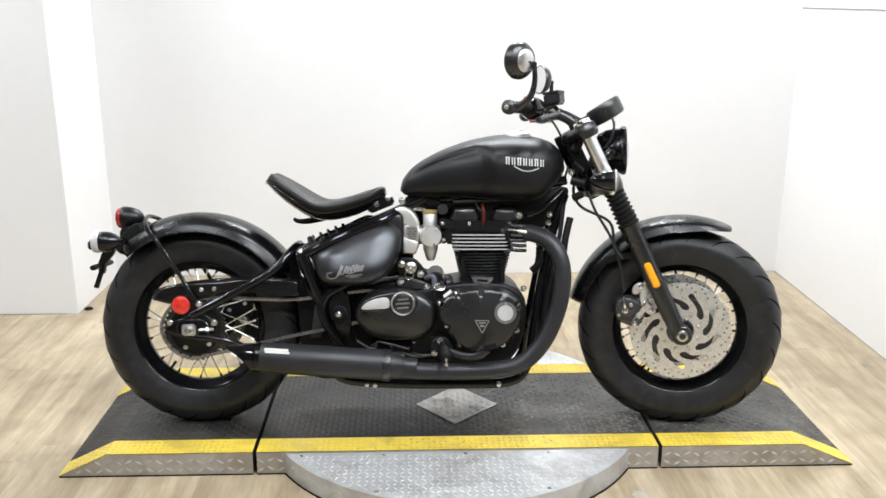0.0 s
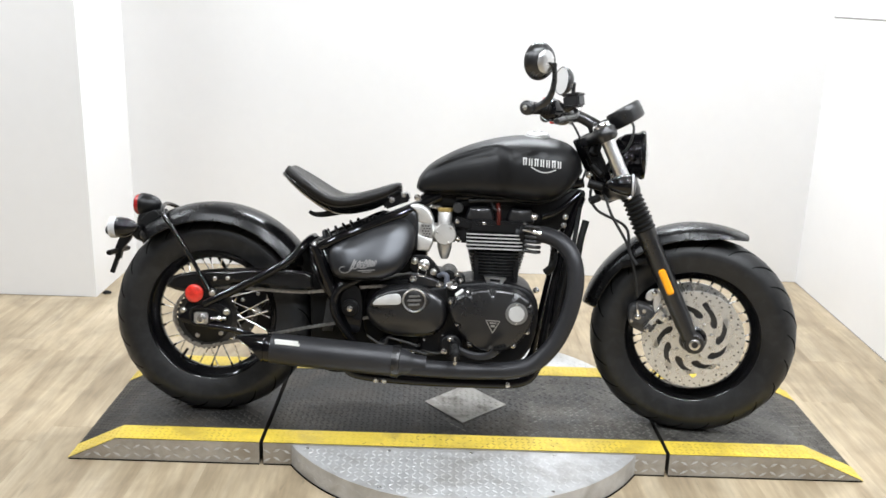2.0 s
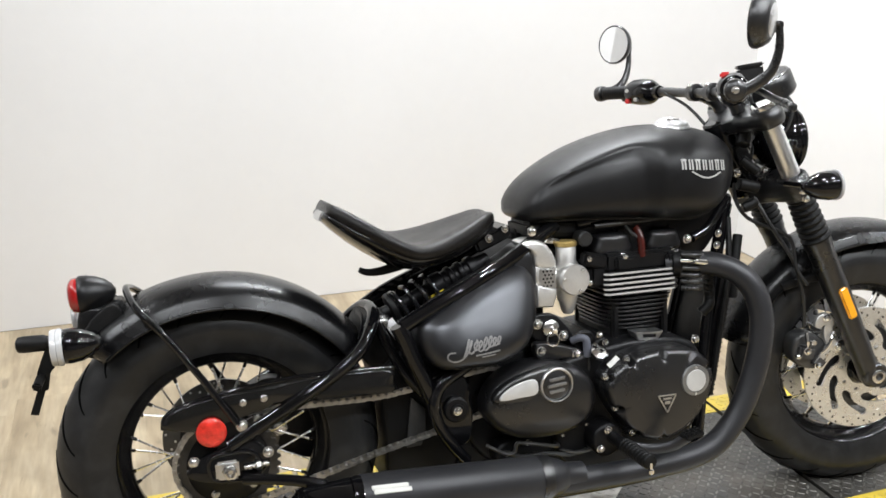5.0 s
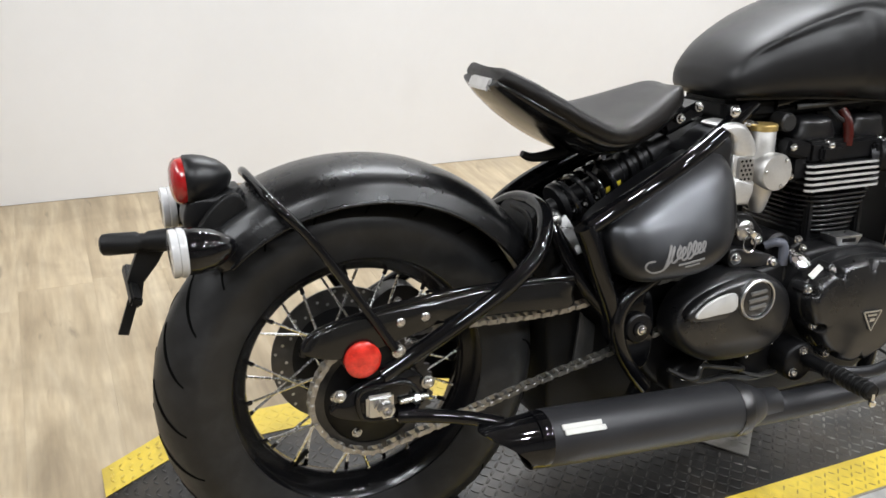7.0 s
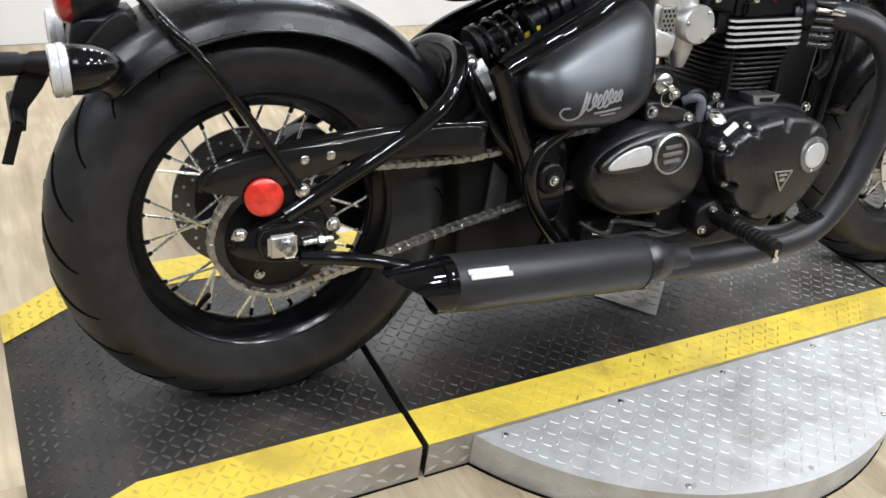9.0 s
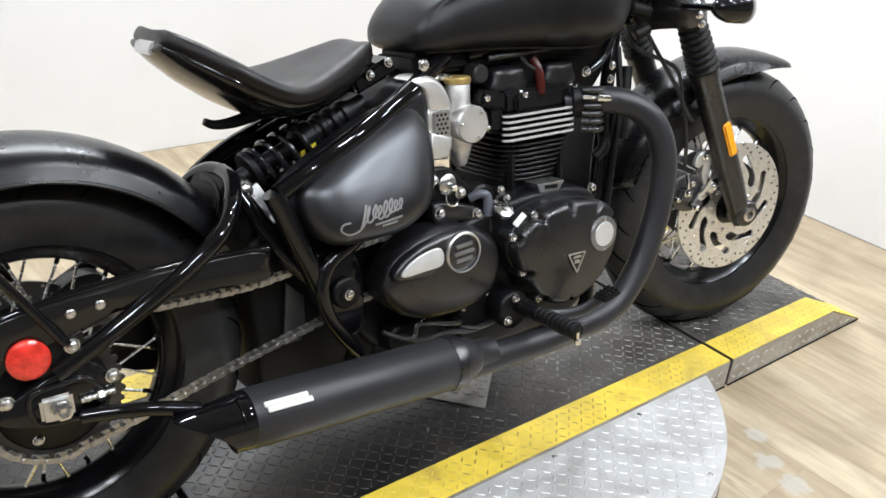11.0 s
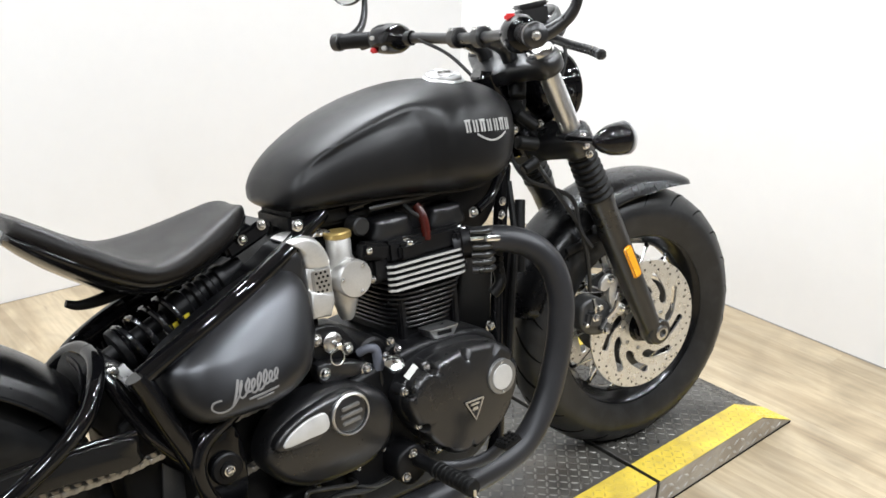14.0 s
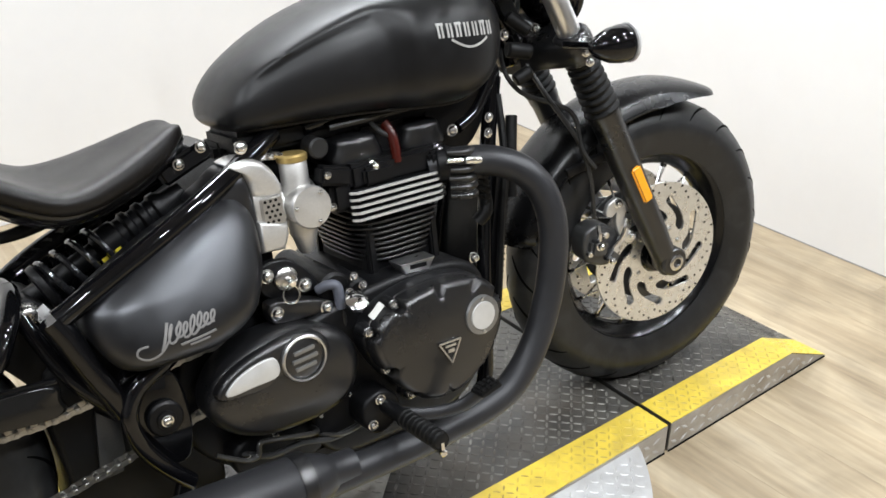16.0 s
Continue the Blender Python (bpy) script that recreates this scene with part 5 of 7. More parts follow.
for s in (-1, 1):
    seam = [tank_point(x, radians(142)) for x in (-0.07, 0.0, 0.1, 0.2, 0.27, 0.32, 0.355, 0.38, 0.396)] + [tank_point(0.401, radians(95))]
    tube(bm, [Vector((p.x, s * -p.y, p.z)) for p in seam], 0.0035, 8)
part("tank_seam", bm, MAT_CAST, tank, "rolled seam along the lower edge")
# fuel cap, off the centre line
bm = bm_new()
cap_m = Matrix.Translation(tank_point(0.260, radians(14)) + Vector((0, 0, -0.004))) @ pose(0, 0, 0, 14, 0, 0)
lathe(bm, [(0.036, 0), (0.039, 0.003), (0.039, 0.006), (0.0365, 0.008), (0.0355, 0.0075), (0.034, 0.009), (0.0335, 0.012), (0.030, 0.0145), (0.0285, 0.0125), (0.021, 0.0135), (0.019, 0.016), (0.008, 0.0170)], cap_m, 40)
cap_ob = part("fuel_cap", bm, MAT_BRUSHED, tank, "bright turned metal fuel cap")
bm = bm_new()
box(bm, (0.030, 0.009, 0.006), cap_m @ pose(0, 0, 0.0165), 0.002)
part("cap_grip", bm, MAT_STEEL, cap_ob)


def on_tank(x, z, lift):
    """The skin point of the tank's right side at that x and z."""
    lo, hi = radians(20), radians(150)
    for _ in range(30):
        mid = (lo + hi) / 2
        if tank_point(x, mid).z > z:
            lo = mid
        else:
            hi = mid
    return tank_point(x, lo, lift)


def skin_bar(bm, pts, wide, f, lift=0.0012):
    """A flat band laid on a skin along (x, z) points."""
    low, top = [], []
    for i, (x, z) in enumerate(pts):
        x0, z0 = pts[max(i - 1, 0)]
        x1, z1 = pts[min(i + 1, len(pts) - 1)]
        n = math.hypot(x1 - x0, z1 - z0) or 1
        ux, uz = -(z1 - z0) / n * wide / 2, (x1 - x0) / n * wide / 2
        low.append((f(x + ux, z + uz, -0.001), f(x - ux, z - uz, -0.001)))
        top.append((f(x + ux, z + uz, lift), f(x - ux, z - uz, lift)))
    rings(bm, [[low[i][0], top[i][0], top[i][1], low[i][1]] for i in range(len(pts))])



def emblem_arc():
    bm = bm_new()
    skin_bar(bm, [(0.236 + 0.0085 * k, 0.8190 - 0.006 * k / 9 - 0.0125 * math.sin(math.pi * k / 9)) for k in range(10)], 0.0034, on_tank)
    return bm


# maker's emblem as plain strokes: seven pairs of upright bars over a shallow arc
emblem = part("emblem", emblem_arc(), MAT_DECAL, tank, "silver emblem drawn as plain bars")
for k in range(14):
    bm = bm_new()
    x = 0.2145 + 0.0172 * (k // 2) + 0.0070 * (k % 2)
    skin_bar(bm, [(x, 0.8450 - 0.07 * (x - 0.211)), (x, 0.8240 - 0.07 * (x - 0.211))], 0.0036, on_tank)
    if k in (0, 4, 10):
        skin_bar(bm, [(x - 0.003, 0.8440 - 0.07 * (x - 0.211)), (x + 0.010, 0.8436 - 0.07 * (x - 0.211))], 0.0036, on_tank)
    part("emblem_bar", bm, MAT_DECAL, emblem)

# seat ----------------------------------------------------------------
SEAT_LINE = [(-0.511, 0.779), (-0.482, 0.758), (-0.445, 0.731), (-0.402, 0.703), (-0.366, 0.686), (-0.336, 0.682), (-0.300, 0.687), (-0.254, 0.700), (-0.205, 0.719), (-0.170, 0.737), (-0.154, 0.742)]
SEAT_WIDE = [0.066, 0.102, 0.130, 0.145, 0.148, 0.145, 0.133, 0.110, 0.084, 0.060, 0.036]
SEAT_PAD = [0.017, 0.023, 0.026, 0.027, 0.028, 0.028, 0.030, 0.031, 0.029, 0.021, 0.012]
SEAT_LIFT = [0.011, 0.010, 0.009, 0.008, 0.007, 0.006, 0.005, 0.005, 0.005, 0.005, 0.005]
SEAT_THICK = [0.010, 0.018, 0.022, 0.024, 0.026, 0.028, 0.030, 0.031, 0.027, 0.018, 0.009]


def seat_loft(scale_w, lift, tall, thick, under=False):
    bm = bm_new()
    line = spline([(x, 0, z) for x, z in SEAT_LINE], 4)
    k_of = [i / 4 for i in range(len(line))]
    loops = []
    for i, p in enumerate(line):
        d = (line[min(i + 1, len(line) - 1)] - line[max(i - 1, 0)]).normalized()
        up = Vector((-d.z, 0, d.x))
        f = k_of[i]
        a, b = int(min(f, 9)), min(int(f) + 1, 10)
        w = SEAT_WIDE[a] + (SEAT_WIDE[b] - SEAT_WIDE[a]) * (f - a)
        h = (tall[a] + (tall[b] - tall[a]) * (f - a)) * thick
        off = lift[a] + (lift[b] - lift[a]) * (f - a)
        loop = []
        for j in range(32):
            t = 2 * math.pi * j / 32
            c, s = math.cos(t), math.sin(t)
            y = w * scale_w * abs(c) ** (0.80 if under else 0.45) * (1 if c > 0 else -1)
            z = h * abs(s) ** (0.9 if under else 0.75) * (1 if s > 0 else -1)
            dish = -0.006 * (1 - (y / max(w, 0.01)) ** 2) if s > 0 else 0.0
            curl = 0.008 * (abs(y) / 0.134) ** 2
            loop.append(p + up * (z + dish + curl + off - 0.004) + Vector((0, y + 0.016, 0)))
        loops.append(loop)
    return rings(bm, loops)


seat = part("seat", seat_loft(1.0, SEAT_LIFT, SEAT_PAD, 0.82), MAT_LEATHER, bike, "black vinyl solo bucket seat", 60)
part("seat_pan", seat_loft(0.945, [-0.005] * 11, SEAT_THICK, 0.95, True), MAT_PAN, seat, "black seat pan", 60)
bm = bm_new()
tube(bm, [(-0.442, 0.010, 0.650), (-0.425, 0.008, 0.643), (-0.395, 0.006, 0.644), (-0.36, 0.004, 0.652), (-0.32, 0.0, 0.664)], (0.007, 0.016), 12, flat=0.8)
part("seat_lug", bm, MAT_SOFT, seat, "black lug under the seat")
bm = bm_new()
box(bm, (0.008, 0.070, 0.020), pose(-0.518, 0.010, 0.768, 0, 24, 0), 0.003)
part("seat_plate", bm, MAT_BRUSHED, seat, "small bright plate on the seat's rear")
bm = bm_new()
box(bm, (0.085, 0.09, 0.030), pose(-0.165, 0, 0.698, 0, -22, 0), 0.006)
part("seat_bracket", bm, MAT_GLOSS, seat, "gloss black seat bracket")
bolts("seat_bolt", [(-0.178, -0.050, 0.700), (-0.142, -0.050, 0.718)], (0, -1, 0.1), 0.0068, 0.008, MAT_CHROME, seat, "bright seat bolt")


# engine -------------------------------------------------------------
def dark_core():
    bm = bm_new()
    plate(bm, [(-0.255, 0.36), (-0.235, 0.43), (-0.14, 0.462), (0.0, 0.452), (0.09, 0.468), (0.22, 0.462), (0.275, 0.42), (0.278, 0.33), (0.25, 0.25), (0.18, 0.205), (0.0, 0.195), (-0.16, 0.205), (-0.24, 0.27)], 0.135, -0.072, 0.012, 4)
    plate(bm, [(-0.078, 0.36), (-0.070, 0.43), (-0.03, 0.448), (0.09, 0.468), (0.22, 0.462), (0.275, 0.42), (0.278, 0.33), (0.25, 0.25), (0.18, 0.205), (0.0, 0.198), (-0.06, 0.225), (-0.075, 0.28)], -0.06, -0.135, 0.012, 4)
    plate(bm, [(-0.20, 0.235), (-0.19, 0.275), (-0.10, 0.290), (-0.05, 0.28), (-0.05, 0.22), (-0.10, 0.205), (-0.17, 0.210)], -0.06, -0.112, 0.010, 4)
    box(bm, (0.40, 0.20, 0.055), pose(0.03, 0, 0.192), 0.012)
    return bm


engine = part("engine_case", dark_core(), MAT_CAST, bike, "black engine crankcase")

# right-hand clutch cover
CLUTCH = [(0.016, 0.377), (0.020, 0.412), (0.050, 0.441), (0.10, 0.456), (0.16, 0.459), (0.22, 0.448), (0.255, 0.420), (0.265, 0.380), (0.250, 0.335), (0.222, 0.298), (0.178, 0.272), (0.13, 0.264), (0.085, 0.280), (0.046, 0.322)]
CLUTCH_BOLTS = ((0.018, 0.413), (0.067, 0.443), (0.140, 0.448), (0.207, 0.437), (0.250, 0.408), (0.247, 0.330), (0.207, 0.287), (0.140, 0.268), (0.078, 0.285), (0.040, 0.344))
bm = bm_new()
plate(bm, CLUTCH, -0.125, -0.172, 0.010, 5)
part("cover_flange", bm, MAT_ENGINE, engine, "black clutch cover flange")


def clutch_outline(shrink, notch):
    """The cover's outline with a round pocket cut into its edge at each bolt."""
    mid = Vector((0.140, 0, 0.366))
    out = []
    for p in spline([Vector((x, 0, z)) for x, z in CLUTCH], 14, closed=True):
        p = mid + (p - mid) * shrink
        for bx, bz in CLUTCH_BOLTS:
            hub = Vector((bx, 0, bz))
            while (p - hub).length < notch:
                p = p + (mid - p).normalized() * 0.0006
        out.append((p.x, p.z))
    return out


def clutch_mesh():
    """Upright sides with pockets, a rounded shoulder and a smooth domed face."""
    rows = [(0.985, -0.150), (0.985, -0.188)]
    rows += [(0.985 - 0.125 * (1 - math.cos(a)), -0.188 - 0.014 * math.sin(a)) for a in (math.pi / 2 * k / 7 for k in range(1, 8))]
    rows += [(0.70, -0.2045), (0.48, -0.2068), (0.25, -0.2078)]
    return rings(bm_new(), [[Vector((x, y, z)) for x, z in clutch_outline(f, 0.0098)] for f, y in rows])


clutch = part("clutch_cover", clutch_mesh(), MAT_ENGINE, bike, "satin black clutch cover", 60)
for x, z in CLUTCH_BOLTS:
    bm = bm_new()
    cyl(bm, (x, -0.150, z), (x, -0.1800, z), 0.0100, 0.0092, 18, 0.002)
    part("bolt_boss", bm, MAT_ENGINE, clutch)
bolts("cover_bolt", [(x, -0.1798, z) for x, z in CLUTCH_BOLTS], (0, -1, 0), 0.0056, 0.007, MAT_CHROME, clutch, "bright cover bolt")
bm = bm_new()
lathe(bm, [(0.033, 0), (0.033, 0.007), (0.0318, 0.009), (0.0245, 0.0095), (0.0240, 0.0080)], Matrix.Translation((0.211, -0.202, 0.388)) @ Y_OUT, 40)
cap_r = part("inspection_cap", bm, MAT_RING, clutch, "round dull metal inspection cap")
bm = bm_new()
lathe(bm, [(0.0238, 0.006), (0.0236, 0.0095), (0.0228, 0.0105), (0.004, 0.0112)], Matrix.Translation((0.211, -0.202, 0.388)) @ Y_OUT, 40)
part("cap_centre", bm, MAT_CAP, cap_r, "bright brushed cap centre")
bolts("cap_screw", [(0.211 + 0.0285 * math.cos(a), -0.2112, 0.388 + 0.0285 * math.sin(a)) for a in (1.57, 4.71)], (0, -1, 0), 0.0026, 0.002, MAT_STEEL, cap_r)
# triangular badge, outline and plain bars
bm = bm_new()
tri = [(0.122, 0.366), (0.163, 0.365), (0.143, 0.329)]
for (a, b), (c, d) in zip(tri, tri[1:] + tri[:1]):
    bar_mesh(bm, (a, -0.2095, b), (c, -0.2095, d), 0.0026, 0.0022)
bar_mesh(bm, (0.133, -0.2095, 0.3588), (0.153, -0.2095, 0.3585), 0.0036, 0.0022)
bar_mesh(bm, (0.137, -0.2095, 0.3500), (0.149, -0.2095, 0.3497), 0.0060, 0.0022)
part("badge", bm, MAT_BRUSHED, clutch, "small silver triangular badge")

# gearbox sprocket cover
GEAR = [(-0.236, 0.362), (-0.228, 0.400), (-0.198, 0.432), (-0.147, 0.450), (-0.085, 0.450), (-0.030, 0.432), (0.002, 0.400), (0.008, 0.360), (-0.008, 0.322), (-0.045, 0.300), (-0.10, 0.293), (-0.165, 0.300), (-0.212, 0.325)]
bm = bm_new()
plate(bm, GEAR, -0.104, -0.168, 0.026, 5, steps=6, dome=0.010)
gear_cover = part("sprocket_cover", bm, MAT_ENGINE, bike, "satin black oval sprocket cover", 60)
bm = bm_new()
plate(bm, [(-0.226, 0.390), (-0.208, 0.418), (-0.165, 0.438), (-0.095, 0.448), (-0.056, 0.435), (-0.046, 0.405), (-0.070, 0.376), (-0.13, 0.379), (-0.185, 0.382)], -0.155, -0.1765, 0.010, 5, steps=4)
part("cover_pod", bm, MAT_ENGINE, gear_cover, "raised shoulder of the cover", 60)
bm = bm_new()
plate(bm, [(-0.214, 0.394), (-0.203, 0.411), (-0.172, 0.425), (-0.137, 0.427), (-0.134, 0.399), (-0.172, 0.394)], -0.170, -0.180, 0.002, 4)
part("cover_window", bm, MAT_CAP, gear_cover, "bright rounded insert")
bm = bm_new()
gm = Matrix.Translation((-0.092, -0.173, 0.411)) @ Y_OUT
lathe(bm, [(0.036, 0), (0.036, 0.009), (0.0340, 0.0112), (0.0318, 0.0105), (0.0312, 0.004)], gm, 40)
ring_ob = part("cover_ring", bm, MAT_BRUSHED, gear_cover, "chrome ring")
bm = bm_new()
lathe(bm, [(0.0305, 0.001), (0.0305, 0.006), (0.027, 0.008), (0.008, 0.0085)], gm, 36)
part("ring_centre", bm, MAT_ENGINE, ring_ob, "black ring centre")
for k in (-1, 0, 1):
    bm = bm_new()
    half_w = 0.021 if k == 0 else 0.017
    bar_mesh(bm, (-0.092 - half_w, -0.179, 0.410 + 0.0125 * k), (-0.092 + half_w, -0.179, 0.413 + 0.0125 * k), 0.0062, 0.006)
    bmesh.ops.bevel(bm, geom=bm.edges[:], offset=0.0012, segments=2, affect="EDGES")
    part("louver", bm, MAT_RING, ring_ob, "dull metal louver bar")
bolts("cover_bolt", [(-0.005, -0.128, 0.300), (-0.06, -0.128, 0.285), (-0.130, -0.110, 0.272), (-0.175, -0.110, 0.255), (-0.095, -0.110, 0.243)], (0, -1, 0), 0.0052, 0.009, MAT_CHROME, gear_cover, "bright cover bolt")
# linkage and wires under the cover
bm = bm_new()
tube(bm, [(-0.233, -0.140, 0.292), (-0.197, -0.150, 0.272), (-0.176, -0.150, 0.271), (-0.170, -0.150, 0.289), (-0.150, -0.150, 0.287), (-0.081, -0.150, 0.270), (-0.075, -0.125, 0.268)], 0.0040, 8, 5)
part("linkage_rod", bm, MAT_DARKSTEEL, engine, "thin steel gear linkage rod")
bm = bm_new()
tube(bm, [(-0.067, -0.130, 0.253), (-0.040, -0.150, 0.250), (-0.011, -0.152, 0.251), (0.012, -0.152, 0.262), (0.026, -0.150, 0.276)], 0.0032, 8, 5)
part("brake_rod", bm, MAT_DARKSTEEL, engine, "thin dark steel brake rod")
bm = bm_new()
tube(bm, [(-0.19, -0.105, 0.262), (-0.15, -0.128, 0.250), (-0.10, -0.132, 0.252), (-0.05, -0.140, 0.243), (0.0, -0.145, 0.250)], 0.0050, 8, 5)
part("wiring_sleeve", bm, MAT_CABLE, engine, "black wiring sleeve under the cover")

# starter and breather lumps behind the cylinder
bm = bm_new()
cyl(bm, (0.005, -0.115, 0.470), (0.005, 0.06, 0.470), 0.028, seg=24, edge=0.005)
cyl(bm, (0.040, -0.125, 0.462), (0.040, -0.05, 0.468), 0.018, seg=20, edge=0.004)
box(bm, (0.10, 0.16, 0.03), pose(-0.06, 0, 0.475, 0, 8, 0), 0.006)
starter = part("starter_motor", bm, MAT_CAST, engine, "black starter motor")
bolts("starter_bolt", [(0.032, -0.128, 0.488), (0.045, -0.128, 0.470), (0.020, -0.128, 0.465)], (0, -1, 0), 0.006, 0.008, MAT_CHROME, starter)
bm = bm_new()
lathe(bm, [(0.017, 0), (0.019, 0.003), (0.019, 0.010), (0.014, 0.013), (0.006, 0.014)], Matrix.Translation((0.018, -0.150, 0.452)) @ pose(0, 0, 0, 35), 8)
part("oil_filler", bm, MAT_CHROME, engine, "small chrome oil filler")
bm = bm_new()
box(bm, (0.028, 0.002, 0.011), pose(0.041, -0.1695, 0.4392, -40, -38, 0), 0.0006)
part("sticker", bm, MAT_LABEL, clutch, "small white sticker")

# cylinder with fins ------------------------------------------------
CX = 0.150


def fin_outline(hx, hy, round_):
    pts = []
    for cx, cy, a0 in ((1, 1, 0), (-1, 1, 90), (-1, -1, 180), (1, -1, 270)):
        for k in range(7):
            a = radians(a0 + 15 * k)
            pts.append((CX + cx * (hx - round_) + round_ * math.cos(a), cy * (hy - round_) + round_ * math.sin(a)))
    return pts


def fin(z, hx, hy, h, mat, label, parent, name="fin", round_=0.040):
    bm = bm_new()
    out = fin_outline(hx, hy, round_)
    e = h * 0.3
    slim = fin_outline(hx - e, hy - e, round_ - e)
    rings(bm, [[Vector((x, y, zz)) for x, y in loop] for loop, zz in ((slim, z - h), (out, z - h + e), (out, z - e), (slim, z))])
    return part(name, bm, mat, parent, label)


bm = bm_new()
box(bm, (0.160, 0.196, 0.060), pose(CX, 0, 0.590), 0.006)
box(bm, (0.128, 0.165, 0.130), pose(CX, 0, 0.505), 0.006)
cylinder = part("cylinder_block", bm, MAT_CAST, bike, "black finned cylinder block")
for s in (-1, 1):
    for dx in (-0.060, 0.060):
        bm = bm_new()
        box(bm, (0.014, 0.014, 0.14), pose(CX + dx, s * 0.088, 0.495), 0.003)
        part("fin_rib", bm, MAT_CAST, cylinder)
for k in range(5):
    fin(0.613 - 0.0108 * k, 0.093, 0.113, 0.0048, MAT_CAST, "black fin with a machined edge", cylinder, round_=0.028)
    top = 0.613 - 0.0108 * k
    for side in (-1, 1):
        bm = bm_new()
        rim = [Vector((CX + 0.0945 * u, side * (0.1150 - 0.008 * max(0.0, -u - 0.90) / 0.10 - 0.030 * (max(0.0, u - 0.62) / 0.38) ** 2), top - 0.0024)) for u in (-1, -0.97, -0.94, -0.90, -0.6, 0, 0.5, 0.62, 0.7, 0.78, 0.86, 0.94, 1)]
        rings(bm, [[p + Vector((0, dy, dz)) for dy, dz in ((-0.0022, -0.0018), (0.0022, -0.0018), (0.0022, 0.0018), (-0.0022, 0.0018))] for p in rim])
        part("fin_edge", bm, MAT_CAP, cylinder, "bright machined fin edge")
for k in range(8):
    fin(0.555 - 0.0098 * k, 0.088 - 0.0022 * k, 0.110 - 0.0024 * k, 0.0040, MAT_ENGINE, "black fin", cylinder, round_=0.052)
bm = bm_new()
plate(bm, [(0.113, 0.484), (0.181, 0.481), (0.168, 0.463), (0.122, 0.466)], -0.100, -0.135, 0.003, 1, smooth=False)
tagplate = part("cylinder_badge", bm, MAT_BRUSHED, cylinder, "small cast badge on the cylinder")
bm = bm_new()
bar_mesh(bm, (0.131, -0.135, 0.4755), (0.162, -0.135, 0.4735), 0.007, 0.0012)
part("badge_bar", bm, MAT_CAST, tagplate)

# cylinder head and its covers
bm = bm_new()
box(bm, (0.172, 0.205, 0.040), pose(CX, 0, 0.632), 0.006)
box(bm, (0.090, 0.130, 0.060), pose(0.157, 0.010, 0.672), 0.006)
head = part("cylinder_head", bm, MAT_CAST, bike, "black cylinder head")
for x0, x1 in ((0.055, 0.136), (0.180, 0.256)):
    bm = bm_new()
    plate(bm, [(x0, 0.645), (x0 + 0.002, 0.676), (x0 + 0.014, 0.690), (x1 - 0.012, 0.690), (x1 - 0.001, 0.676), (x1, 0.645)], 0.085, -0.085, 0.016, 4, steps=4)
    cover = part("cam_cover", bm, MAT_ENGINE, head, "satin black cam cover", 60)
    bolts("cam_bolt", [((x0 + x1) / 2 + 0.012, -0.104, 0.641), ((x0 + x1) / 2 + 0.012, -0.092, 0.644)], (0, -0.5, 1), 0.0065, 0.008, MAT_CHROME, cover)
    b2 = bm_new()
    box(b2, (0.052, 0.028, 0.028), pose((x0 + x1) / 2 + 0.014, -0.098, 0.630), 0.005)
    part("cam_boss", b2, MAT_CAST, cover)
bm = bm_new()
tube(bm, [(0.147, -0.080, 0.700), (0.150, -0.092, 0.684), (0.151, -0.098, 0.660), (0.150, -0.099, 0.640)], 0.0064, 12, flat=1.5)
part("coil_cap", bm, MAT_REDCOIL, head, "dark red plug cap")
bm = bm_new()
tube(bm, [(0.128, -0.07, 0.705), (0.135, -0.085, 0.69), (0.146, -0.090, 0.682)], 0.004, 8)
tube(bm, [(0.06, -0.06, 0.708), (0.15, -0.075, 0.714), (0.26, -0.06, 0.716)], 0.006, 8)
part("wiring", bm, MAT_CABLE, head, "black wiring under the tank")
# made-up dark mass under the tank that closes the view between tank and head
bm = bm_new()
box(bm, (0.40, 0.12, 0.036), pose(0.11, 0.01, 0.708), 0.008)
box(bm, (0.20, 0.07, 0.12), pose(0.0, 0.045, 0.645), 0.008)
part("under_tank_tray", bm, MAT_SOFT, bike, "black filler mass added under the tank")

# throttle body -------------------------------------------------------
bm = bm_new()
plate(bm, [(-0.119, 0.688), (-0.094, 0.694), (-0.070, 0.686), (-0.052, 0.663), (-0.047, 0.634), (-0.090, 0.636), (-0.096, 0.660), (-0.106, 0.677)], -0.030, -0.094, 0.010, 4, steps=4)
plate(bm, [(-0.092, 0.642), (-0.046, 0.640), (-0.045, 0.585), (-0.092, 0.588)], -0.030, -0.090, 0.004, 3, smooth=False, steps=2)
plate(bm, [(-0.094, 0.602), (-0.046, 0.590), (-0.046, 0.572), (-0.056, 0.549), (-0.094, 0.552)], -0.030, -0.098, 0.010, 3, smooth=False, steps=4)
thr = part("throttle_body", bm, MAT_CASTALU, bike, "cast aluminium throttle body", 50)
bm = bm_new()
box(bm, (0.034, 0.006, 0.044), pose(-0.067, -0.092, 0.612), 0.002)
grille = part("vent_plate", bm, MAT_BRUSHED, thr, "perforated bright vent plate")
bm = bm_new()
for i in range(3):
    for j in range(5):
        x, z = -0.067 + (i - 1) * 0.0085 + (0.002 if j % 2 else -0.002), 0.612 + (j - 2) * 0.0078
        cyl(bm, (x, -0.0945, z), (x, -0.0956, z), 0.0024, seg=8, edge=0)
part("vent_hole", bm, MAT_SOFT, grille, "dark vent holes", kind="stuff")
bm = bm_new()
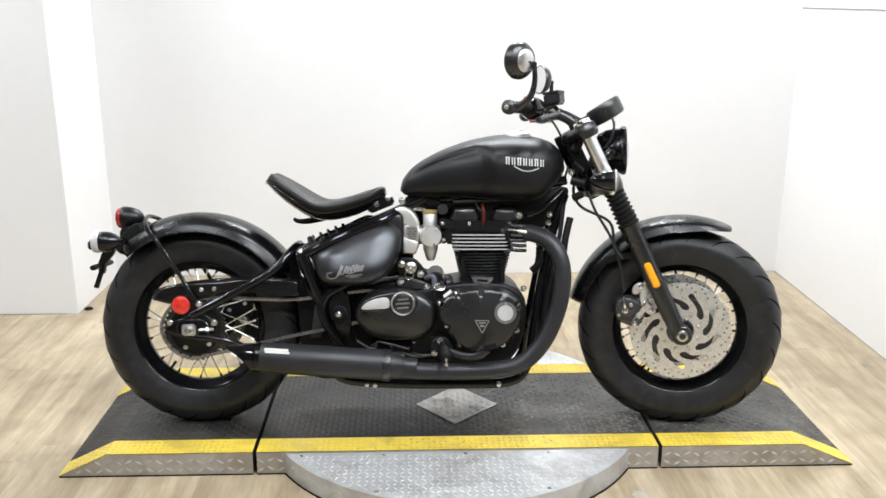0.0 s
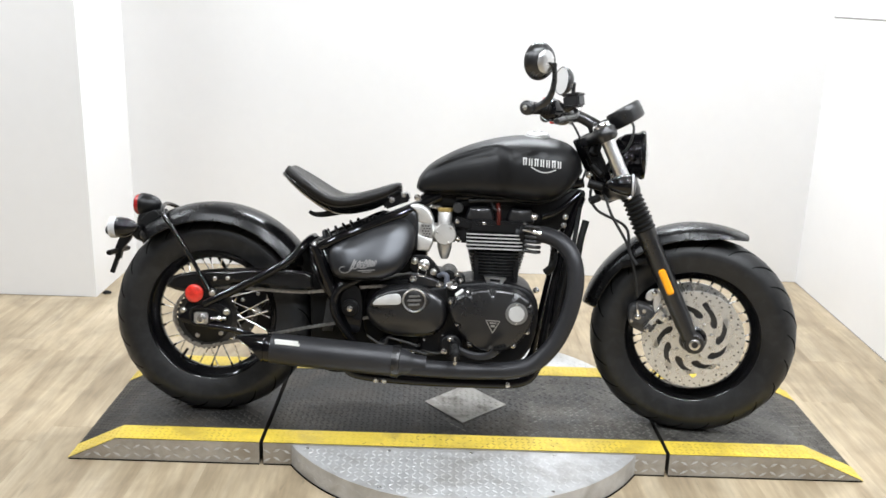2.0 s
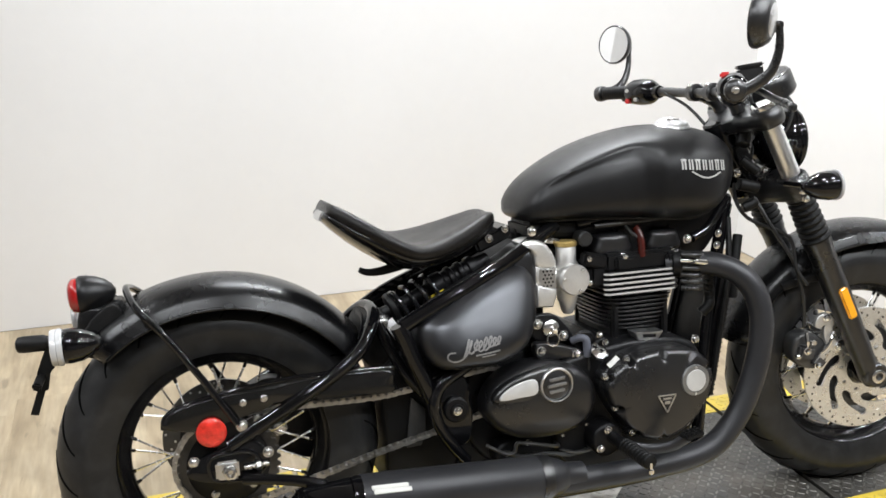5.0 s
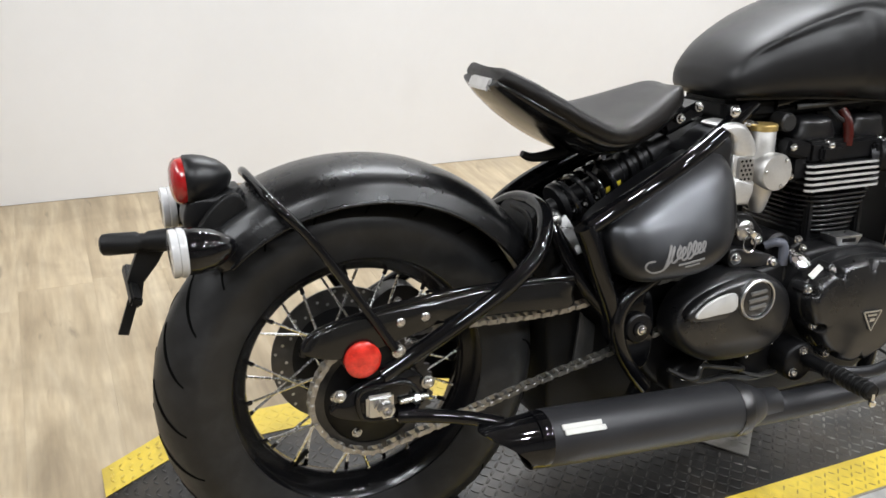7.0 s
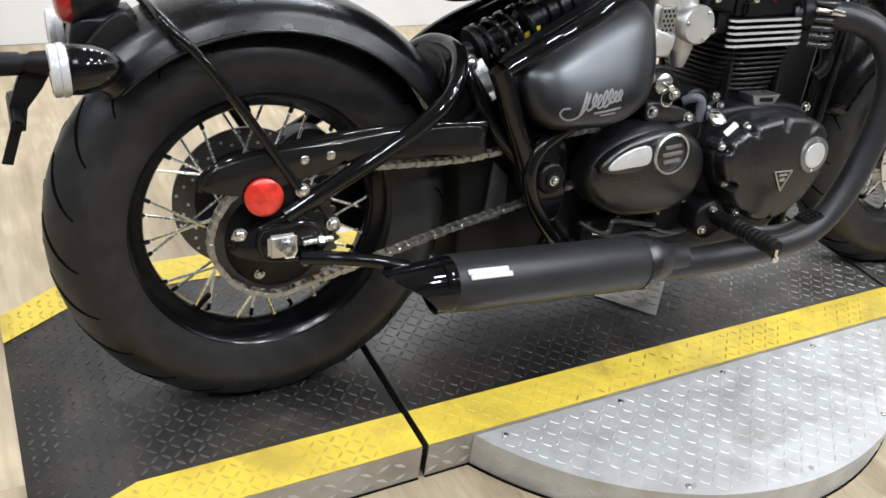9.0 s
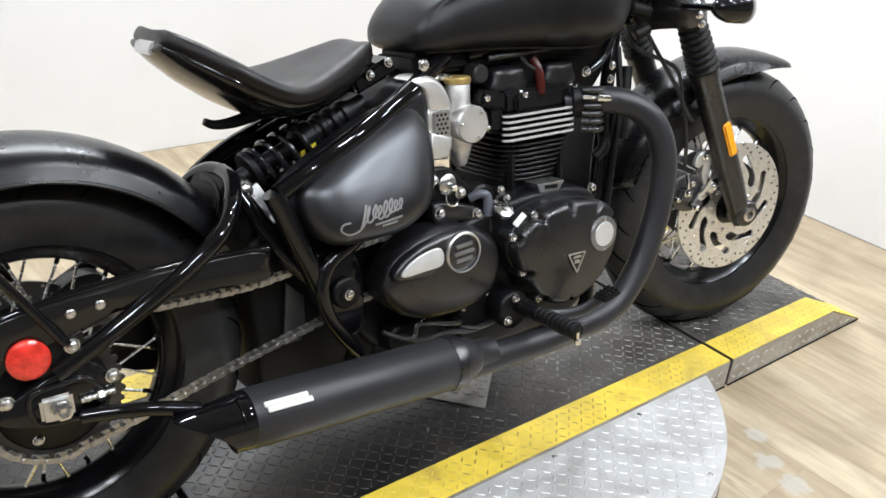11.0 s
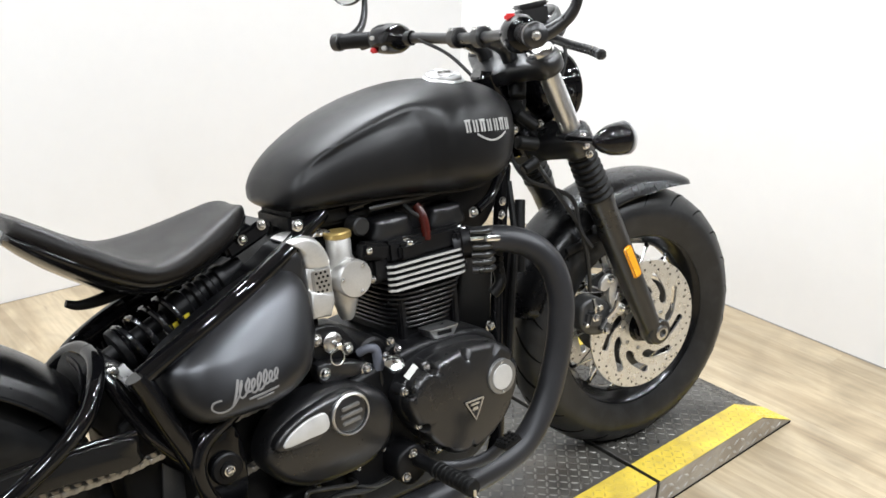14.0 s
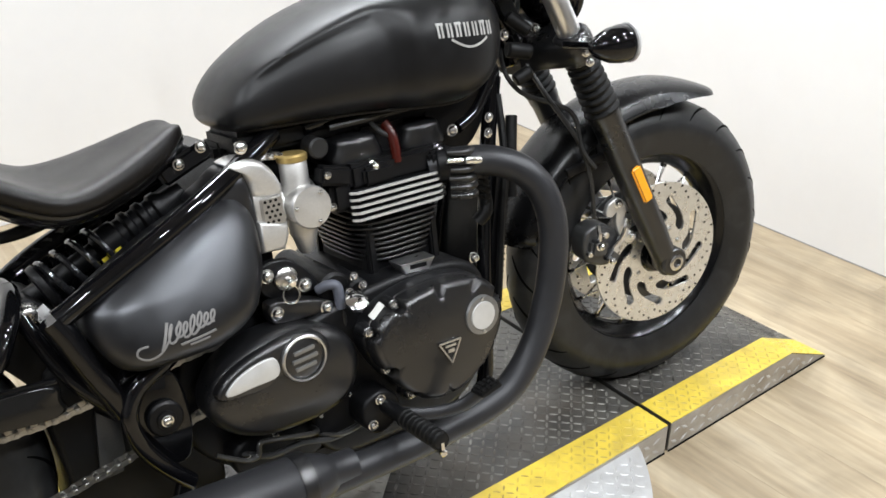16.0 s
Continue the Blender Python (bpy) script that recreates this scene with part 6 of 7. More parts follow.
lathe(bm, [(0.030, -0.03), (0.033, 0.0), (0.033, 0.009), (0.031, 0.0115), (0.010, 0.013)], Matrix.Translation((-0.009, -0.095, 0.605)) @ Y_OUT, 40)
lathe(bm, [(0.020, -0.055), (0.022, -0.03), (0.024, 0.012), (0.0215, 0.030), (0.0215, 0.062), (0.019, 0.066)], Matrix.Translation((-0.012, -0.066, 0.612)), 32)
lathe(bm, [(0.010, -0.085), (0.014, -0.078), (0.022, -0.050), (0.024, -0.02)], Matrix.Translation((-0.010, -0.066, 0.612)), 28)
cyl(bm, (-0.060, -0.045, 0.605), (0.022, -0.045, 0.607), 0.030, seg=28, edge=0.003)
part("carburettor", bm, MAT_CASTALU, thr, "cast aluminium carburettor-style housing", 45)
bm = bm_new()
lathe(bm, [(0.0215, 0.060), (0.0235, 0.061), (0.0235, 0.069), (0.021, 0.072), (0.008, 0.073)], Matrix.Translation((-0.012, -0.066, 0.612)), 32)
part("top_cap", bm, MAT_GOLD, thr, "yellow passivated cap")
bolts("body_screw", [(-0.009 + 0.026 * math.cos(a), -0.107, 0.605 + 0.026 * math.sin(a)) for a in (0.9, 3.0, 5.1)], (0, -1, 0), 0.003, 0.003, MAT_STEEL, thr)
bm = bm_new()
cyl(bm, (0.018, -0.048, 0.607), (0.066, -0.048, 0.612), 0.027, seg=28, edge=0.004)
cyl(bm, (0.024, -0.048, 0.607), (0.034, -0.048, 0.608), 0.030, seg=28, edge=0.002)
part("intake_rubber", bm, MAT_SOFT, thr, "black intake rubber")
bm = bm_new()
cyl(bm, (0.027, -0.050, 0.685), (0.027, -0.085, 0.685), 0.0165, seg=24, edge=0.003)
part("breather_cap", bm, MAT_CABLE, thr, "round black breather cap")
bm = bm_new()
box(bm, (0.046, 0.026, 0.011), pose(-0.045, -0.050, 0.685, 0, 10, 0), 0.003)
cyl(bm, (-0.060, -0.050, 0.684), (-0.060, -0.070, 0.690), 0.007, seg=14)
link = part("throttle_link", bm, MAT_STEEL, thr, "small bright throttle linkage")
bolts("link_screw", [(-0.042, -0.063, 0.686), (-0.028, -0.063, 0.682)], (0, -1, 0), 0.0045, 0.005, MAT_CHROME, link)
bm = bm_new()
box(bm, (0.054, 0.030, 0.030), pose(0.042, -0.086, 0.640, 0, 14, 0), 0.005)
box(bm, (0.040, 0.040, 0.050), pose(0.052, -0.075, 0.605), 0.008)
stub = part("intake_stub", bm, MAT_CAST, thr, "black intake stub beside the head")
bolts("stub_screw", [(0.026, -0.101, 0.646), (0.030, -0.096, 0.594)], (0, -1, 0), 0.005, 0.006, MAT_CHROME, stub)
def spline2(pts, n=5):
    """A smooth flat path through (x, z) points."""
    return [(p.x, p.z) for p in spline([Vector((x, 0, z)) for x, z in pts], n)]


# side panel with its script ----------------------------------------------
PANEL = [(-0.364, 0.541), (-0.346, 0.566), (-0.280, 0.604), (-0.228, 0.629), (-0.168, 0.650), (-0.122, 0.652), (-0.102, 0.628), (-0.098, 0.594), (-0.106, 0.548), (-0.122, 0.513), (-0.147, 0.486), (-0.200, 0.465), (-0.272, 0.461), (-0.328, 0.467), (-0.354, 0.498)]


PANEL_TILT = 0.43


def panel_mesh():
    bm = bm_new()
    pts = spline([Vector((x, 0, z)) for x, z in PANEL], 5, closed=True)
    c = Vector((-0.225, 0, 0.553))
    loops = []
    for k in range(12):
        t = k / 11
        f = math.cos(t * math.pi / 2) ** 0.72 if t < 1 else 0.02
        y = -0.100 - 0.066 * math.sin(t * math.pi / 2) ** 0.8
        loops.append([Vector((c.x + (p.x - c.x) * max(f, 0.02), y + PANEL_TILT * (p.z - c.z) * max(f, 0.02), c.z + (p.z - c.z) * max(f, 0.02))) for p in pts])
    loops.insert(0, [Vector((p.x, -0.055, p.z)) for p in pts])
    return rings(bm, loops)


panel = part("side_panel", panel_mesh(), MAT_SATIN, bike, "satin black side panel", 70)
bm = bm_new()
plate(bm, [(-0.175, 0.636), (-0.148, 0.664), (-0.118, 0.682), (-0.098, 0.674), (-0.088, 0.640), (-0.088, 0.590), (-0.098, 0.548), (-0.125, 0.550)], -0.02, -0.094, 0.022, 4, steps=6)
part("airbox_duct", bm, MAT_SATIN, bike, "black airbox duct between panel and throttle body")


def on_panel(x, z, lift):
    """The side panel's outer skin at x and z, along its dome."""
    c = Vector((-0.225, 0, 0.553))
    pts = PANEL
    ang = math.atan2(z - c.z, x - c.x)
    far = 0.1
    for (a, b), (d, e) in zip(pts, pts[1:] + pts[:1]):
        t0, t1 = math.atan2(b - c.z, a - c.x), math.atan2(e - c.z, d - c.x)
        dt = (t0 - t1 + math.pi) % (2 * math.pi) - math.pi
        da = (t0 - ang + math.pi) % (2 * math.pi) - math.pi
        if dt > 0 and -1e-9 <= da <= dt:
            far = math.hypot(a - c.x, b - c.z) * (1 - da / dt) + math.hypot(d - c.x, e - c.z) * (da / dt)
    f = min(0.999, math.hypot(x - c.x, z - c.z) / far)
    t = math.acos(min(1.0, f ** (1 / 0.72))) / (math.pi / 2)
    return Vector((x, -0.100 - 0.066 * math.sin(t * math.pi / 2) ** 0.8 + PANEL_TILT * (z - c.z) - lift, z))


# slanting script reduced to a plain looping flourish
bm = bm_new()
skin_bar(bm, spline2([(-0.302, 0.503), (-0.314, 0.501), (-0.317, 0.492), (-0.306, 0.485), (-0.290, 0.489), (-0.277, 0.503), (-0.268, 0.520)]), 0.0026, on_panel)
skin_bar(bm, spline2([(-0.287, 0.492), (-0.280, 0.508), (-0.273, 0.526)]), 0.0036, on_panel, 0.0013)
loops = []
for k in range(81):
    t = k / 80
    a = 2 * math.pi * 6.5 * t
    tall = 0.0125 if t < 0.16 or 0.36 < t < 0.66 else 0.0078
    loops.append((-0.272 + 0.064 * t - 0.0050 * math.sin(a) + 0.42 * tall * math.cos(a), 0.5105 + 0.0075 * t + tall * math.cos(a)))
skin_bar(bm, loops, 0.0029, on_panel)
skin_bar(bm, [(-0.262, 0.4935), (-0.24, 0.4955), (-0.212, 0.4985)], 0.0026, on_panel, 0.0014)
skin_bar(bm, [(-0.250, 0.4895), (-0.236, 0.4907), (-0.222, 0.4920)], 0.0020, on_panel, 0.0014)
part("script_emblem", bm, MAT_SCRIPT, panel, "grey flourish drawn as plain strokes")

# ignition lock with key ---------------------------------------------
bm = bm_new()
plate(bm, [(-0.113, 0.512), (-0.105, 0.535), (-0.080, 0.540), (-0.052, 0.532), (-0.018, 0.490), (-0.030, 0.476), (-0.075, 0.474), (-0.105, 0.490)], -0.090, -0.104, 0.004, 3)
lock = part("ignition_plate", bm, MAT_CAST, bike, "black ignition lock plate")
bm = bm_new()
lathe(bm, [(0.017, 0), (0.018, 0.003), (0.018, 0.008), (0.013, 0.012), (0.006, 0.013)], Matrix.Translation((-0.070, -0.103, 0.510)) @ Y_OUT, 28)
part("lock_barrel", bm, MAT_STEEL, lock, "steel lock barrel")
bm = bm_new()
cyl(bm, (-0.070, -0.113, 0.510), (-0.071, -0.134, 0.508), 0.006, seg=12)
loop = [(-0.074 + 0.013 * math.cos(a), -0.128 + 0.002 * math.sin(a), 0.491 + 0.014 * math.sin(a)) for a in (2 * math.pi * k / 24 for k in range(25))]
tube(bm, loop, 0.0016, 8, smooth=False)
key = part("ignition_key", bm, MAT_CHROME)
key.matrix_world = bike.matrix_world
tagged(key, "steel ignition key with a wire ring, in the motorcycle's lock", "key")
bolts("lock_bolt", [(-0.098, -0.104, 0.521), (-0.040, -0.104, 0.490)], (0, -1, 0), 0.009, 0.010, MAT_STEEL, lock)
bm = bm_new()
plate(bm, [(-0.112, 0.470), (-0.100, 0.485), (-0.03, 0.468), (0.0, 0.450), (-0.03, 0.445), (-0.10, 0.448)], -0.10, -0.125, 0.005, 3)
mount = part("case_lug", bm, MAT_ENGINE, engine, "black case lug")
bolts("lug_bolt", [(-0.100, -0.125, 0.468), (-0.020, -0.125, 0.453)], (0, -1, 0), 0.0085, 0.010, MAT_CHROME, mount)
bm = bm_new()
tube(bm, [(-0.024, -0.112, 0.478), (-0.012, -0.124, 0.486), (0.000, -0.129, 0.482), (0.002, -0.130, 0.464), (0.002, -0.130, 0.446)], (0.0075, 0.0088), 12)
boot = part("sensor_boot", bm, MAT_BLUEGREY, engine, "grey rubber sensor boot")
bm = bm_new()
tube(bm, [(0.002, -0.130, 0.450), (0.004, -0.132, 0.425), (0.000, -0.126, 0.394)], 0.0045, 8)
part("sensor_wire", bm, MAT_CABLE, boot)

# exhaust ------------------------------------------------------------
header = [(0.215, -0.088, 0.615), (0.255, -0.110, 0.618), (0.300, -0.140, 0.616), (0.340, -0.168, 0.598), (0.368, -0.188, 0.560), (0.380, -0.198, 0.505), (0.376, -0.200, 0.440), (0.357, -0.200, 0.368),
          (0.322, -0.200, 0.296), (0.268, -0.200, 0.240), (0.20, -0.200, 0.218), (0.10, -0.200, 0.211), (0.0, -0.200, 0.211), (-0.115, -0.200, 0.214)]
bm = bm_new()
tube(bm, header, 0.0252, 20, 6)
pipe = part("exhaust_pipe", bm, MAT_EXHAUST, bike, "matt black exhaust header pipe", 60)
bm = bm_new()
cyl(bm, (0.228, -0.095, 0.617), (0.246, -0.106, 0.618), 0.031, seg=24, edge=0.003)
clamp = part("header_clamp", bm, MAT_CAST, pipe, "black header clamp ring")
for k in range(6):
    bm = bm_new()
    tube(bm, [(0.232, -0.124, 0.640 - 0.0145 * k), (0.256, -0.142, 0.639 - 0.0145 * k), (0.276, -0.132, 0.638 - 0.0145 * k)], 0.0056, 10)
    part("clamp_fin", bm, MAT_ENGINE, pipe, "rounded black clamp fin")
bm = bm_new()
cyl(bm, (0.222, -0.134, 0.630), (0.250, -0.140, 0.627), 0.0042)
cyl(bm, (0.250, -0.144, 0.627), (0.280, -0.148, 0.622), 0.0068)
part("clamp_stud", bm, MAT_CHROME, clamp, "bright clamp stud")
ma, mb = Vector((-0.560, -0.205, 0.258)), Vector((-0.080, -0.200, 0.226))
mm, ml = axis_frame(ma, mb)
bm = bm_new()
lathe(bm, [(0.0405, 0.045), (0.0445, 0.052), (0.0455, 0.10), (0.0455, ml - 0.066), (0.0440, ml - 0.063), (0.0430, ml - 0.056), (0.0405, ml - 0.042), (0.0345, ml - 0.022), (0.0300, ml - 0.012), (0.0266, ml - 0.006), (0.0256, ml + 0.030)], mm, 40)
muffler = part("muffler", bm, MAT_EXHAUST, pipe, "matt black muffler can", 50)
bm = bm_new()
lathe(bm, [(0.0435, ml - 0.072), (0.0466, ml - 0.071), (0.0474, ml - 0.068), (0.0474, ml - 0.052), (0.0466, ml - 0.049), (0.0400, ml - 0.048)], mm, 40)
part("muffler_clamp", bm, MAT_ENGINE, muffler, "satin black band at the muffler's front", 50)
bm = bm_new()
lathe(bm, [(0.030, 0.030), (0.0415, 0.032), (0.044, 0.040), (0.0435, 0.053), (0.036, 0.055)], mm, 40)
part("muffler_collar", bm, MAT_GLOSS, muffler, "gloss black muffler end collar")
bm = bm_new()
tube(bm, [(-0.715, -0.135, 0.300), (-0.67, -0.150, 0.299), (-0.62, -0.172, 0.296), (-0.57, -0.195, 0.288)], 0.0105, 12, 5)
part("muffler_hanger", bm, MAT_GLOSS, muffler, "gloss black muffler hanger")
bm = bm_new()
loops = []
for k in range(9):
    t = k / 8
    r = 0.0425 - 0.003 * t
    ring_pts = []
    for q in range(28):
        a = 2 * math.pi * q / 28
        end = -0.5655 - 0.040 * math.cos(a) - 0.0095 * math.cos(2 * a)
        ring_pts.append(Vector((-0.528 + (end + 0.528) * t, ma.y + math.sin(a) * r, ma.z - 0.003 + math.cos(a) * r - 0.004 * t * t)))
    loops.append(ring_pts)
inner = [[p + (Vector((0, ma.y, ma.z)) - Vector((0, p.y, p.z))) * 0.12 for p in loop] for loop in reversed(loops)]
rings(bm, loops + inner)
part("muffler_tip", bm, MAT_GLOSS, muffler, "gloss black slash-cut tip", 50)
bm = bm_new()
d0 = (mb - ma).normalized()
lp = ma + d0 * 0.066 + Vector((0, -0.0330, 0.0315))
for k, start, long in ((0, 0.0, 0.070), (1, 0.003, 0.072)):
    q = lp + Vector((0, -0.0049 * k, -0.0063 * k))
    bar_mesh(bm, q + d0 * start, q + d0 * (start + long), 0.0084, 0.0034, (0, -0.77, 0.64))
bmesh.ops.bevel(bm, geom=bm.edges[:], offset=0.0010, segments=2, affect="EDGES")
part("label_plate", bm, MAT_LABEL, muffler, "small pale label plate")

# foot peg, brake pedal -------------------------------------------------
bm = bm_new()
plate(bm, [(-0.005, 0.300), (0.03, 0.312), (0.055, 0.290), (0.05, 0.255), (0.015, 0.240), (-0.01, 0.262)], -0.130, -0.180, 0.006, 3)
cyl(bm, (0.030, -0.17, 0.284), (0.032, -0.230, 0.283), 0.012, seg=16)
hanger = part("peg_hanger", bm, MAT_CAST, bike, "black foot peg hanger")
bm = bm_new()
pa, pb = Vector((0.032, -0.226, 0.283)), Vector((0.036, -0.324, 0.279))
pm, pl = axis_frame(pa, pb)
prof = [(0.008, 0)]
for k in range(9):
    prof += [(0.0152, 0.004 + k * 0.0105), (0.0152, 0.0095 + k * 0.0105), (0.0134, 0.0108 + k * 0.0105), (0.0134, 0.0130 + k * 0.0105)]
prof += [(0.014, pl - 0.003), (0.009, pl)]
lathe(bm, prof, pm, 20)
part("peg_rubber", bm, MAT_SOFT, hanger, "ribbed black peg rubber")
bm = bm_new()
lathe(bm, [(0.003, 0), (0.003, 0.012), (0.006, 0.014), (0.006, 0.020), (0.003, 0.023)], Matrix.Translation(pb) @ pose(0, 0, 0, 180), 12)
part("peg_feeler", bm, MAT_CHROME, hanger, "bright peg feeler")
bolts("peg_bolt", [(0.020, -0.182, 0.300), (0.002, -0.182, 0.262), (0.048, -0.182, 0.270)], (0, -1, 0), 0.007, 0.008, MAT_CHROME, hanger)
bm = bm_new()
tube(bm, [(0.040, -0.188, 0.272), (0.070, -0.205, 0.263), (0.105, -0.222, 0.260), (0.135, -0.242, 0.269), (0.158, -0.262, 0.292)], 0.0085, 10, flat=1.3)
pedal = part("brake_pedal", bm, MAT_EXHAUST, bike, "black rear brake pedal")
bm = bm_new()
box(bm, (0.040, 0.032, 0.008), pose(0.163, -0.268, 0.298, 0, -12, 0), 0.002)
for i in range(4):
    for j in range(3):
        box(bm, (0.006, 0.006, 0.004), pose(0.1495 + i * 0.0090, -0.278 + j * 0.010, 0.2975 + 0.21 * (i * 0.0090) + 0.004, 0, -12, 0), 0.001)
part("pedal_pad", bm, MAT_SOFT, pedal, "studded pedal pad")

# airbox behind the side panels, and the dark bracket between head and headstock
bm = bm_new()
plate(bm, [(-0.285, 0.50), (-0.275, 0.575), (-0.20, 0.628), (-0.12, 0.672), (-0.075, 0.690), (-0.060, 0.66), (-0.066, 0.58), (-0.075, 0.50), (-0.16, 0.475)], 0.085, -0.070, 0.010, 4)
part("airbox", bm, MAT_SOFT, bike, "black airbox under the seat rail")
bm = bm_new()
plate(bm, [(0.245, 0.640), (0.25, 0.70), (0.33, 0.73), (0.40, 0.755), (0.415, 0.73), (0.37, 0.66), (0.33, 0.62), (0.28, 0.62)], 0.05, -0.045, 0.006, 3)
part("head_bracket", bm, MAT_CAST, bike, "black bracket between head and headstock")

# black lower panel between rear tyre and engine
bm = bm_new()
plate(bm, [(-0.415, 0.46), (-0.30, 0.50), (-0.22, 0.48), (-0.20, 0.30), (-0.22, 0.17), (-0.40, 0.165), (-0.418, 0.30)], 0.085, -0.060, 0.010, 3)
part("inner_panel", bm, MAT_SOFT, bike, "black inner panel behind the frame tubes")
bm = bm_new()
plate(bm, [(-0.367, 0.391), (-0.338, 0.363), (-0.340, 0.320), (-0.349, 0.288), (-0.381, 0.286)], -0.070, -0.074, 0.001, 1, smooth=False)
part("chain_flap", bm, MAT_CALIPER, bike, "thin dark grey chain flap")

# radiator behind the downtubes
bm = bm_new()
box(bm, (0.045, 0.16, 0.30), pose(0.352, 0.0, 0.440, 0, 11, 0), 0.008)
rad = part("radiator", bm, MAT_CAST, bike, "black slim radiator between the downtubes")
for k in range(26):
    b2 = bm_new()
    box(b2, (0.004, 0.150, 0.003), pose(0.3733 + (k - 13) * 0.0021, 0, 0.440 + (k - 13) * 0.0108, 0, 11, 0), 0)
    part("radiator_fin", b2, MAT_SOFT, rad)
bm = bm_new()
tube(bm, [(0.325, -0.085, 0.56), (0.318, -0.100, 0.52), (0.300, -0.095, 0.50)], 0.012, 12)
for k in range(6):
    cyl(bm, (0.318, -0.088 - 0.001 * k, 0.580 - 0.012 * k), (0.318, -0.108, 0.580 - 0.012 * k), 0.007, seg=10)
tube(bm, [(0.40, -0.05, 0.70), (0.385, -0.075, 0.60), (0.36, -0.085, 0.48), (0.335, -0.09, 0.34)], 0.007, 8)
tube(bm, [(0.42, -0.06, 0.66), (0.405, -0.07, 0.60), (0.395, -0.075, 0.52)], 0.011, 12)
part("radiator_hose", bm, MAT_SOFT, rad, "black hoses beside the radiator")


# front end, turned with the steering -------------------------------------
FORK_D = Vector((-math.sin(radians(RAKE)), 0, math.cos(radians(RAKE))))
FORK_0 = Vector((0.766, 0, 0.322))          # foot of the fork line beside the axle


def fork_at(z, y):
    return Vector((FORK_0.x - (z - FORK_0.z) * math.tan(radians(RAKE)), y, z))


for s in (-1, 1):
    y = s * 0.104
    fm, fl = axis_frame(fork_at(0.300, y), fork_at(0.655, y))
    bm = bm_new()
    lathe(bm, [(0.010, -0.012), (0.022, -0.008), (0.0255, 0.010), (0.0255, 0.06), (0.027, 0.10), (0.0285, 0.24), (0.029, fl - 0.03), (0.0315, fl - 0.02), (0.0315, fl)], fm, 28)
    cyl(bm, (FRONT.x, s * 0.085, FRONT.z), (FRONT.x, s * 0.128, FRONT.z), 0.030, seg=28, edge=0.004)
    leg = steer_part("fork_leg", bm, MAT_ENGINE, bike, "matt black lower fork leg")
    bm = bm_new()
    gm_, gl = axis_frame(fork_at(0.648, y), fork_at(0.768, y))
    prof = []
    n = 9
    for k in range(n):
        h = gl * k / n
        w = 0.034 - 0.0045 * k / n
        prof += [(w - 0.007, h), (w, h + gl / n * 0.35), (w, h + gl / n * 0.60), (w - 0.007, h + gl / n * 0.92)]
    lathe(bm, prof, gm_, 28)
    steer_part("fork_gaiter", bm, MAT_SOFT, leg, "black ribbed rubber gaiter", 55)
    bm = bm_new()
    tube(bm, [fork_at(0.76, y), fork_at(0.955, y)], 0.0208, 28, smooth=False)
    steer_part("fork_tube", bm, MAT_FORK, leg, "bright chromed fork tube")
    bm = bm_new()
    tm, _ = axis_frame(fork_at(0.950, y), fork_at(0.968, y))
    lathe(bm, [(0.027, 0), (0.0275, 0.008), (0.025, 0.013), (0.012, 0.016)], tm, 28)
    steer_part("fork_cap", bm, MAT_CHROME, leg, "bright fork cap")
    bm = bm_new()
    lathe(bm, [(0.017, 0), (0.017, 0.005), (0.014, 0.007), (0.0095, 0.007), (0.0085, -0.004), (0.001, -0.004)], Matrix.Translation((FRONT.x, s * 0.126, FRONT.z)) @ (Y_OUT if s < 0 else pose(0, 0, 0, -90)), 20)
    steer_part("front_axle_end", bm, MAT_STEEL, leg, "steel axle end")
    # caliper behind the leg
    bm = bm_new()
    plate(bm, [(0.580, 0.356), (0.578, 0.404), (0.602, 0.420), (0.632, 0.416), (0.664, 0.392), (0.668, 0.372), (0.648, 0.334), (0.612, 0.334)], s * 0.050, s * 0.092, 0.008, 4)
    box(bm, (0.040, 0.050, 0.034), pose(0.606, s * 0.082, 0.376, 0, 12, 0), 0.006)
    box(bm, (0.030, 0.030, 0.030), pose(0.640, s * 0.092, 0.352, 0, 40, 0), 0.006)
    cal = steer_part("brake_caliper", bm, MAT_CALIPER, bike, "dark grey two-piston brake caliper")
    bm = bm_new()
    plate(bm, [(0.624, 0.440), (0.630, 0.461), (0.652, 0.470), (0.672, 0.452), (0.668, 0.418), (0.678, 0.400), (0.698, 0.384), (0.686, 0.368), (0.660, 0.386), (0.648, 0.420), (0.648, 0.444), (0.636, 0.436)], s * 0.088, s * 0.098, 0.003, 4)
    steer_part("caliper_bracket", bm, MAT_CASTALU, cal, "bright hooked caliper bracket")
    bm = bm_new()
    bar_mesh(bm, (0.660, s * 0.098, 0.388), (0.632, s * 0.098, 0.346), 0.014, 0.006, (0, s, 0))
    steer_part("caliper_arm", bm, MAT_CASTALU, cal, "bright caliper arm")
    bolts("caliper_bolt", [(0.650, s * 0.098, 0.460), (0.684, s * 0.098, 0.386), (0.604, s * 0.106, 0.384), (0.634, s * 0.104, 0.346)], (0, s, 0), 0.0075, 0.010, MAT_CHROME, cal, "", STEER)
    bm = bm_new()
    tube(bm, [(0.606, s * 0.104, 0.386), (0.602, s * 0.108, 0.404), (0.600, s * 0.104, 0.426)], 0.0045, 8)
    steer_part("caliper_pin", bm, MAT_CHROME, cal, "bright caliper pin")
    for cx, cz, rr in ((0.586, 0.368, 0.006), (0.655, 0.368, 0.006), (0.622, 0.400, 0.007)):
        bm = bm_new()
        cyl(bm, (cx, s * 0.088, cz), (cx, s * 0.104, cz), rr, seg=14)
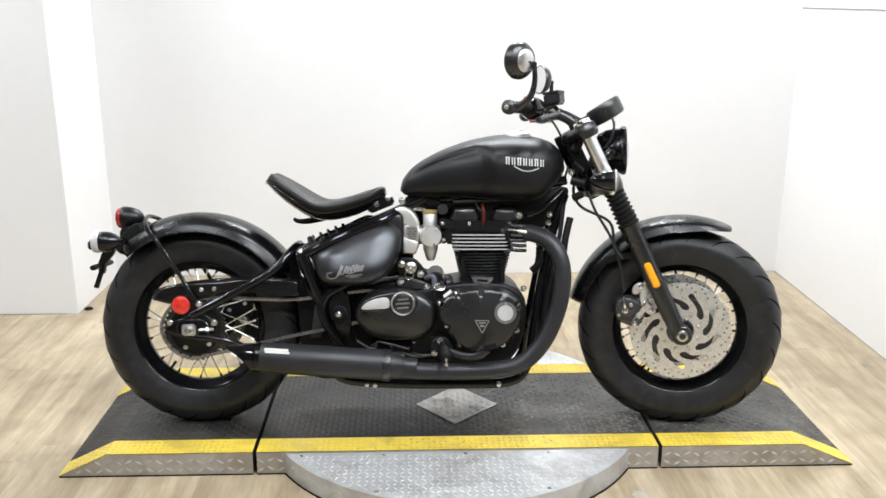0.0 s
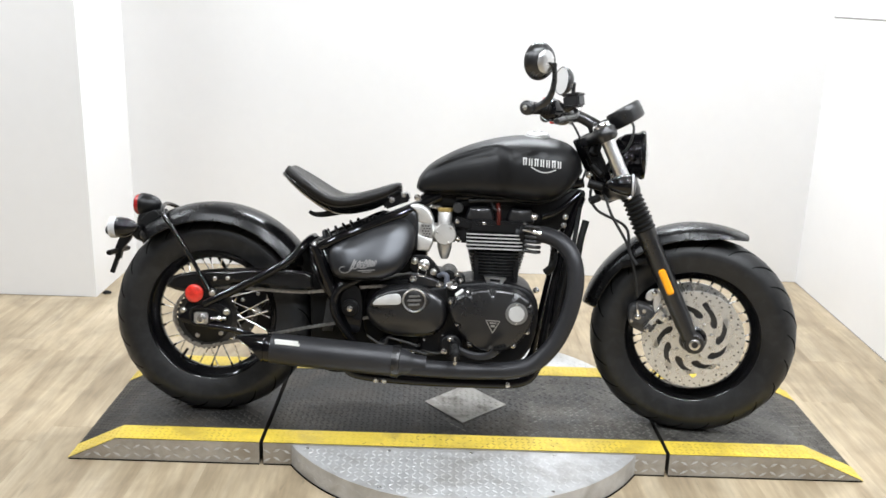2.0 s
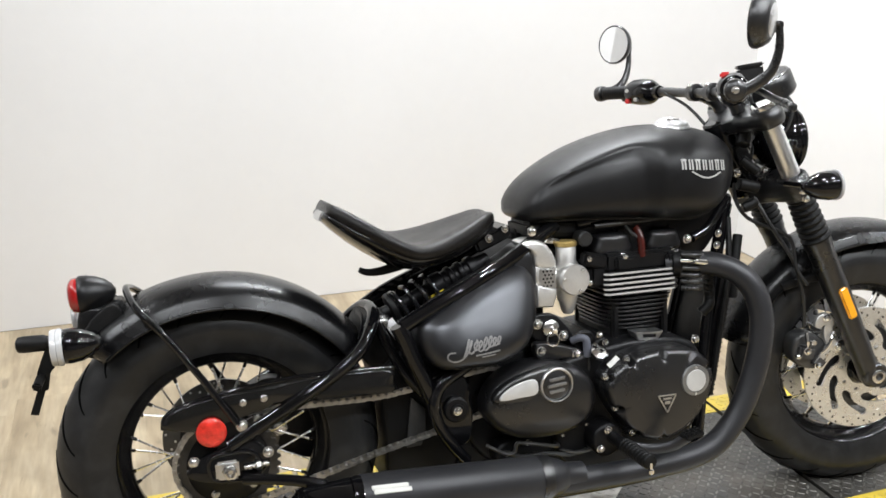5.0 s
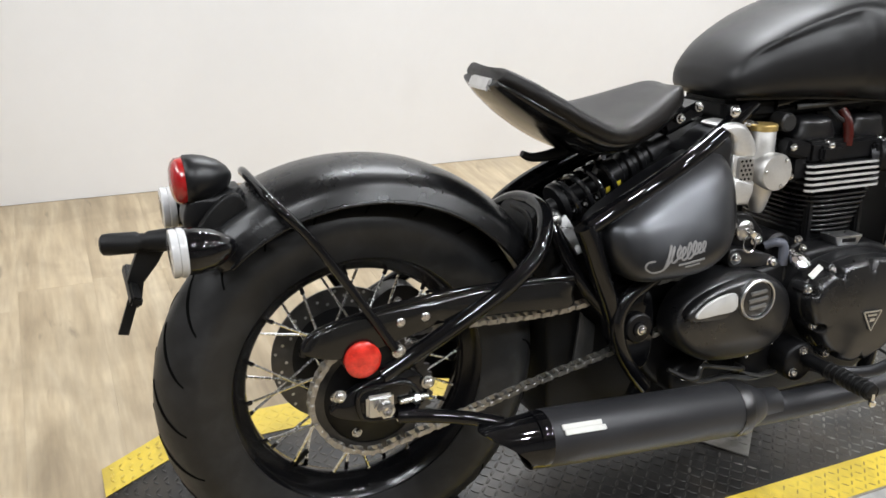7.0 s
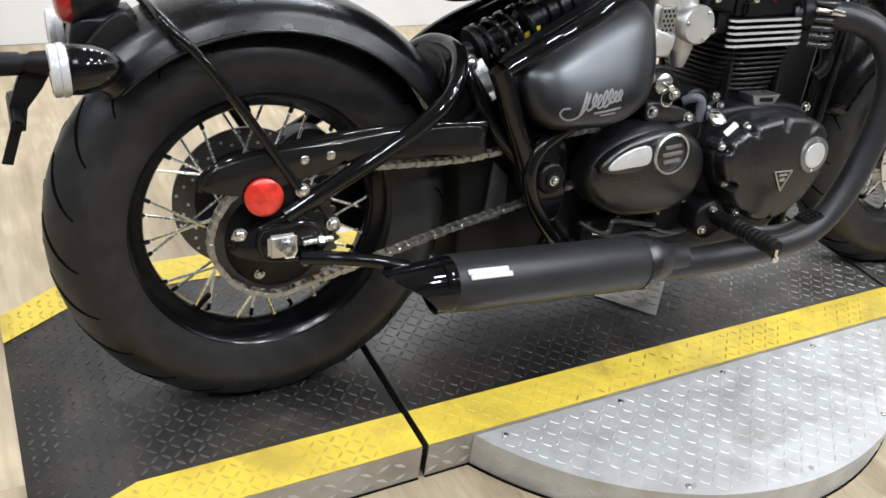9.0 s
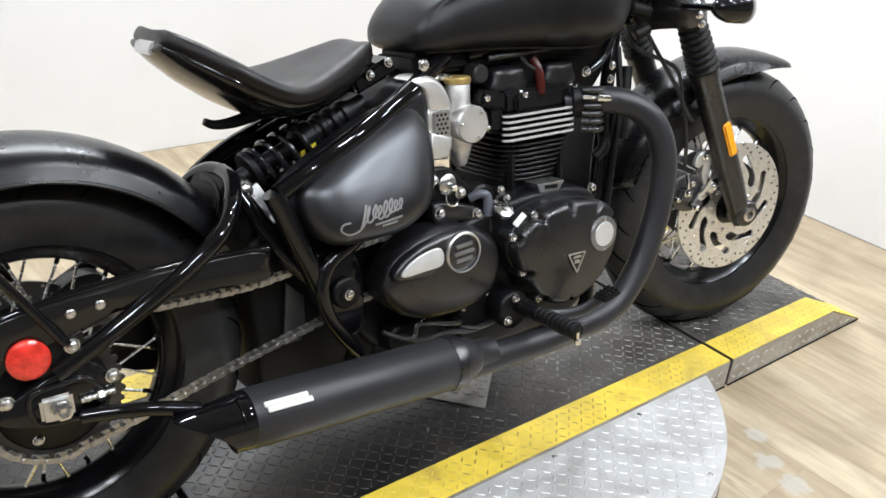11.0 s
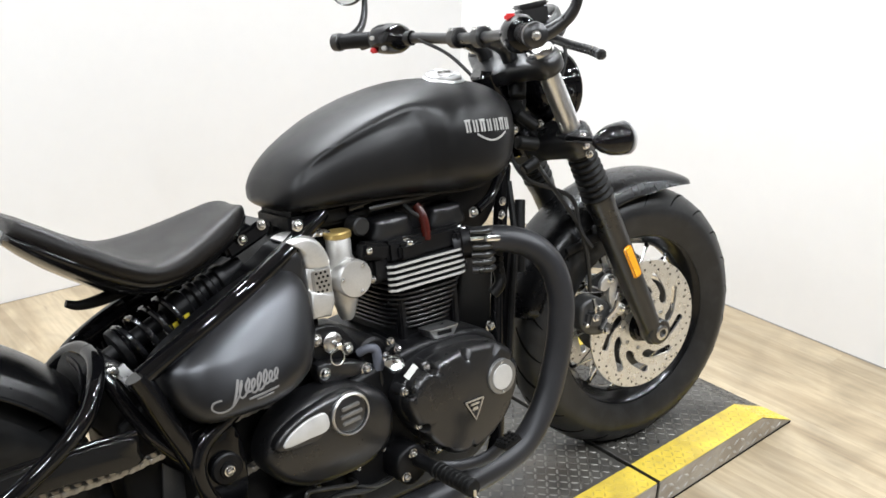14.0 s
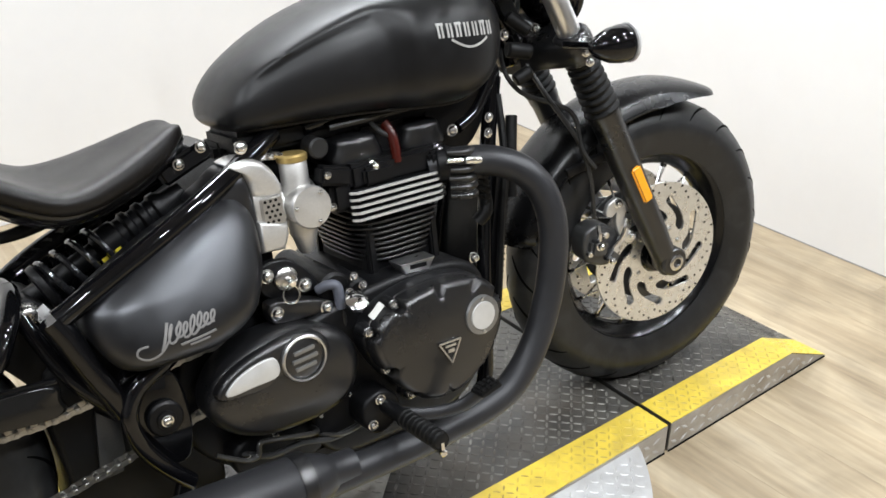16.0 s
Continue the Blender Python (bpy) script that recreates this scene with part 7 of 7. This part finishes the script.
        steer_part("caliper_piston_cap", bm, MAT_STEEL, cal, "bright caliper cap")
    bm = bm_new()
    tube(bm, [(0.672, s * 0.100, 0.424), (0.662, s * 0.106, 0.406), (0.654, s * 0.106, 0.390), (0.640, s * 0.100, 0.372)], 0.004, 8)
    steer_part("brake_pipe", bm, MAT_CHROME, cal, "bright curved brake pipe")
    # amber side reflector
    bm = bm_new()
    ra, rb = fork_at(0.466, y), fork_at(0.540, y)
    bar_mesh(bm, ra + Vector((0, s * 0.026, 0)), rb + Vector((0, s * 0.026, 0)), 0.022, 0.009, (0, s, 0))
    bmesh.ops.bevel(bm, geom=bm.edges[:], offset=0.004, segments=3, affect="EDGES")
    steer_part("fork_reflector", bm, MAT_AMBER, leg, "amber side reflector")

# axle
bm = bm_new()
cyl(bm, (FRONT.x, -0.12, FRONT.z), (FRONT.x, 0.12, FRONT.z), 0.011)
steer_part("front_axle", bm, MAT_STEEL, bike, "steel front axle")

# yokes
def yoke_mesh(z, h):
    """One smooth clamp plate, square to the fork legs, with a boss round each tube."""
    bm = bm_new()
    half = [(0.022, 0.0), (0.020, 0.055), (0.036, 0.090), (0.026, 0.128), (-0.012, 0.138), (-0.036, 0.112), (-0.058, 0.062), (-0.080, 0.030)]
    out = spline([Vector((x, y, 0)) for x, y in half] + [Vector((x, -y, 0)) for x, y in reversed(half[1:])], 5, closed=True)
    m = Matrix.Translation(fork_at(z, 0)) @ pose(0, 0, 0, 0, -RAKE, 0)
    rings(bm, [[m @ Vector((p.x * f, p.y * (1 - (1 - f) * 0.4), k * h)) for p in out] for f, k in ((0.86, -0.5), (0.98, -0.38), (1.0, 0.0), (0.98, 0.38), (0.86, 0.5))])
    for s in (-1, 1):
        p = fork_at(z, s * 0.104)
        cyl(bm, p - FORK_D * h * 0.6, p + FORK_D * h * 0.6, 0.0325, seg=28, edge=0.004)
    return bm


steer_part("top_yoke", yoke_mesh(0.932, 0.036), MAT_ENGINE, bike, "satin black top fork yoke", 55)
yoke = steer_part("lower_yoke", yoke_mesh(0.775, 0.048), MAT_ENGINE, bike, "satin black lower fork yoke", 55)
bolts("yoke_bolt", [fork_at(z, -0.138) + Vector((-0.004, 0, 0)) for z in (0.790, 0.770, 0.752)], (-0.35, -1, 0), 0.0065, 0.008, MAT_CHROME, yoke, "bright pinch bolt", STEER)

# headlight
bm = bm_new()
hm = axis_frame((0.591, 0.010, 0.867), (0.50, 0.010, 0.865))[0]
lathe(bm, [(0.070, -0.004), (0.072, 0.0), (0.072, 0.012), (0.069, 0.016), (0.0685, 0.030), (0.064, 0.056), (0.052, 0.078), (0.032, 0.092), (0.010, 0.098)], hm, 48)
lamp_ob = steer_part("headlight", bm, MAT_GLOSS, bike, "gloss black round headlight shell", 45)
bm = bm_new()
lathe(bm, [(0.070, -0.003), (0.067, -0.007), (0.050, -0.011), (0.026, -0.013), (0.006, -0.0135)], hm, 48)
steer_part("headlight_lens", bm, MAT_CLEAR, lamp_ob, "clear domed lens")
bm = bm_new()
lathe(bm, [(0.0725, -0.006), (0.0755, -0.002), (0.0755, 0.006), (0.0725, 0.010)], hm, 48)
steer_part("headlight_rim", bm, MAT_GLOSS, lamp_ob, "black headlight rim")
for s in (-1, 1):
    bm = bm_new()
    tube(bm, [(0.550, s * 0.070, 0.867), (0.525, s * 0.086, 0.845), (0.515, s * 0.096, 0.815)], 0.009, 10, flat=1.6)
    bolt_mesh(bm, (0.550, s * 0.076, 0.867), (0, s, 0), 0.010, 0.008)
    steer_part("headlight_bracket", bm, MAT_GLOSS, lamp_ob, "gloss black headlight bracket")

# instrument
bm = bm_new()
im = Matrix.Translation((0.5265, 0, 0.9935)) @ pose(0, 0, 0, 0, -31, 0)
lathe(bm, [(0.030, -0.036), (0.048, -0.034), (0.0535, -0.028), (0.0555, 0.0), (0.0560, 0.012), (0.052, 0.018)], im, 40)
clock = steer_part("instrument", bm, MAT_ENGINE, bike, "black round speedometer housing")
bm = bm_new()
lathe(bm, [(0.0515, 0.0170), (0.048, 0.0190), (0.010, 0.0200)], im, 40)
steer_part("instrument_glass", bm, MAT_GLOSS, clock, "dark instrument glass")
bm = bm_new()
tube(bm, [(0.520, 0, 0.975), (0.495, 0, 0.955), (0.47, 0, 0.945)], 0.014, 12)
steer_part("instrument_bracket", bm, MAT_ENGINE, clock)

# handlebar and controls
BARS = STEER @ Matrix.Translation((0.42, 0.010, 0.99)) @ Matrix.Rotation(radians(-3.4), 4, "X") @ Matrix.Translation((-0.42, 0, -0.99))


def bar_part(name, bm, mat, parent, label="", sharp=38):
    bm.transform(BARS)
    return part(name, bm, mat, parent, label, sharp)


half_bar = [(0.374, 0.0, 0.980), (0.373, 0.05, 0.980), (0.366, 0.11, 0.982), (0.350, 0.17, 0.985), (0.324, 0.24, 0.986), (0.292, 0.31, 0.986), (0.268, 0.360, 0.985)]
bm = bm_new()
tube(bm, [(x, -y, z) for x, y, z in reversed(half_bar)] + half_bar[1:], 0.0112, 14)
bar = bar_part("handlebar", bm, MAT_ENGINE, bike, "satin black flat handlebar")
for s in (1, -1):
    bm = bm_new()
    tube(bm, [(0.374, s * 0.045, 0.980), (0.400, s * 0.045, 0.972), (0.428, s * 0.043, 0.955), (0.440, s * 0.042, 0.930)], 0.016, 14)
    cyl(bm, (0.374, s * 0.045 - 0.015, 0.981), (0.374, s * 0.045 + 0.015, 0.981), 0.0205, seg=24, edge=0.004)
    riser = bar_part("bar_clamp", bm, MAT_ENGINE, bar, "black bar riser and clamp")
bolts("clamp_bolt", [(0.374 + dx, s * 0.045, 0.995) for s in (-1, 1) for dx in (-0.014, 0.014)], (0, 0, 1), 0.005, 0.006, MAT_STEEL, riser, "", BARS)
for s in (-1, 1):
    e0, e1 = Vector((0.306, s * 0.282, 0.987)), Vector((0.266, s * 0.364, 0.985))
    gm2, gl2 = axis_frame(e0, e1)
    prof = [(0.0165, 0)]
    for k in range(10):
        prof += [(0.0168, 0.004 + gl2 * k / 10.6), (0.0168, 0.0075 + gl2 * k / 10.6), (0.0155, 0.0085 + gl2 * k / 10.6)]
    prof += [(0.0168, gl2 - 0.003), (0.012, gl2)]
    bm = bm_new()
    lathe(bm, prof, gm2, 24)
    bar_part("grip", bm, MAT_SOFT, bar, "black rubber grip")
    bm = bm_new()
    dd = (e1 - e0).normalized()
    lathe(bm, [(0.015, 0), (0.0195, 0.003), (0.0205, 0.010), (0.0195, 0.020), (0.014, 0.025), (0.006, 0.026)], axis_frame(e1, e1 + dd)[0], 28)
    bar_part("bar_end", bm, MAT_ENGINE, bar, "black bar-end weight")
    bm = bm_new()
    bolt_mesh(bm, e1 + dd * 0.0255, dd, 0.006, 0.003)
    bar_part("bar_end_bolt", bm, MAT_STEEL, bar)
    # switch housing
    bm = bm_new()
    sm = axis_frame((0.307, s * 0.280, 0.986), (0.331, s * 0.222, 0.986))[0]
    wide = 1.35 if s > 0 else 1.0
    lathe(bm, [(r, h * wide) for r, h in ((0.018, 0.0), (0.027, 0.004), (0.032, 0.016), (0.033, 0.034), (0.031, 0.052), (0.024, 0.063), (0.017, 0.068))], sm, 28)
    cyl(bm, Vector((0.330, s * 0.224, 0.986)), Vector((0.346, s * 0.180, 0.985)), 0.016, seg=16)
    sw = bar_part("switch_housing", bm, MAT_GLOSS, bar, "black switch housing")
    bm = bm_new()
    box(bm, (0.020, 0.014, 0.012), Matrix.Translation((0.302, -0.250, 1.014) if s < 0 else (0.293, 0.256, 0.964)) @ pose(0, 0, 0, 0, 0, s * 28), 0.003)
    bar_part("switch_button", bm, MAT_REDSW, sw, "red switch button")
    for bx, by, bz in ((0.288, 0.250, 0.990), (0.300, 0.222, 0.968)) if s > 0 else ():
        bm = bm_new()
        box(bm, (0.012, 0.012, 0.009), Matrix.Translation((bx, by, bz)) @ pose(0, 0, 0, 0, 0, 28), 0.002)
        bar_part("switch_button", bm, MAT_CASTALU, sw, "pale grey switch button")
    # lever
    bm = bm_new()
    droop = 0.0 if s > 0 else 0.020
    tube(bm, [(0.385, s * 0.205, 0.988), (0.392, s * 0.240, 0.984 - droop * 0.4), (0.380, s * 0.300, 0.980 - droop * 0.75), (0.358, s * 0.385, 0.976 - droop), (0.346, s * 0.424, 0.970 - droop)], 0.0056, 10, flat=1.4)
    lathe(bm, [(0.004, -0.008), (0.0085, -0.004), (0.0085, 0.004), (0.004, 0.008)], Matrix.Translation((0.345, s * 0.427, 0.970 - droop)), 14)
    bar_part("lever", bm, MAT_ENGINE, bar, "black hand lever")
    # bar-end mirror on its curved arm, glass to the rear
    if s < 0:
        mc, joint, face = Vector((0.2885, -0.386, 1.131)), Vector((0.329, -0.386, 1.120)), Vector((-1, 0.88, 0.08)).normalized()
        stem = [(0.262, -0.352, 1.003), (0.285, -0.360, 1.008), (0.309, -0.372, 1.024), (0.3235, -0.381, 1.044), (0.331, -0.386, 1.080), joint]
    else:
        mc, joint, face = Vector((0.313, 0.430, 1.089)), Vector((0.3515, 0.4265, 1.078)), Vector((-1, -0.62, 0.08)).normalized()
        stem = [(0.272, 0.392, 0.966), (0.300, 0.400, 0.970), (0.330, 0.412, 0.988), (0.345, 0.420, 1.014), (0.351, 0.425, 1.045), joint]
    fm2 = axis_frame(mc, mc + face)[0]
    bm = bm_new()
    tube(bm, stem, (0.0105, 0.0050), 12, flat=1.25)
    tube(bm, [joint, mc - face * 0.022], 0.0048, 12, smooth=False)
    lathe(bm, [(0.003, -0.0085), (0.0068, -0.006), (0.0075, 0.0), (0.0068, 0.006), (0.003, 0.0085)], Matrix.Translation(joint), 16)
    arm = steer_part("mirror_arm", bm, MAT_ENGINE, bar, "black curved mirror arm")
    bm = bm_new()
    lathe(bm, [(0.030, -0.025), (0.040, -0.021), (0.0465, -0.012), (0.0510, -0.002), (0.0510, 0.005), (0.0490, 0.008), (0.0465, 0.006)], fm2, 40)
    steer_part("mirror_housing", bm, MAT_ENGINE, arm, "black round dished mirror housing")
    bm = bm_new()
    lathe(bm, [(0.006, -0.0290), (0.012, -0.0285), (0.028, -0.0268), (0.031, -0.0245)], fm2, 36)
    steer_part("mirror_back", bm, MAT_BRUSHED, arm, "bright metal mirror back")
    bm = bm_new()
    lathe(bm, [(0.0465, 0.003), (0.0465, 0.0062), (0.012, 0.0064)], fm2, 40)
    steer_part("mirror_glass", bm, MAT_MIRROR, arm, "round mirror glass")

# master cylinder reservoir, right-hand side
bm = bm_new()
rm = Matrix.Translation((0.378, -0.205, 1.014)) @ pose(0, 0, 0, 0, -8, -22)
box(bm, (0.050, 0.046, 0.034), rm, 0.005)
box(bm, (0.054, 0.050, 0.008), rm @ pose(0, 0, 0.018), 0.003)
cyl(bm, (0.345, -0.200, 0.990), (0.378, -0.195, 1.005), 0.014)
bar_part("brake_reservoir", bm, MAT_ENGINE, bar, "black square brake fluid reservoir")

# cables and hoses
for i, path in enumerate((
    [(0.385, -0.185, 1.000), (0.43, -0.10, 0.978), (0.475, -0.03, 0.945), (0.50, 0.0, 0.88), (0.48, -0.02, 0.78), (0.50, -0.07, 0.70), (0.56, -0.095, 0.60), (0.585, -0.10, 0.52), (0.600, -0.092, 0.44)],
    [(0.385, 0.20, 0.978), (0.44, 0.12, 0.955), (0.49, 0.06, 0.92), (0.49, 0.03, 0.84), (0.44, -0.03, 0.76), (0.46, -0.06, 0.70), (0.55, -0.085, 0.655), (0.565, -0.10, 0.585), (0.59, -0.108, 0.545)],
    [(0.345, 0.16, 0.972), (0.372, 0.09, 0.945), (0.400, 0.04, 0.90), (0.425, 0.0, 0.85), (0.41, -0.03, 0.78)],
    [(0.44, 0.02, 0.955), (0.52, -0.02, 0.985), (0.555, -0.055, 0.955), (0.545, -0.06, 0.90), (0.52, -0.05, 0.87)],
)):
    bm = bm_new()
    tube(bm, path, 0.0045 if i < 2 else 0.0038, 8, 6)
    steer_part("cable", bm, MAT_CABLE, bike, "black control cable")
bm = bm_new()
for p, q, r in (((0.43, -0.055, 0.83), (0.46, -0.075, 0.80), 0.012), ((0.42, -0.06, 0.775), (0.465, -0.07, 0.765), 0.014), ((0.445, -0.05, 0.90), (0.43, -0.06, 0.86), 0.016), ((0.455, -0.08, 0.735), (0.425, -0.07, 0.72), 0.012)):
    cyl(bm, p, q, r, seg=14, edge=0.003)
box(bm, (0.05, 0.08, 0.09), pose(0.450, 0, 0.83, 0, -RAKE, 0), 0.012)
box(bm, (0.05, 0.09, 0.05), pose(0.495, 0, 0.745, 0, -RAKE, 0), 0.010)
horn = part("headstock_harness", bm, MAT_SOFT, bike, "black wiring and horn round the headstock")
bolts("headstock_bolt", [(0.421, -0.055, 0.800), (0.499, -0.045, 0.799)], (0, -1, 0), 0.0085, 0.008, MAT_CHROME, horn, "bright bolt")


# ---- floor planks, last ----
def plank_mesh(w, length, gap):
    bm = bm_new()
    box(bm, (w - gap, length - gap, 0.004), pose(0, 0, 0.0), 0.0002)
    return bm


def planks():
    w, length, gap = 0.184, 1.22, 0.0002
    first = None
    rnd = random.Random(4)
    x = -4.2 + w / 2
    while x < 1.97:
        y = -5.2 - rnd.uniform(0.1, 1.1)
        far = 1.205 if x < -1.66 else 1.77
        while y < far:
            a, b = max(y, -5.195), min(y + length, far)
            spot = pose(x, (a + b) / 2, FLOOR - 0.002)
            if b - a < length - 0.001:
                part("plank", plank_mesh(w, b - a, gap), MAT_PLANK, floor).matrix_basis = spot
            elif first is None:
                first = part("plank", plank_mesh(w, length, gap), MAT_PLANK, floor)
                first.matrix_basis = spot
            else:
                again(first, spot, floor)
            y += length
        x += w


planks()
# the rest of the boards, beyond the side wall
vs, fs = [], []
for k in range(16):
    x = 2.06 + 0.184 * k
    i = len(vs)
    vs += [(x, -5.19, FLOOR), (x + 0.182, -5.19, FLOOR), (x + 0.182, 1.79, FLOOR), (x, 1.79, FLOOR)]
    fs.append((i, i + 1, i + 2, i + 3))
me = bpy.data.meshes.new("plank_rest")
me.from_pydata(vs, [], fs)
me.materials.append(MAT_PLANK)
rest = new("plank_rest", me)
rest.parent = floor
tagged(rest, "oak boards beyond the side wall", kind="stuff")
